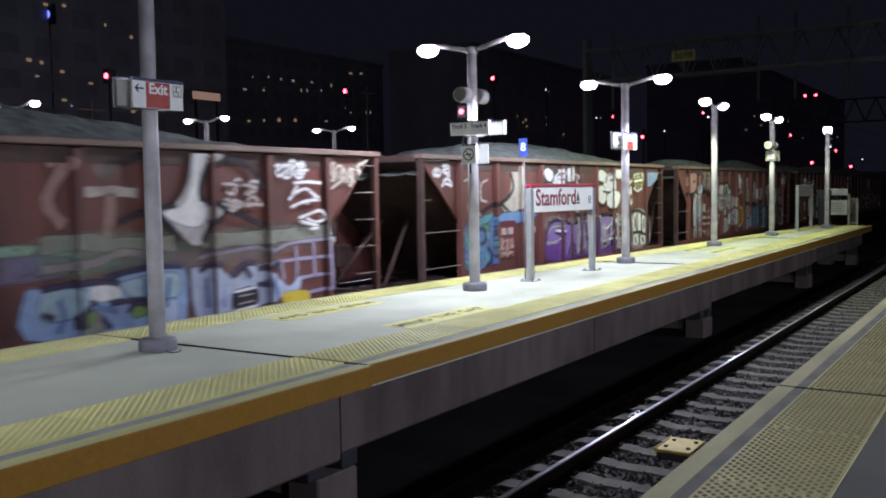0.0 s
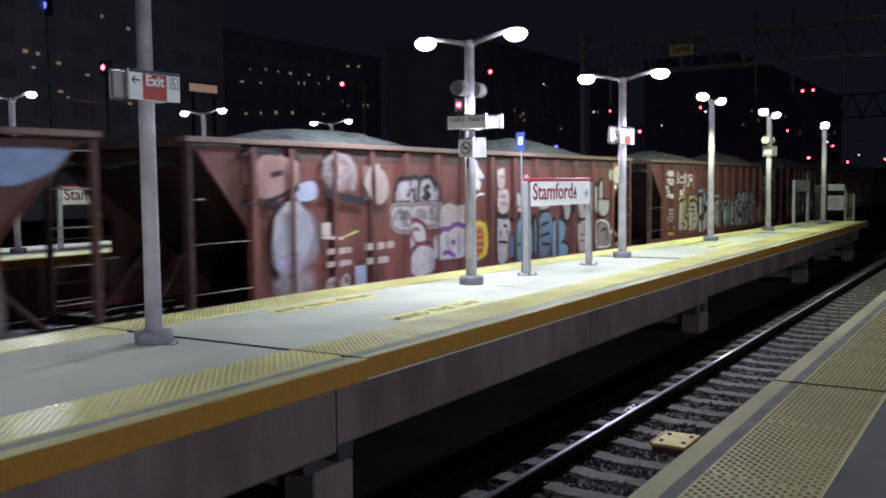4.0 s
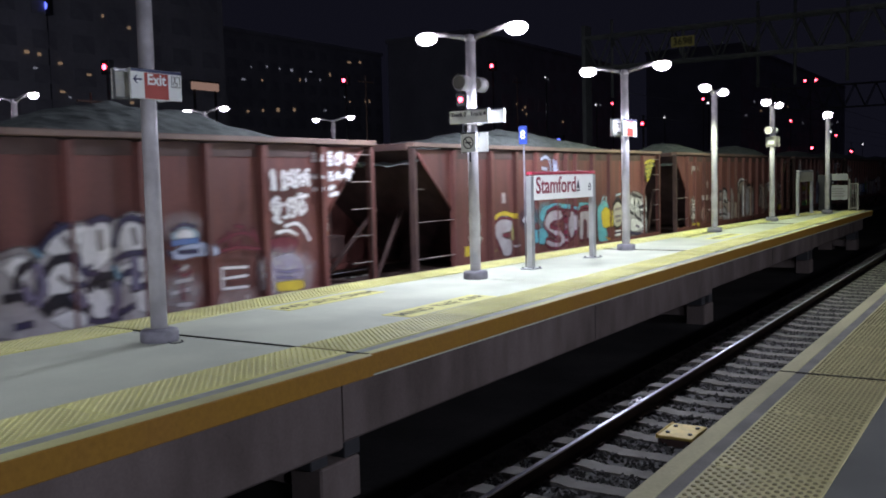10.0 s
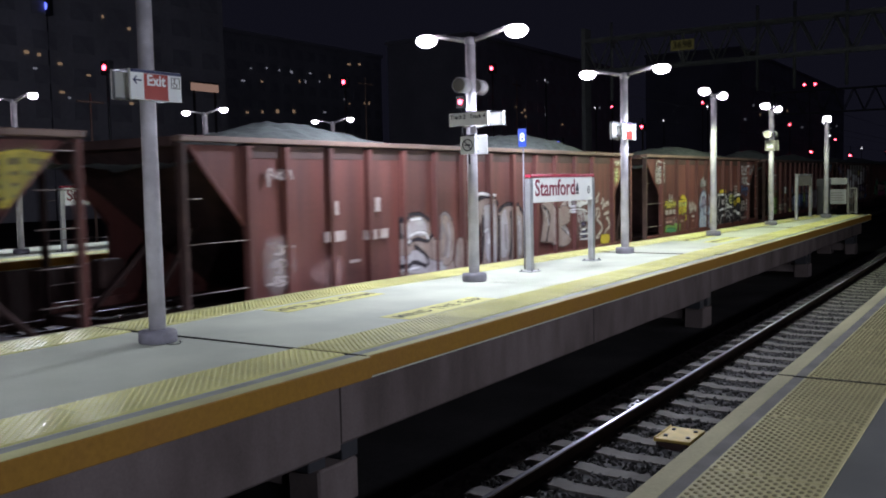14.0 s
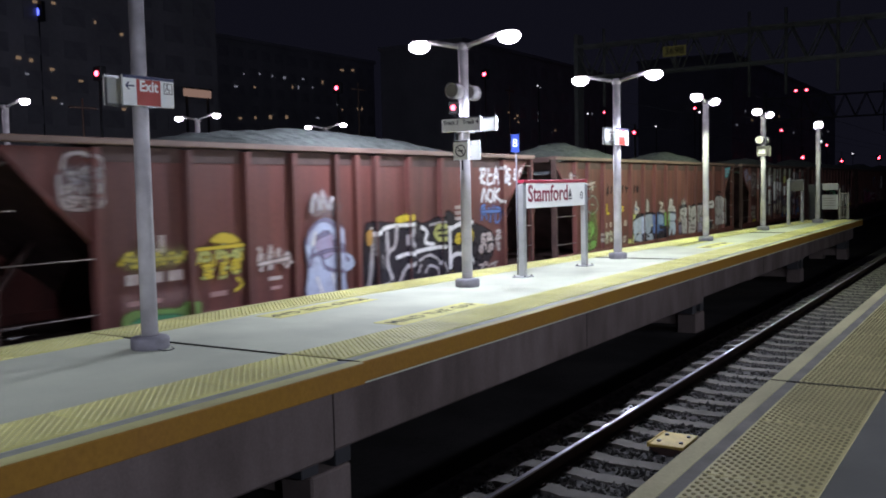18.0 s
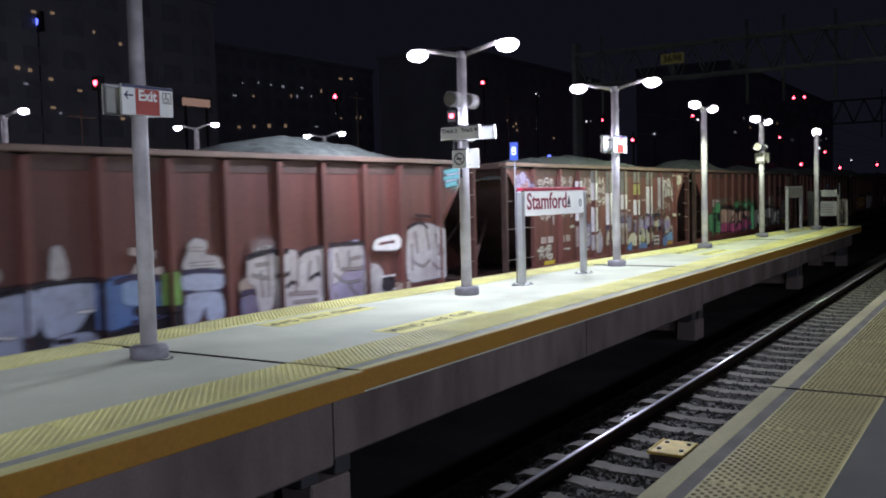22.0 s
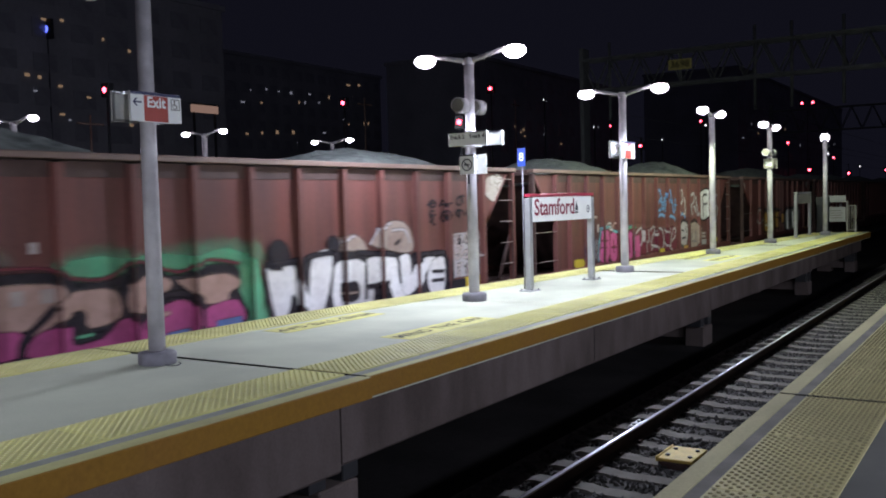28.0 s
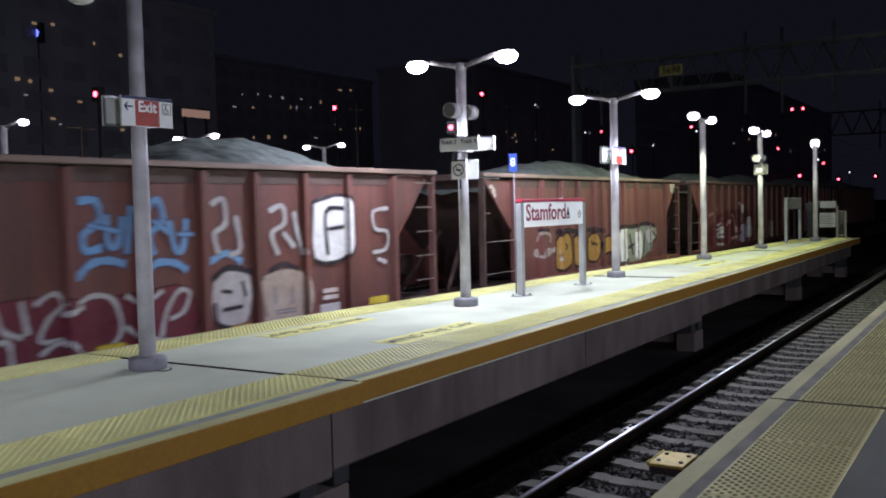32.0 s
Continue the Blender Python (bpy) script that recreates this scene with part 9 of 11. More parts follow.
def painting_7(w):
    w.tag("~~", (0.97, 1.40, 1.60, 1.84), FADED, 0.07, 3)
    w.stroke([(1.89, 1.54), (2.24, 1.57), (2.62, 1.60)], FADED, 0.07)
    w.stroke([(2.12, 1.54), (2.15, 1.33)], FADED, 0.07)
    w.stroke([(2.26, 1.26), (1.92, 1.12), (1.99, 0.86), (2.50, 0.78), (2.83, 0.97), (2.61, 1.22), (2.26, 1.26)], SAGE, 0.045)
    w.stroke([(1.86, 1.58), (2.10, 1.42), (2.67, 1.51)], SAGE, 0.045)
    w.stroke([(2.17, 1.05), (2.55, 1.01)], SAGE, 0.045)
    w.stroke([(2.41, 1.63), (2.48, 1.39)], FADED, 0.06)
    w.haze((1.83, -0.16, 2.76, 0.77), GREENB)
    w.cloud((1.97, 0.16, 2.50, 0.57), GREENB)
    w.cloud((1.87, -0.13, 2.65, 0.05), GREENB)
    w.tag("~~~", (3.14, 1.22, 3.84, 1.52), BLACKP, 0.035, 1)
    w.tag("~~~", (4.19, 1.30, 5.01, 1.56), BLACKP, 0.035, 1)
    w.tag("~~", (5.34, 1.28, 5.94, 1.54), BLACKP, 0.035, 1)
    w.stroke([(3.42, 1.00), (3.43, 0.77), (3.58, 0.76)], YELLOW, 0.08)
    w.bars((4.48, 0.73, 4.68, 0.98), YELLOW, 1)
    w.cloud((4.08, 0.68, 4.45, 0.97), WHITE)
    w.bars((3.16, 0.32, 3.45, 0.56), FADED, 1)
    w.bars((3.59, 0.34, 3.77, 0.55), FADED, 1)
    w.bars((4.24, 0.32, 4.52, 0.55), FADED, 1)
    w.bars((4.63, 0.32, 4.93, 0.57), FADED, 1)
    w.tag("~~~~", (3.02, -0.05, 4.11, 0.27), CREAM, 0.07, 2)
    w.tag("~~", (4.16, -0.14, 4.83, 0.06), FADED, 0.06, 1)
    w.shape([(5.29, 0.51), (5.47, 0.60), (6.26, 0.65), (7.24, 0.62), (7.78, 0.54), (8.22, 0.09), (8.34, 0.13), (8.30, -0.15), (6.95, -0.13), (5.26, -0.09)], BLACK)
    w.shape([(5.29, 0.42), (5.48, 0.48), (5.80, 0.54), (6.26, 0.57), (6.24, 0.20), (6.06, 0.06), (5.78, 0.13), (5.61, 0.03), (5.45, -0.11), (5.24, -0.08), (5.31, 0.18)], SKYPALE)
    w.shape([(5.61, -0.09), (5.72, 0.02), (6.06, 0.06), (6.11, -0.07), (6.05, -0.15)], SKYPALE)
    w.shape([(6.31, 0.50), (6.37, 0.58), (7.05, 0.58), (7.10, 0.33), (6.97, 0.26), (6.83, 0.10), (6.65, 0.03), (6.41, 0.06), (6.34, 0.32)], SKYPALE)
    w.shape([(6.46, -0.11), (6.58, -0.00), (6.96, -0.00), (7.10, -0.11), (6.95, -0.16)], SKYPALE)
    w.shape([(5.30, 0.53), (5.54, 0.71), (5.62, 0.66), (5.48, 0.52)], LIME)
    w.shape([(5.15, 0.05), (5.27, 0.07), (5.29, -0.13), (5.09, -0.14)], LIME)
    w.stroke([(5.32, 0.45), (5.64, 0.54), (6.14, 0.60)], BLACK, 0.05)
    w.stroke([(6.26, 0.57), (6.38, 0.65), (7.05, 0.64)], BLACK, 0.05)
    w.stroke([(6.52, -0.04), (6.76, -0.05)], BLACK, 0.05)
    w.stroke([(5.80, 0.11), (6.02, 0.08)], WHITE, 0.03)
    w.stroke([(6.84, 0.27), (7.05, 0.27)], WHITE, 0.03)
    w.shape([(5.50, 0.79), (5.62, 1.06), (5.69, 0.86), (5.82, 0.86), (5.86, 0.76), (5.72, 0.68), (5.51, 0.69)], PALE)
    w.shape([(6.48, 0.72), (6.53, 1.02), (6.61, 1.07), (6.68, 0.92), (6.70, 0.71)], PALE)
    w.stroke([(5.55, 0.83), (5.71, 0.78)], BLUE_P, 0.05)
    w.shape([(13.80, 0.91), (14.04, 1.02), (14.54, 1.01), (14.93, 0.88), (15.09, 0.41), (15.04, 0.03), (14.36, -0.01), (13.78, 0.06)], PALE)
    w.stroke([(14.04, 0.90), (14.11, 0.50)], GREY, 0.045)
    w.stroke([(14.42, 0.94), (14.51, 0.54)], GREY, 0.045)
    w.stroke([(13.95, 0.35), (14.27, 0.24), (14.52, 0.34)], GREY, 0.045)
    w.stroke([(14.61, 0.27), (14.83, 0.14)], GREY, 0.045)
    w.stroke([(14.75, 0.81), (14.87, 0.43)], GREY, 0.045)
    w.stroke([(13.92, 0.67), (13.92, 0.20)], GREY, 0.045)
    w.stroke([(13.81, 0.98), (14.21, 1.06), (14.46, 0.95)], BLACK, 0.05)
    w.stroke([(14.05, 1.20), (14.57, 1.16)], BLACK, 0.035)
    w.haze((15.08, 1.71, 15.94, 2.08), TEALB)
    w.stroke([(15.11, 2.00), (15.82, 2.06)], TEALB, 0.09)
    w.stroke([(15.10, 1.88), (15.70, 1.94)], TEALB, 0.09)
    w.stroke([(15.14, 1.75), (15.54, 1.80)], TEALB, 0.09)
    w.stroke([(15.18, 1.95), (15.73, 2.00)], SKYPALE, 0.03)
    w.stroke([(15.14, 1.82), (15.57, 1.87)], SKYPALE, 0.03)
    w.stroke([(7.61, 0.95), (7.96, 0.89), (7.77, 0.78), (7.66, 0.65), (7.84, 0.66), (8.09, 0.67)], FADED, 0.1)
    w.shape([(7.16, 0.59), (7.36, 0.63), (7.69, 0.62), (8.01, 0.57), (8.05, 0.39), (8.02, 0.10), (7.73, 0.07), (7.13, 0.04)], BLUE_P)
    w.shape([(7.49, 0.58), (7.90, 0.56), (7.96, 0.30), (7.60, 0.28), (7.47, 0.36)], SKY)
    w.stroke([(7.35, 0.58), (7.69, 0.62), (8.03, 0.57)], NAVY_P, 0.07)
    w.stroke([(7.63, 0.20), (7.95, 0.16), (8.48, 0.16)], NAVY_P, 0.07)
    w.stroke([(7.59, 0.04), (7.87, 0.04), (8.17, 0.08)], NAVY_P, 0.07)
    w.shape([(8.11, 0.60), (8.31, 0.60), (8.31, 0.19), (8.10, 0.18)], GREENB)
    w.stroke([(7.65, 0.18), (8.10, 0.15), (8.44, 0.15)], BLACK, 0.1)
    w.shape([(8.54, 0.85), (8.57, 0.98), (8.70, 1.04), (8.87, 0.98), (8.85, 0.82), (9.06, 0.77), (9.14, 0.66), (9.09, 0.59), (8.51, 0.64), (8.48, 0.75)], PALE)
    w.shape([(8.43, 0.57), (8.67, 0.61), (9.13, 0.57), (9.12, 0.34), (8.74, 0.31), (8.46, 0.38)], SKYPALE)
    w.stroke([(8.43, 0.60), (8.75, 0.61), (9.16, 0.56)], NAVY_P, 0.06)
    w.stroke([(8.48, 0.34), (8.82, 0.29), (9.12, 0.30)], NAVY_P, 0.06)
    w.shape([(8.49, 0.29), (8.82, 0.30), (9.11, 0.23), (9.14, -0.06), (8.88, -0.09), (8.81, 0.13), (8.67, -0.06), (8.47, -0.07)], SKYPALE)
    w.stroke([(8.61, 0.91), (8.81, 0.90)], PALE, 0.04)
    w.stroke([(8.56, 0.71), (9.01, 0.70)], PALE, 0.04)
    w.shape([(9.48, 0.37), (9.62, 0.43), (9.76, 0.34), (9.70, 0.20), (9.50, 0.22)], STONE)
    w.shape([(9.51, 0.15), (9.79, 0.15), (9.80, -0.08), (9.52, -0.08)], SLATE)
    w.stroke([(9.51, 0.22), (9.75, 0.23)], NAVY_P, 0.07)
    w.shape([(9.65, 0.72), (9.88, 0.78), (10.17, 0.78), (10.15, 0.03), (9.92, -0.13), (9.84, 0.07), (9.80, 0.30), (9.66, 0.39)], PALE)
    w.haze((9.79, 0.74, 10.18, 0.96), PALE)
    w.stroke([(9.64, 0.72), (9.88, 0.76), (10.18, 0.80)], BLACK, 0.075)
    w.stroke([(9.82, 0.60), (10.11, 0.61)], GREY, 0.045)
    w.stroke([(9.91, 0.51), (9.94, 0.13)], GREY, 0.045)
    w.stroke([(9.72, 0.46), (10.10, 0.38)], GREY, 0.045)
    w.stroke([(10.07, 0.73), (10.07, 0.12)], GREY, 0.045)
    w.shape([(10.27, 0.67), (10.48, 0.76), (10.69, 0.74), (10.72, 0.60), (10.91, 0.70), (11.20, 0.76), (11.33, 0.71), (11.29, -0.11), (10.70, -0.12), (10.26, -0.10)], PALE)
    w.stroke([(10.24, 0.75), (10.38, 0.78), (10.48, 0.71)], BLACK, 0.06)
    w.stroke([(10.74, 0.69), (10.97, 0.76), (11.31, 0.78)], BLACK, 0.06)
    w.stroke([(11.00, 0.29), (11.17, 0.36), (11.29, 0.32)], BLACK, 0.06)
    w.stroke([(10.35, 0.24), (10.56, 0.28), (10.72, 0.24)], BLACK, 0.06)
    w.stroke([(10.30, 0.40), (10.46, 0.46)], BLACK, 0.06)
    w.stroke([(10.47, 0.62), (10.51, 0.38)], GREY, 0.045)
    w.stroke([(10.74, 0.60), (10.66, 0.13)], GREY, 0.045)
    w.stroke([(11.01, 0.57), (10.94, 0.26)], GREY, 0.045)
    w.stroke([(10.39, 0.12), (11.16, 0.07)], GREY, 0.045)
    w.stroke([(10.60, -0.03), (11.15, -0.05)], GREY, 0.045)
    w.stroke([(11.19, 0.64), (11.23, 0.39)], GREY, 0.045)
    w.shape([(11.42, 0.54), (11.43, 0.75), (11.79, 0.77), (12.37, 0.76), (12.36, -0.20), (11.50, -0.14), (11.42, 0.21)], LILAC)
    w.shape([(11.45, 0.75), (12.31, 0.75), (12.31, 0.38), (11.90, 0.37), (11.64, 0.18), (11.46, 0.24)], PALE)
    w.stroke([(11.45, 0.79), (11.92, 0.79), (12.41, 0.78)], BLACK, 0.07)
    w.stroke([(11.66, 0.65), (11.71, 0.43)], GREY, 0.045)
    w.stroke([(11.98, 0.67), (12.00, 0.41)], GREY, 0.045)
    w.stroke([(11.77, 0.38), (12.35, 0.36)], GREY, 0.045)
    w.stroke([(11.59, 0.32), (11.89, 0.16), (12.27, 0.16)], GREY, 0.045)
    w.stroke([(11.51, 0.11), (11.63, -0.07)], GREY, 0.045)
    w.stroke([(12.03, 0.53), (12.30, 0.56)], GREY, 0.045)
    w.stroke([(11.95, 0.11), (12.19, -0.09)], GREY, 0.045)
    w.stroke([(11.50, -0.14), (12.32, -0.17)], SLATE, 0.07)
    w.shape([(12.41, 0.28), (12.62, 0.40), (12.86, 0.31), (12.96, 0.09), (12.92, -0.18), (12.46, -0.17)], PALE)
    w.shape([(12.68, 0.66), (12.74, 0.79), (13.07, 0.85), (13.44, 0.84), (13.46, 0.65), (13.13, 0.63)], WHITE)
    w.stroke([(12.85, 0.74), (13.29, 0.76)], MAROON, 0.035)
    w.stroke([(12.89, 0.16), (13.28, 0.16)], WHITE, 0.03)
    w.stroke([(12.88, -0.09), (13.30, -0.08)], WHITE, 0.03)
    w.shape([(12.93, 0.12), (13.22, 0.12), (13.21, -0.07), (12.92, -0.07)], BLACKP)
    w.shape([(13.31, -0.08), (13.62, 0.02), (13.72, -0.13), (13.46, -0.20)], STONE)


def painting_8(w):
    w.cloud((0.75, 1.39, 1.36, 1.94), LILAC)
    w.tag("~~", (0.84, 1.32, 1.33, 1.81), ROSE, 0.06, 2)
    w.haze((1.71, 1.32, 2.66, 1.89), FADED)
    w.haze((2.82, 1.03, 3.71, 1.90), FADED)
    w.haze((4.03, 1.26, 4.90, 1.94), FADED)
    w.haze((5.09, 1.23, 5.83, 1.95), FADED)
    w.tag("~~~", (1.71, 1.28, 2.68, 1.95), FADED, 0.04, 3)
    w.tag("L~~", (1.79, 0.75, 2.72, 1.32), FADED, 0.08, 1)
    w.tag("~~~", (2.80, 0.94, 3.74, 1.96), FADED, 0.04, 4)
    w.tag("~~~", (4.00, 1.16, 4.93, 1.98), FADED, 0.04, 3)
    w.tag("~~~", (5.06, 1.13, 5.87, 1.99), FADED, 0.04, 3)
    w.bars((1.82, 0.33, 2.58, 0.56), FADED, 1)
    w.bars((2.88, 0.31, 3.56, 0.55), FADED, 1)
    w.tag("~~", (1.64, -0.04, 2.52, 0.31), CREAM, 0.07, 2)
    w.tag("~~", (0.89, 0.25, 1.34, 0.78), FADED, 0.07, 3)
    w.rect((2.02, -0.15, 2.60, -0.06), YELLOW)
    w.shape([(4.12, 0.56), (4.45, 0.65), (4.82, 0.64), (4.77, 0.18), (4.16, 0.20)], LILAC)
    w.stroke([(4.20, 0.46), (4.74, 0.45)], PALE, 0.07)
    w.stroke([(4.16, 0.31), (4.66, 0.29)], PALE, 0.07)
    w.stroke([(4.10, 0.58), (4.45, 0.70), (4.87, 0.69)], SLATE, 0.08)
    w.stroke([(3.51, 0.69), (3.73, 0.71)], CREAM, 0.07)
    w.stroke([(4.79, 0.59), (4.80, 0.19)], SLATE, 0.06)
    w.shape([(3.93, 0.58), (4.10, 0.65), (4.06, 0.25), (3.93, 0.27)], SLATE)
    w.stroke([(4.15, 0.08), (4.65, 0.07)], FADED, 0.05)
    w.stroke([(3.10, 0.17), (3.48, 0.16)], FADED, 0.05)
    w.shape([(5.14, 0.35), (5.39, 0.46), (5.58, 0.36), (5.52, -0.03), (5.12, -0.01)], LILAC)
    w.stroke([(5.26, 0.30), (5.31, 0.04)], PALE, 0.06)
    w.stroke([(5.40, 0.55), (5.52, 0.36)], PALE, 0.06)
    w.rib_blocks(2, (0.83, 1.83, WHITE), (0.18, 0.69, STONE))
    w.rib_blocks(3, (1.79, 2.12, SAGE), (1.33, 1.79, WHITE), (0.51, 1.15, WHITE), (0.02, 0.43, PALE))
    w.rib_blocks(4, (1.52, 2.09, SAGE), (0.65, 1.51, WHITE))
    w.rib_blocks(5, (1.78, 2.06, SAGE), (1.65, 1.77, PALE), (1.15, 1.47, WHITE), (0.87, 1.09, GREY), (0.31, 0.74, CREAM))
    w.rib_blocks(6, (1.49, 2.11, SAGE), (1.04, 1.46, WHITE), (0.73, 0.97, GREY), (0.05, 0.66, PALE))
    w.rib_blocks(7, (1.78, 2.10, SAGE), (1.44, 1.75, LIME), (0.85, 1.29, WHITE))
    w.rib_blocks(8, (1.71, 2.10, SAGE), (0.76, 1.68, WHITE))
    w.rib_blocks(9, (0.95, 1.95, PALE))
    w.shape([(5.82, 0.41), (5.97, 0.58), (6.25, 0.59), (6.48, 0.70), (6.78, 0.78), (6.78, 0.20), (6.54, 0.23), (6.35, 0.33), (6.11, 0.28), (5.95, 0.10), (5.80, 0.14)], STONE)
    w.shape([(6.44, 0.63), (6.74, 0.73), (6.74, 0.30), (6.57, 0.29), (6.45, 0.40)], CREAM)
    w.shape([(5.90, 0.40), (6.11, 0.52), (6.29, 0.52), (6.21, 0.33), (5.99, 0.23)], CREAM)
    w.stroke([(6.09, 0.09), (6.20, 0.17), (6.34, 0.12)], NAVY_P, 0.07)
    w.stroke([(6.32, 0.57), (6.49, 0.68), (6.78, 0.79)], NAVY_P, 0.07)
    w.stroke([(5.83, 0.41), (5.99, 0.59)], NAVY_P, 0.07)
    w.shape([(6.37, 0.26), (6.54, 0.19), (6.77, 0.12), (6.74, -0.03), (6.48, 0.04)], BLACKP)
    w.haze((6.29, 0.49, 6.89, 0.79), SLATE)
    w.shape([(7.02, 0.44), (7.21, 0.51), (7.22, 0.11), (7.03, 0.10)], STONE)
    w.shape([(7.02, 0.80), (7.22, 0.83), (7.23, 0.70), (7.03, 0.69)], SLATE)
    w.shape([(7.41, 0.41), (7.48, 0.75), (7.68, 0.87), (7.68, 0.42)], SLATE)
    w.shape([(7.94, 0.57), (8.10, 0.69), (8.49, 0.76), (8.66, 0.76), (8.77, 0.50), (8.74, 0.31), (8.03, 0.31)], SLATE)
    w.shape([(8.19, 0.64), (8.48, 0.70), (8.65, 0.67), (8.68, 0.47), (8.23, 0.44)], LILAC)
    w.shape([(7.49, 0.18), (7.69, 0.31), (8.04, 0.33), (8.33, 0.43), (8.79, 0.40), (8.81, 0.07), (8.51, 0.09), (8.23, 0.08), (8.11, -0.02), (7.48, 0.03)], CREAM)
    w.shape([(8.77, 0.54), (8.88, 0.76), (9.11, 0.81), (9.34, 0.76), (9.42, 0.51), (9.06, 0.38), (8.83, 0.41)], PURPLE)
    w.shape([(8.89, 0.57), (9.00, 0.72), (9.21, 0.71), (9.28, 0.56), (9.04, 0.48)], LILAC)
    w.shape([(8.88, 0.35), (9.04, 0.39), (9.39, 0.45), (9.40, 0.13), (8.97, -0.08), (8.92, 0.11)], CREAM)
    w.stroke([(7.91, 0.54), (8.10, 0.71), (8.49, 0.77), (8.68, 0.77)], NAVY_P, 0.075)
    w.stroke([(8.77, 0.52), (8.86, 0.76), (9.10, 0.83), (9.36, 0.78)], NAVY_P, 0.075)
    w.stroke([(8.85, 0.40), (8.92, 0.06), (8.96, -0.08)], NAVY_P, 0.075)
    w.stroke([(9.16, 0.35), (9.26, 0.42)], NAVY_P, 0.075)
    w.stroke([(9.31, 0.13), (9.23, -0.11)], NAVY_P, 0.075)
    w.stroke([(8.03, 0.31), (8.22, 0.32)], NAVY_P, 0.075)
    w.stroke([(8.52, 0.37), (8.47, 0.26)], NAVY_P, 0.075)
    w.shape([(9.04, 0.40), (9.26, 0.45), (9.27, 0.34), (9.09, 0.32)], BLACKP)
    w.shape([(7.32, -0.09), (7.48, 0.01), (7.68, 0.07), (7.67, -0.14)], BLUE_P)
    w.shape([(8.28, -0.12), (8.45, 0.03), (8.87, -0.02), (8.97, -0.15)], BLUE_P)
    w.shape([(8.53, 0.16), (8.69, 0.12), (8.71, 0.04), (8.56, 0.06)], LIME)
    w.stroke([(7.97, 0.61), (8.15, 0.71), (8.59, 0.79)], STONE, 0.06)
    w.stroke([(8.79, 0.66), (8.95, 0.79)], STONE, 0.06)
    w.haze((9.64, 0.72, 10.51, 0.99), STONE)
    w.stroke([(9.63, 0.76), (9.96, 0.81), (10.35, 0.74)], BLACK, 0.085)
    w.shape([(9.60, 0.61), (9.79, 0.58), (9.98, 0.65), (10.02, 0.44), (9.83, 0.48), (9.65, 0.47)], CREAM)
    w.stroke([(9.87, 0.45), (9.92, 0.31)], CREAM, 0.05)
    w.stroke([(9.60, 0.50), (9.74, 0.54)], CREAM, 0.05)
    w.stroke([(9.58, 0.16), (10.08, 0.14)], WHITE, 0.03)
    w.stroke([(9.58, 0.04), (10.07, 0.03)], WHITE, 0.03)
    w.stroke([(9.59, -0.08), (10.07, -0.10)], WHITE, 0.03)
    w.stroke([(9.65, 0.15), (9.64, -0.08)], WHITE, 0.03)
    w.stroke([(10.01, 0.15), (10.02, -0.09)], WHITE, 0.03)
    w.shape([(10.24, 0.51), (10.45, 0.64), (10.60, 0.44), (10.46, 0.23), (10.28, 0.29)], NAVY_P)
    w.shape([(10.20, 0.60), (10.35, 0.67), (10.44, 0.54), (10.31, 0.37)], SLATE)
    w.shape([(10.62, 0.48), (10.77, 0.64), (11.00, 0.66), (11.11, 0.47), (10.96, 0.25), (10.69, 0.21)], LILAC)
    w.shape([(10.77, 0.47), (10.86, 0.56), (10.97, 0.50), (10.90, 0.36)], PURPLE)
    w.stroke([(10.63, 0.61), (10.84, 0.71), (11.08, 0.62)], CREAM, 0.06)
    w.stroke([(11.13, 0.31), (11.28, 0.40), (11.34, 0.12), (11.17, 0.03)], CREAM, 0.06)
    w.stroke([(10.63, 0.22), (10.96, 0.25)], CREAM, 0.06)
    w.shape([(10.75, 0.11), (11.23, 0.21), (11.31, -0.08), (10.84, -0.08)], SKYB)
    w.shape([(10.27, -0.01), (10.69, 0.12), (10.76, -0.15), (10.35, -0.22)], BLUE_P)
    w.shape([(10.81, -0.08), (11.22, -0.08), (11.25, -0.19), (10.83, -0.17)], OCHRE)
    w.tag("~~~", (10.49, 1.52, 11.22, 1.90), WHITE, 0.055, 1)
    w.tag("~~~", (10.55, 1.25, 11.42, 1.61), WHITE, 0.05, 1)
    w.stroke([(10.60, 1.18), (10.79, 1.08), (10.66, 1.00)], FADED, 0.06)
    w.stroke([(10.97, 1.16), (11.05, 0.89)], FADED, 0.06)
    w.stroke([(11.21, 1.34), (11.41, 1.20)], FADED, 0.06)
    w.haze((10.55, 1.34, 11.36, 1.83), FADED)
    w.shape([(11.76, 1.98), (12.19, 2.01), (12.22, 1.78), (11.80, 1.75)], CREAM)
    w.stroke([(11.99, 1.76), (11.96, 1.59)], CREAM, 0.06)
    w.stroke([(11.68, 2.02), (11.88, 1.97)], CREAM, 0.06)
    w.stroke([(11.85, 1.93), (12.06, 1.85)], ROSE, 0.04)
    w.shape([(11.40, 0.78), (11.72, 0.78), (11.73, 0.72), (11.42, 0.72)], CREAM)
    w.stroke([(7.33, 1.28), (7.58, 1.27)], FADED, 0.035)
    w.stroke([(7.32, 1.00), (7.55, 1.00)], FADED, 0.035)
    w.stroke([(6.31, 1.51), (6.53, 1.49)], FADED, 0.035)
    w.stroke([(8.46, 1.28), (8.91, 1.27)], FADED, 0.035)


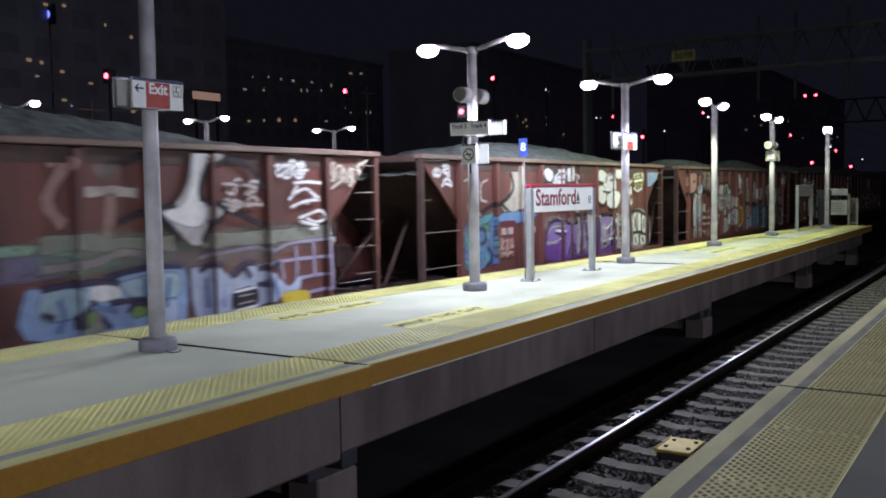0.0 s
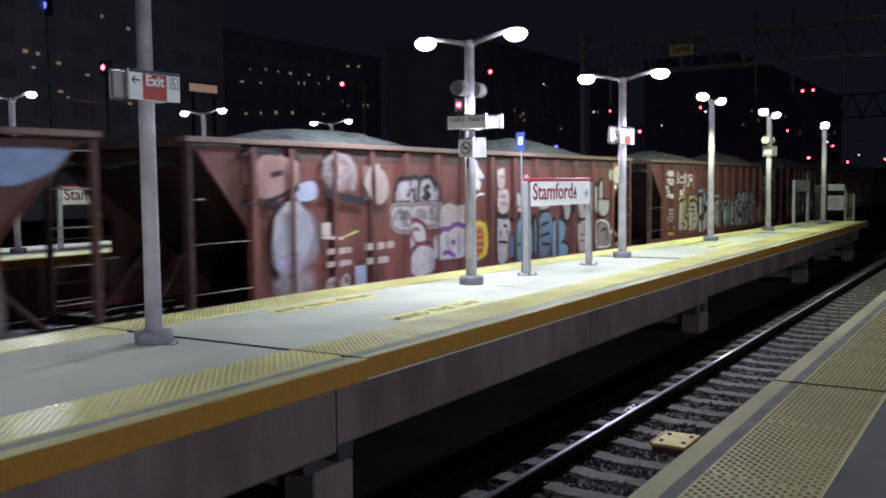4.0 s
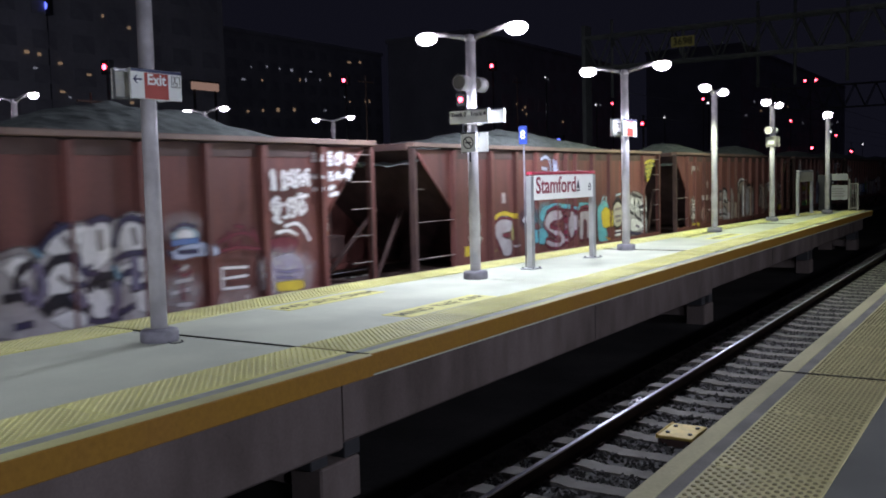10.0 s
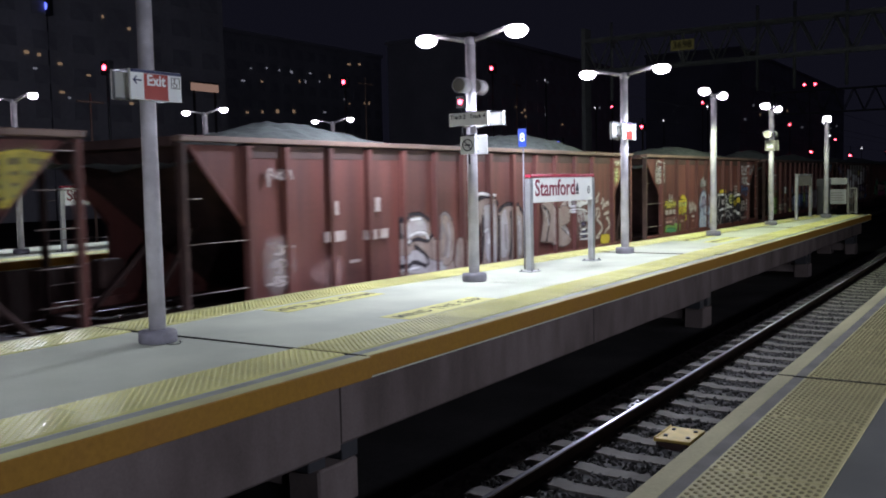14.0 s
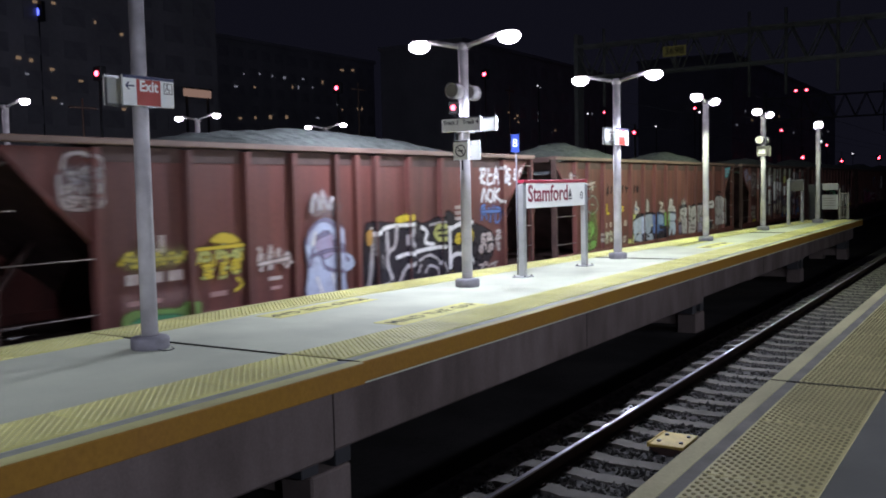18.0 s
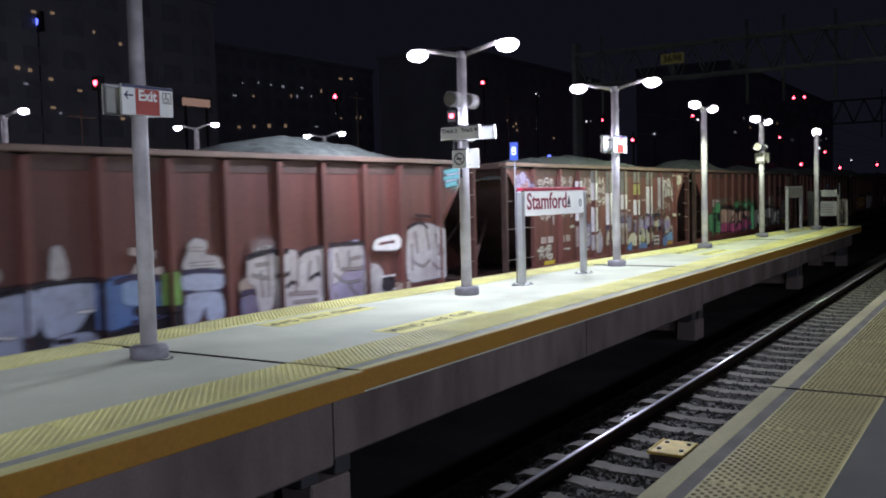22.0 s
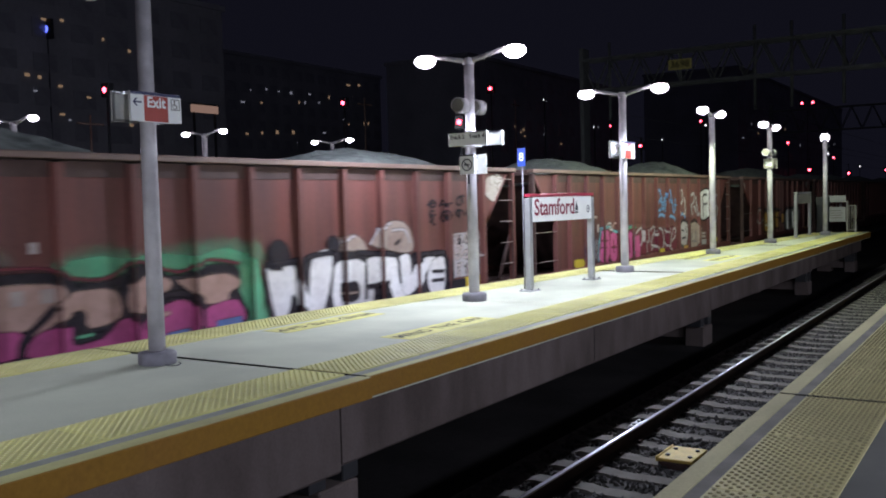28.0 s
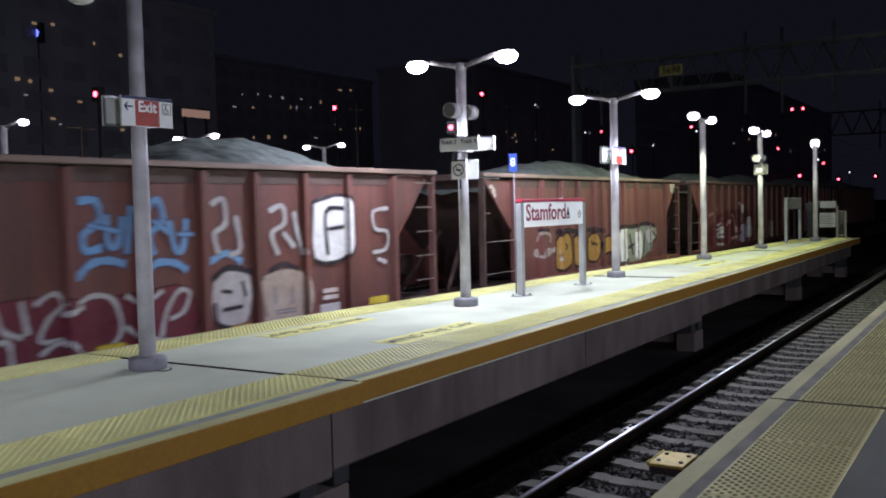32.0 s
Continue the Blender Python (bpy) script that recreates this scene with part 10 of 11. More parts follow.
def painting_9(w):
    w.tag("~~~", (2.07, 0.90, 3.13, 1.17), FADED, 0.07, 2)
    w.cloud((2.00, -0.08, 2.74, 0.75), GREEN)
    w.cloud((2.39, -0.07, 3.42, 0.87), GREEN)
    w.tag("~~", (2.17, -0.04, 2.89, 0.67), BLACKP, 0.07, 5)
    w.haze((3.26, 0.87, 4.49, 1.19), SAGE)
    w.cloud((3.08, -0.01, 4.30, 0.81), BLACKP)
    w.stroke([(3.13, 0.71), (3.51, 0.83), (4.14, 0.77), (4.72, 0.73)], BLACKP, 0.11)
    w.bars((3.42, 0.48, 3.75, 0.71), FADED, 1)
    w.tag("~~", (12.86, 1.12, 13.63, 1.66), BLACKP, 0.03, 2)
    w.tag("~~", (13.82, 1.18, 14.67, 1.66), BLACKP, 0.03, 2)
    w.rect((13.78, 0.06, 14.77, 0.93), PALE)
    w.tag("~~~", (13.81, 0.10, 14.77, 0.90), BLACKP, 0.03, 3)
    w.tag("~~~", (13.75, 0.04, 14.85, 0.98), FADED, 0.05, 3)
    w.rect((14.19, -0.17, 14.75, 0.04), YELLOW)
    w.cloud((15.11, 1.56, 15.83, 2.07), CREAM)
    w.rect((13.40, -0.22, 14.22, 0.02), BLACKP)
    w.shape([(5.13, 0.89), (5.30, 0.95), (5.72, 0.98), (6.07, 0.93), (6.54, 0.96), (7.25, 0.89), (7.70, 0.97), (8.16, 0.84), (8.39, 0.57), (8.56, -0.14), (7.99, -0.11), (7.97, 0.64), (7.57, 0.75), (6.72, 0.61), (6.06, 0.71), (5.61, 0.64), (5.28, 0.73)], MINTB)
    w.haze((5.05, 0.64, 6.25, 1.07), MINTB)
    w.haze((6.44, 0.65, 8.40, 1.06), MINTB)
    w.shape([(3.53, 0.83), (3.91, 0.86), (4.31, 0.86), (4.97, 0.84), (5.36, 0.70), (5.88, 0.69), (6.25, 0.85), (6.72, 0.68), (7.03, 0.67), (7.46, 0.76), (7.97, 0.68), (7.97, 0.35), (8.13, -0.09), (7.20, -0.09), (6.20, -0.15), (3.86, -0.07), (3.48, -0.07)], BLACKP)
    w.shape([(3.52, 0.74), (3.90, 0.75), (4.59, 0.72), (5.10, 0.68), (5.07, 0.49), (4.79, 0.28), (4.28, 0.20), (3.49, 0.23)], TAN)
    w.shape([(5.19, 0.54), (5.36, 0.58), (5.87, 0.55), (5.94, 0.25), (5.52, 0.17), (5.49, 0.34), (5.31, 0.39), (4.94, 0.23), (4.74, 0.16), (4.95, 0.37)], TAN)
    w.shape([(6.14, 0.60), (6.33, 0.69), (6.72, 0.62), (6.71, 0.51), (6.41, 0.38), (6.22, 0.26), (6.08, 0.38)], TAN)
    w.shape([(6.87, 0.59), (7.24, 0.60), (7.68, 0.61), (7.96, 0.52), (7.96, 0.44), (7.78, 0.37), (7.72, 0.25), (7.35, 0.27), (7.22, 0.38), (7.02, 0.50)], TAN)
    w.shape([(3.49, 0.20), (3.87, 0.23), (4.56, 0.21), (4.61, 0.07), (4.55, -0.05), (3.86, -0.07), (3.48, -0.05)], PINK)
    w.shape([(4.70, 0.03), (4.86, 0.16), (5.24, 0.18), (5.17, 0.05), (5.37, -0.03), (5.75, 0.02), (5.94, 0.16), (6.12, 0.16), (6.20, -0.08), (5.66, -0.12), (4.77, -0.09)], PINK)
    w.shape([(6.20, -0.08), (6.30, 0.08), (6.60, 0.27), (6.91, 0.32), (7.14, 0.22), (7.18, 0.03), (7.13, -0.08), (6.68, -0.10)], PINK)
    w.shape([(7.31, -0.07), (7.35, 0.15), (7.66, 0.22), (7.91, 0.22), (8.06, 0.05), (7.99, -0.07)], PINK)
    w.stroke([(6.56, 0.41), (6.91, 0.43), (7.17, 0.33), (7.26, 0.10), (7.22, -0.10)], BLACK, 0.09)
    w.stroke([(5.07, 0.45), (4.67, 0.13), (4.61, -0.04)], BLACK, 0.09)
    w.stroke([(5.39, 0.35), (5.29, 0.03), (5.67, 0.05)], BLACK, 0.09)
    w.stroke([(6.50, 0.11), (6.54, -0.05)], BLACK, 0.09)
    w.stroke([(3.91, 0.92), (4.32, 0.93), (4.98, 0.90), (5.30, 0.76), (5.79, 0.73), (6.20, 0.90), (6.68, 0.76), (6.98, 0.72), (7.41, 0.84), (8.01, 0.75)], MAROON, 0.045)
    w.stroke([(7.55, -0.06), (7.99, -0.05)], BLUE_P, 0.1)
    w.stroke([(6.68, -0.11), (7.04, -0.10)], BLUE_P, 0.1)
    w.stroke([(5.33, 0.06), (5.54, 0.07)], MINTB, 0.04)
    w.stroke([(6.40, 0.12), (6.70, 0.20)], TAN, 0.05)
    w.bars((4.48, 0.47, 4.69, 0.73), FADED, 1)
    w.bars((4.84, 0.47, 5.08, 0.72), FADED, 1)
    w.rect((4.75, 1.08, 4.87, 1.21), FADED)
    w.shape([(10.08, 0.81), (10.29, 0.99), (10.60, 1.03), (10.86, 0.92), (10.96, 0.75), (10.79, 0.64), (10.32, 0.68)], STONE)
    w.shape([(11.07, 0.86), (11.31, 1.09), (11.73, 1.22), (12.10, 1.17), (12.34, 0.91), (12.33, 0.70), (12.01, 0.68), (11.65, 0.74)], STONE)
    w.stroke([(11.72, 1.07), (12.09, 1.06), (12.27, 0.83)], PALE, 0.05)
    w.stroke([(11.07, 0.86), (11.31, 1.09), (11.67, 1.20)], PALE, 0.05)
    w.stroke([(10.18, 0.86), (10.39, 0.98), (10.65, 1.01)], PALE, 0.05)
    w.shape([(8.60, 0.92), (8.76, 1.03), (8.96, 0.96), (9.03, 0.71), (8.62, 0.71)], BLACKP)
    w.shape([(9.96, 1.01), (10.14, 1.03), (10.23, 0.84), (9.98, 0.76)], BLACKP)
    w.shape([(8.51, 0.69), (9.07, 0.69), (10.03, 0.78), (11.76, 0.65), (12.39, 0.58), (13.44, 0.57), (13.41, -0.17), (11.97, -0.16), (9.79, -0.14), (8.62, -0.08)], BLACKP)
    w.shape([(8.53, 0.64), (9.07, 0.66), (9.27, 0.22), (9.46, 0.13), (9.58, 0.72), (10.03, 0.74), (9.80, -0.06), (9.38, -0.08), (9.08, 0.23), (8.95, -0.05), (8.70, -0.07)], WHITE)
    w.shape([(10.11, 0.53), (10.27, 0.61), (10.89, 0.54), (10.86, -0.12), (10.08, -0.12)], WHITE)
    w.shape([(10.25, 0.25), (10.66, 0.24), (10.68, -0.02), (10.29, -0.01)], BLACKP)
    w.shape([(10.97, 0.60), (11.29, 0.63), (11.78, 0.57), (11.86, 0.17), (12.08, -0.09), (11.73, -0.11), (11.57, 0.12), (11.15, 0.17), (11.08, -0.11), (10.89, -0.11)], WHITE)
    w.shape([(11.91, 0.58), (12.20, 0.59), (12.25, 0.22), (12.41, 0.38), (12.73, 0.50), (13.00, 0.50), (13.07, 0.44), (12.61, 0.19), (12.39, -0.01), (12.10, -0.09), (11.98, 0.08)], WHITE)
    w.shape([(12.96, 0.43), (13.36, 0.47), (13.33, -0.12), (12.93, -0.14), (12.80, 0.15)], WHITE)
    w.stroke([(8.51, 0.69), (9.07, 0.69), (9.56, 0.76), (10.05, 0.78)], BLACKP, 0.09)
    w.stroke([(10.69, 0.74), (11.76, 0.64)], BLACKP, 0.09)
    w.stroke([(12.39, 0.60), (13.40, 0.58)], BLACKP, 0.09)
    w.stroke([(10.98, 0.14), (11.27, 0.15), (11.57, 0.19)], BLACKP, 0.09)
    w.stroke([(8.58, 0.64), (8.85, 0.61)], BLACKP, 0.055)
    w.stroke([(11.14, -0.08), (11.56, -0.05)], BLACKP, 0.055)
    w.stroke([(12.95, 0.25), (13.35, 0.23)], BLACKP, 0.055)
    w.stroke([(12.94, 0.08), (13.34, 0.07)], BLACKP, 0.055)
    w.stroke([(11.77, 0.82), (11.92, 0.89)], BLACKP, 0.055)
    w.stroke([(10.92, 0.51), (10.90, -0.05)], BLACKP, 0.055)
    w.stroke([(11.86, 0.57), (11.91, 0.13)], BLACKP, 0.055)
    w.stroke([(10.31, 0.10), (10.66, 0.08)], STONE, 0.045)


def painting_10(w):
    w.shape([(6.34, 0.60), (7.15, 0.59), (7.93, 0.60), (8.54, 0.51), (9.35, 0.54), (10.08, 0.53), (10.13, -0.12), (8.52, -0.08), (6.31, -0.05)], MAROON)
    w.stroke([(6.32, 0.58), (6.48, 0.61), (6.58, 0.48), (6.78, 0.58), (7.04, 0.64), (7.14, 0.47), (7.08, 0.20), (6.81, 0.11)], PALE, 0.07)
    w.stroke([(7.31, 0.54), (7.41, 0.29), (7.63, 0.19)], PALE, 0.07)
    w.stroke([(7.64, 0.59), (7.71, 0.22)], PALE, 0.07)
    w.stroke([(7.81, 0.54), (8.06, 0.65), (8.17, 0.51), (7.98, 0.36), (7.86, 0.12), (8.15, 0.09)], PALE, 0.07)
    w.stroke([(8.29, 0.42), (8.55, 0.57), (8.87, 0.50), (8.99, 0.14), (8.85, -0.07)], PALE, 0.07)
    w.stroke([(8.17, 0.39), (8.44, 0.45)], PALE, 0.07)
    w.stroke([(9.07, 0.53), (9.28, 0.43), (9.49, 0.46), (9.64, 0.54)], PALE, 0.07)
    w.stroke([(9.61, -0.06), (9.70, 0.25), (9.93, 0.52), (10.11, 0.46), (9.99, 0.23), (9.77, 0.16)], PALE, 0.07)
    w.stroke([(9.06, 0.13), (9.33, -0.03), (9.79, -0.13)], PALE, 0.07)
    w.stroke([(7.29, 0.14), (7.46, 0.16), (7.50, -0.09)], PALE, 0.07)
    w.stroke([(7.85, -0.04), (8.15, 0.07), (8.39, -0.11)], PALE, 0.07)
    w.shape([(6.65, -0.05), (6.87, -0.04), (6.86, -0.11), (6.65, -0.12)], YELLOW)
    w.shape([(8.62, -0.07), (8.99, -0.07), (8.99, -0.15), (8.65, -0.14)], YELLOW)
    w.stroke([(8.44, 1.72), (8.67, 1.72), (8.71, 1.47), (8.48, 1.31), (8.51, 1.12), (8.73, 1.15)], SKYB, 0.1)
    w.stroke([(8.81, 1.54), (8.83, 1.21), (8.96, 1.16), (9.06, 1.51)], SKYB, 0.1)
    w.stroke([(9.19, 1.64), (9.11, 1.07)], SKYB, 0.1)
    w.stroke([(9.42, 1.62), (9.61, 1.73), (9.69, 1.46), (9.46, 1.28), (9.51, 1.03)], SKYB, 0.1)
    w.stroke([(9.79, 1.44), (9.88, 1.08), (10.01, 1.07), (10.09, 1.45)], SKYB, 0.1)
    w.stroke([(8.37, 0.80), (8.56, 0.96), (8.82, 0.99), (9.06, 0.93)], SKYB, 0.1)
    w.stroke([(9.36, 0.78), (9.58, 0.91), (9.87, 0.89), (10.06, 0.79)], SKYB, 0.1)
    w.stroke([(10.48, 0.86), (10.81, 0.97), (11.09, 0.83)], SKYB, 0.1)
    w.stroke([(8.56, 1.43), (8.97, 1.34)], SKYB, 0.06)
    w.stroke([(9.93, 1.27), (10.20, 1.26)], SKYB, 0.06)
    w.stroke([(9.53, 1.46), (9.81, 1.27)], SKYB, 0.06)
    w.stroke([(10.55, 1.66), (10.76, 1.73), (10.80, 1.39), (10.58, 1.25), (10.65, 0.98)], PALE, 0.09)
    w.stroke([(11.00, 1.48), (11.07, 1.03), (10.86, 0.94)], PALE, 0.09)
    w.stroke([(11.70, 1.55), (11.98, 1.62), (12.02, 1.36), (11.74, 1.21), (11.86, 0.90)], PALE, 0.09)
    w.stroke([(12.25, 1.52), (12.30, 1.25), (12.44, 0.87)], PALE, 0.09)
    w.stroke([(12.00, 1.21), (12.23, 0.99)], PALE, 0.09)
    w.shape([(12.71, 1.67), (13.58, 1.73), (13.59, 0.82), (12.71, 0.78)], WHITE, BLACK, 0.05)
    w.stroke([(13.04, 0.83), (13.01, 1.51), (13.49, 1.56)], BLACK, 0.075)
    w.stroke([(13.06, 1.23), (13.48, 1.26)], BLACK, 0.06)
    w.stroke([(14.72, 1.55), (14.29, 1.49), (14.35, 1.20), (14.70, 1.13), (14.65, 0.84), (14.27, 0.79)], PALE, 0.07)
    w.stroke([(14.40, 0.67), (14.64, 0.60)], PALE, 0.07)
    w.shape([(10.55, 0.57), (10.80, 0.70), (11.19, 0.63), (11.24, 0.22), (11.02, -0.11), (10.61, -0.02), (10.51, 0.28)], PALE)
    w.stroke([(10.52, 0.62), (10.80, 0.76), (11.26, 0.67)], BLACK, 0.075)
    w.stroke([(10.68, 0.44), (10.87, 0.41)], BLACK, 0.05)
    w.stroke([(10.70, 0.17), (11.07, 0.19)], BLACK, 0.05)
    w.stroke([(10.54, 0.28), (10.61, -0.02), (11.02, -0.12)], BLACK, 0.05)
    w.stroke([(11.08, 0.54), (11.14, 0.33)], BLACK, 0.05)
    w.shape([(11.39, 0.52), (11.85, 0.64), (12.41, 0.56), (12.53, 0.12), (12.29, -0.13), (11.55, -0.11)], STONE)
    w.stroke([(11.66, 0.65), (11.94, 0.74), (12.28, 0.65)], BLACK, 0.075)
    w.stroke([(11.74, 0.39), (11.77, 0.16)], GREY, 0.05)
    w.stroke([(12.12, 0.36), (12.14, 0.13)], GREY, 0.05)
    w.stroke([(11.77, 0.02), (12.20, 0.02)], GREY, 0.05)
    w.stroke([(11.48, 0.41), (11.55, -0.01)], GREY, 0.05)
    w.bars((12.81, 0.08, 13.31, 0.30), FADED, 2)
    w.rect((12.79, -0.14, 13.30, 0.03), PALE)
    w.rect((14.10, -0.10, 14.66, 0.02), YELLOW)
    w.shape([(10.85, -0.09), (11.19, -0.08), (11.23, -0.18), (10.92, -0.20)], OCHRE)
    w.stroke([(3.47, 1.27), (3.47, 1.06)], FADED, 0.1)
    w.stroke([(3.46, 1.07), (3.70, 1.05)], FADED, 0.07)
    w.bars((3.21, 0.64, 3.52, 0.86), FADED, 1)
    w.rect((3.71, 0.66, 3.83, 0.86), FADED)
    w.shape([(2.29, 0.01), (2.80, -0.01), (2.81, -0.17), (2.31, -0.14)], YELLOW)
    w.tag("~~", (3.19, -0.02, 3.81, 0.48), FADED, 0.035, 3)
    w.haze((3.06, -0.04, 3.91, 0.48), SLATE)
    w.shape([(3.76, 0.24), (3.91, 0.69), (4.32, 0.76), (4.86, 0.64), (5.44, 0.62), (6.09, 0.71), (6.28, 0.53), (6.32, -0.19), (4.83, -0.19), (4.02, -0.19), (3.75, -0.10)], MAROON)
    w.shape([(3.83, -0.06), (3.89, 0.17), (4.14, 0.19), (4.21, -0.15)], PINK)
    w.shape([(3.94, 0.27), (4.06, 0.66), (4.45, 0.63), (4.50, 0.04), (4.24, -0.04), (4.14, 0.24)], PINK)
    w.shape([(4.59, 0.55), (4.86, 0.61), (5.06, 0.44), (4.99, -0.10), (4.63, -0.12)], PINK)
    w.shape([(5.20, 0.53), (5.50, 0.56), (5.65, 0.31), (5.59, -0.16), (5.26, -0.16)], PINK)
    w.shape([(5.73, 0.39), (6.06, 0.58), (6.21, 0.36), (6.16, -0.13), (5.81, -0.15)], PINK)
    w.shape([(6.44, 0.39), (6.75, 0.42), (6.77, -0.14), (6.49, -0.16)], PINK)
    w.stroke([(3.93, 0.70), (4.12, 0.76), (4.52, 0.77), (4.86, 0.64), (5.44, 0.62), (6.14, 0.72)], TEAL, 0.08)
    w.stroke([(3.76, -0.11), (3.78, 0.29), (3.93, 0.70)], TEAL, 0.08)
    w.stroke([(6.30, 0.65), (6.39, -0.15)], TEAL, 0.08)
    w.stroke([(4.20, 0.51), (4.30, 0.15)], MAROON, 0.05)
    w.stroke([(4.78, 0.42), (4.81, 0.06)], MAROON, 0.05)
    w.stroke([(5.40, 0.42), (5.44, -0.01)], MAROON, 0.05)
    w.stroke([(5.92, 0.38), (5.97, -0.01)], MAROON, 0.05)
    w.stroke([(4.05, 0.43), (4.30, 0.37)], MAROON, 0.05)
    w.stroke([(4.63, 0.21), (4.96, 0.22)], MAROON, 0.05)
    w.stroke([(5.59, 0.63), (6.19, 0.70)], GREEN, 0.06)
    w.stroke([(6.38, 0.54), (6.43, -0.10)], BLACK, 0.05)
    w.stroke([(4.16, -0.10), (4.62, -0.13)], BLACK, 0.05)
    w.stroke([(4.32, 0.80), (4.48, 0.88), (4.63, 0.82), (4.53, 0.70), (4.72, 0.69)], PALE, 0.06)
    w.stroke([(4.75, 0.72), (4.81, 0.83), (4.98, 0.87)], ROSE, 0.07)


def painting_11(w):
    w.tag("~~", (-0.29, 1.19, 0.86, 2.02), CREAM, 0.08, 2)
    w.tag("~~", (-0.06, 0.04, 0.93, 0.76), FADED, 0.07, 2)
    w.tag("~~", (-1.70, 0.05, -0.41, 1.05), FADED, 0.07, 2)
    w.tag("~~~~", (2.49, 0.29, 3.81, 0.50), FADED, 0.07, 1)
    w.stroke([(2.65, 0.69), (2.90, 0.89), (3.39, 0.81), (3.38, 0.63)], STONE, 0.1)
    w.stroke([(2.72, 0.95), (3.33, 0.93)], BLACK, 0.06)
    w.bars((1.41, 1.40, 1.76, 1.53), FADED, 1)
    w.shape([(3.73, 0.68), (4.17, 0.84), (4.57, 0.71), (4.61, 0.03), (3.73, -0.02)], OCHRE, BLACK, 0.05)
    w.shape([(4.77, 0.70), (5.28, 0.80), (5.49, 0.60), (5.46, 0.03), (4.82, 0.01)], OCHRE, BLACK, 0.05)
    w.shape([(5.68, 0.67), (6.10, 0.77), (6.48, 0.57), (6.38, 0.09), (5.69, 0.07)], OCHRE, BLACK, 0.05)
    w.shape([(6.64, 0.55), (7.13, 0.64), (7.28, 0.29), (6.70, 0.17)], OCHRE, BLACK, 0.05)
    w.stroke([(3.71, 0.86), (4.40, 0.89), (5.13, 0.83), (6.02, 0.86), (6.73, 0.78)], BLACK, 0.1)
    w.stroke([(4.06, 0.59), (4.35, 0.50), (4.08, 0.31)], BLACK, 0.06)
    w.stroke([(4.98, 0.55), (5.26, 0.39)], BLACK, 0.06)
    w.stroke([(5.86, 0.54), (6.20, 0.37)], BLACK, 0.06)
    w.stroke([(3.88, 0.46), (3.94, 0.16)], CREAM, 0.05)
    w.stroke([(5.04, 0.33), (5.10, 0.11)], CREAM, 0.05)
    w.shape([(7.63, 0.59), (8.07, 0.83), (9.94, 0.87), (10.85, 0.77), (10.94, 0.45), (9.90, -0.05), (7.81, -0.18)], SAGE)
    w.shape([(7.89, 0.66), (8.34, 0.80), (8.53, -0.02), (8.03, -0.20)], WHITE)
    w.shape([(9.16, 0.66), (9.64, 0.67), (9.71, 0.03), (9.22, -0.11)], WHITE)
    w.shape([(9.98, 0.63), (10.54, 0.78), (10.89, 0.45), (10.26, 0.31)], PALE)
    w.stroke([(7.63, 0.71), (8.07, 0.86), (8.88, 0.83), (9.94, 0.90), (10.85, 0.81)], BLACK, 0.1)
    w.stroke([(8.65, 0.63), (8.94, 0.04)], BLACK, 0.1)
    w.stroke([(9.93, 0.58), (9.80, 0.02)], BLACK, 0.1)
    w.stroke([(10.43, 0.73), (10.94, 0.45), (10.42, 0.27)], BLACK, 0.07)
    w.stroke([(8.49, 0.23), (9.05, 0.33)], BLACK, 0.07)
    w.stroke([(7.86, -0.19), (8.57, -0.10)], BLACK, 0.07)
    w.shape([(12.32, 2.13), (13.31, 2.10), (13.00, 1.85), (12.48, 1.83)], CREAM)
    w.shape([(11.78, -0.16), (12.46, -0.16), (12.45, -0.25), (11.83, -0.25)], YELLOW)


def painting_12(w):
    w.haze((2.10, -0.35, 9.27, 1.09), MAROON)
    w.tag("~", (2.99, 0.55, 4.38, 1.33), FADED, 0.09, 2)
    w.tag("~", (3.11, -0.27, 4.67, 0.54), PALE, 0.1, 2)
    w.stroke([(6.47, 0.73), (6.58, 1.36), (7.12, 1.31), (7.00, 0.67)], PALE, 0.1)
    w.shape([(7.62, 0.00), (8.03, 0.78), (8.69, 0.67), (8.87, 0.07)], PALE)
    w.shape([(6.71, -0.08), (7.09, 0.53), (7.73, 0.46), (7.71, -0.19)], LILAC)
    w.stroke([(4.85, 0.55), (5.70, 0.97), (6.19, 0.29)], ROSE, 0.12)
    w.stroke([(2.11, 0.94), (2.99, 1.07)], ROSE, 0.12)
    w.stroke([(5.16, -0.01), (6.36, 0.10)], ROSE, 0.12)
    w.stroke([(3.59, 0.70), (4.70, 0.99)], MAROON, 0.12)
    w.stroke([(5.83, -0.15), (7.08, 0.25)], MAROON, 0.12)
    w.shape([(11.69, -0.04), (11.93, 0.54), (12.61, 0.47), (12.59, -0.10)], STONE)
    w.stroke([(10.30, 0.39), (11.03, 0.11)], FADED, 0.08)


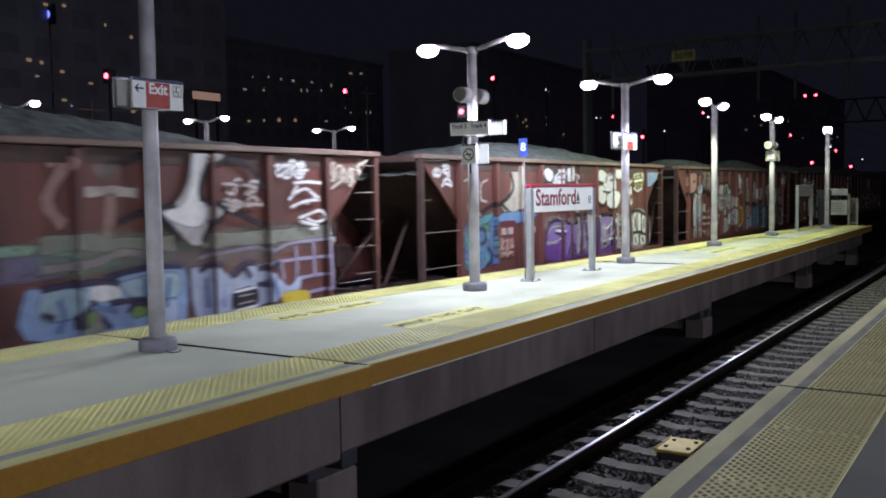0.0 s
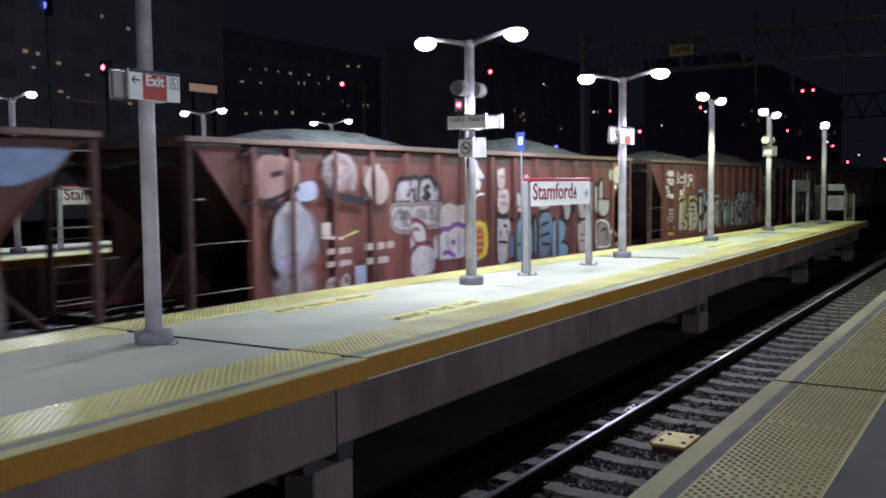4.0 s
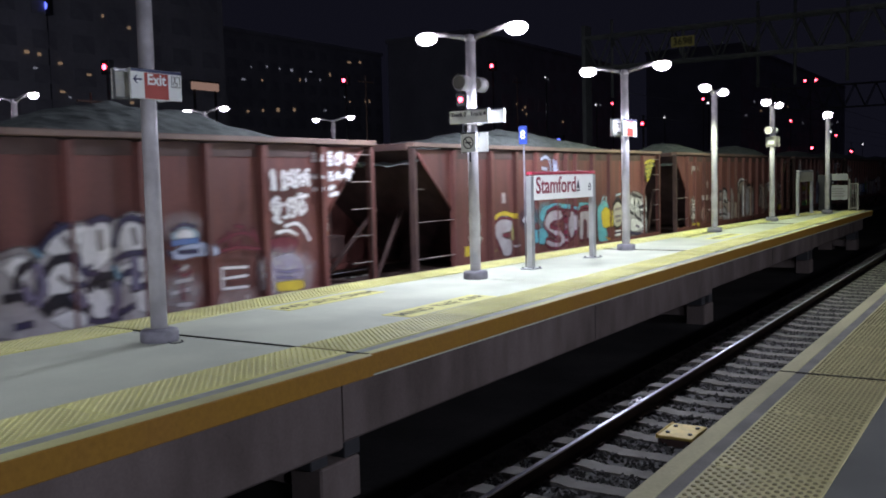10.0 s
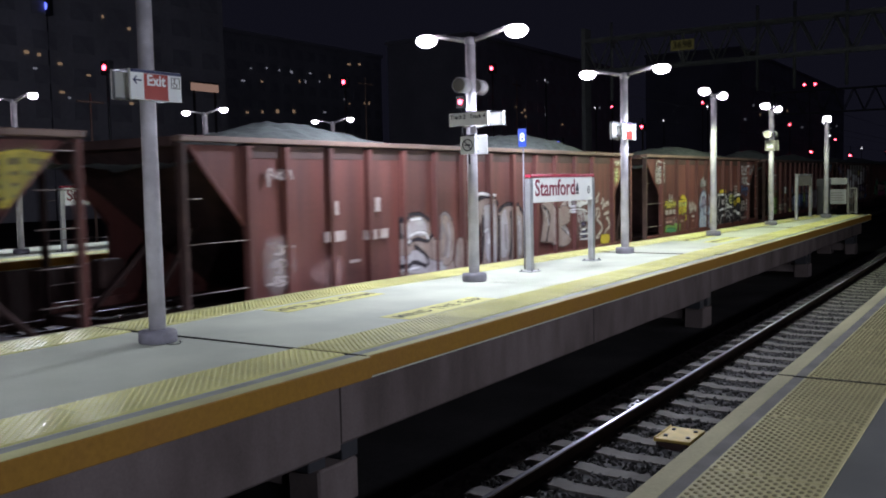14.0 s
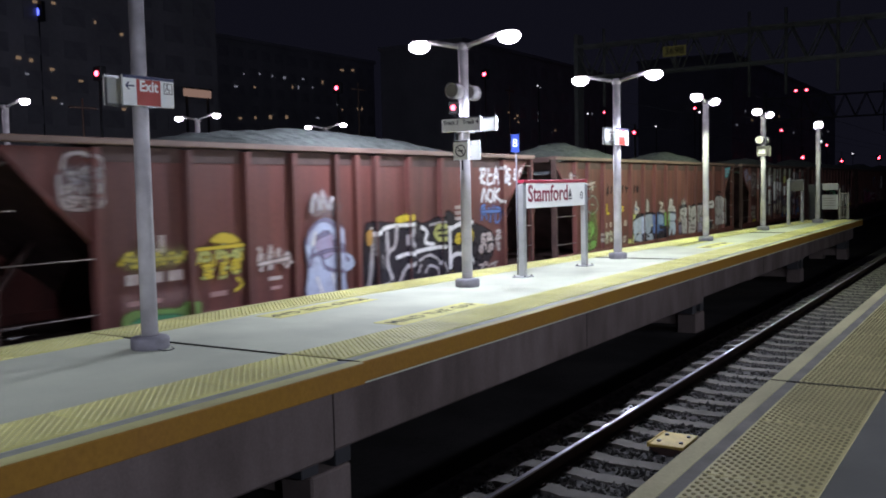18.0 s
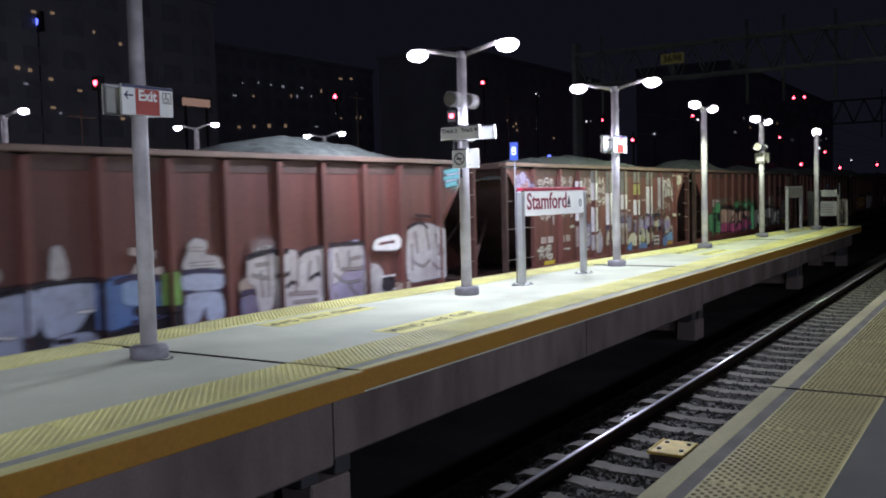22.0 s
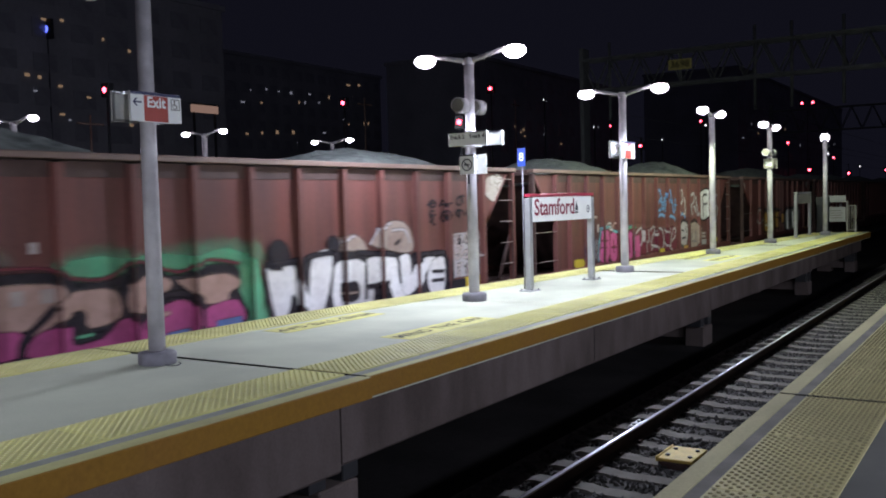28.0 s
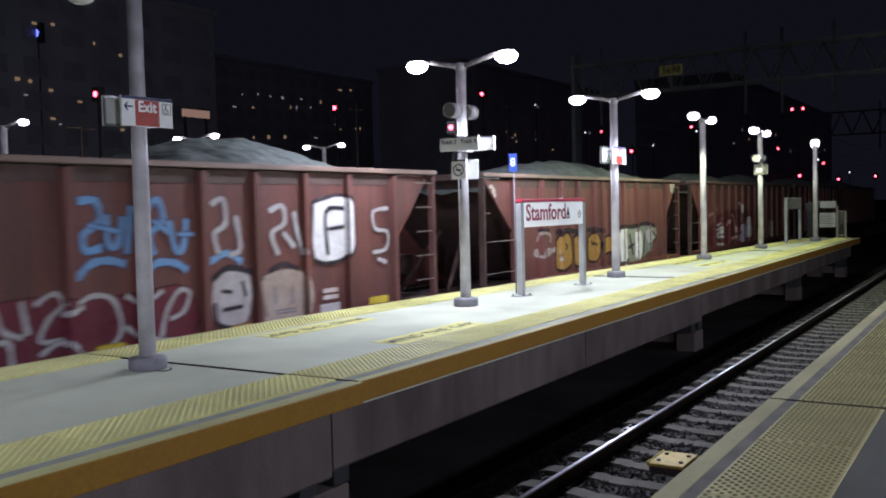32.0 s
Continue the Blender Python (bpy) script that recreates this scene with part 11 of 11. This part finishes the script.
PAINTINGS = [painting_0, painting_1, painting_2, painting_3, painting_4, painting_5, painting_6, painting_7, painting_8, painting_9, painting_10, painting_11, painting_12]
LABELS = [
    "rust-brown stone-laden hopper car with pale blue and mint graffiti",
    "rust-brown stone-laden hopper car with white bubbles and purple graffiti",
    "rust-brown stone-laden hopper car with white and steel-blue bubble graffiti",
    "rust-brown stone-laden hopper car with cream bubble letters and white tags",
    "rust-brown stone-laden hopper car with maroon and turquoise letters",
    "rust-brown stone-laden hopper car with grey bubble letters and worn numbers",
    "rust-brown stone-laden hopper car with pale ghost and black graffiti",
    "rust-brown stone-laden hopper car with pale blue bubble letters",
    "rust-brown stone-laden hopper car with white tags and striped ribs",
    "rust-brown stone-laden hopper car with pink, green and white block letters",
    "rust-brown stone-laden hopper car with sky-blue tags and pink graffiti",
    "rust-brown stone-laden hopper car with ochre and white graffiti",
    "rust-brown stone-laden hopper car with rose and white graffiti",
]


BASE = {L: hopper_car(L) for L in (SHORT, LONG)}
CARS = []
used = set()
for k, rear in enumerate(REARS):
    span = rear - REARS[k - 1] - GAP if k else LONG
    L = SHORT if span < 14.6 else LONG
    front = rear - L
    m = Matrix.Translation((TRACKS[1], front, RAIL_Z))
    if L in used:
        car = copy_thing(BASE[L], m)
    else:
        car = BASE[L]
        car.matrix_basis = m
        used.add(L)
    tagged(car, group="hopper cars of the freight train")
    CARS.append((car, L, front))
for k, (car, L, front) in enumerate(CARS):
    part("gravel", gravel_heap(L, k), GRAVEL, car, "heaped pale grey crushed stone")
    if k < len(PAINTINGS):
        PAINTINGS[k](Wall(car, L))
    tagged(car, LABELS[k] if k < len(LABELS) else "rust-brown open hopper car heaped with grey stone")


# ---- what moves ----
def motions():
    for car, L, front in CARS:
        walk(car, [(t, Matrix.Translation((TRACKS[1], front - SPEED * t, RAIL_Z))) for t in (0, 8, 16, 24, 32)])
        for axle in [c for c in car.children if c.name.startswith("axle")]:
            y = axle.matrix_basis.translation.y
            walk(axle, [(t / 8, pose(0, y, WHEEL_R) @ Matrix.Rotation(SPEED * t / 8 / WHEEL_R, 4, "X")) for t in range(257)])


motions()
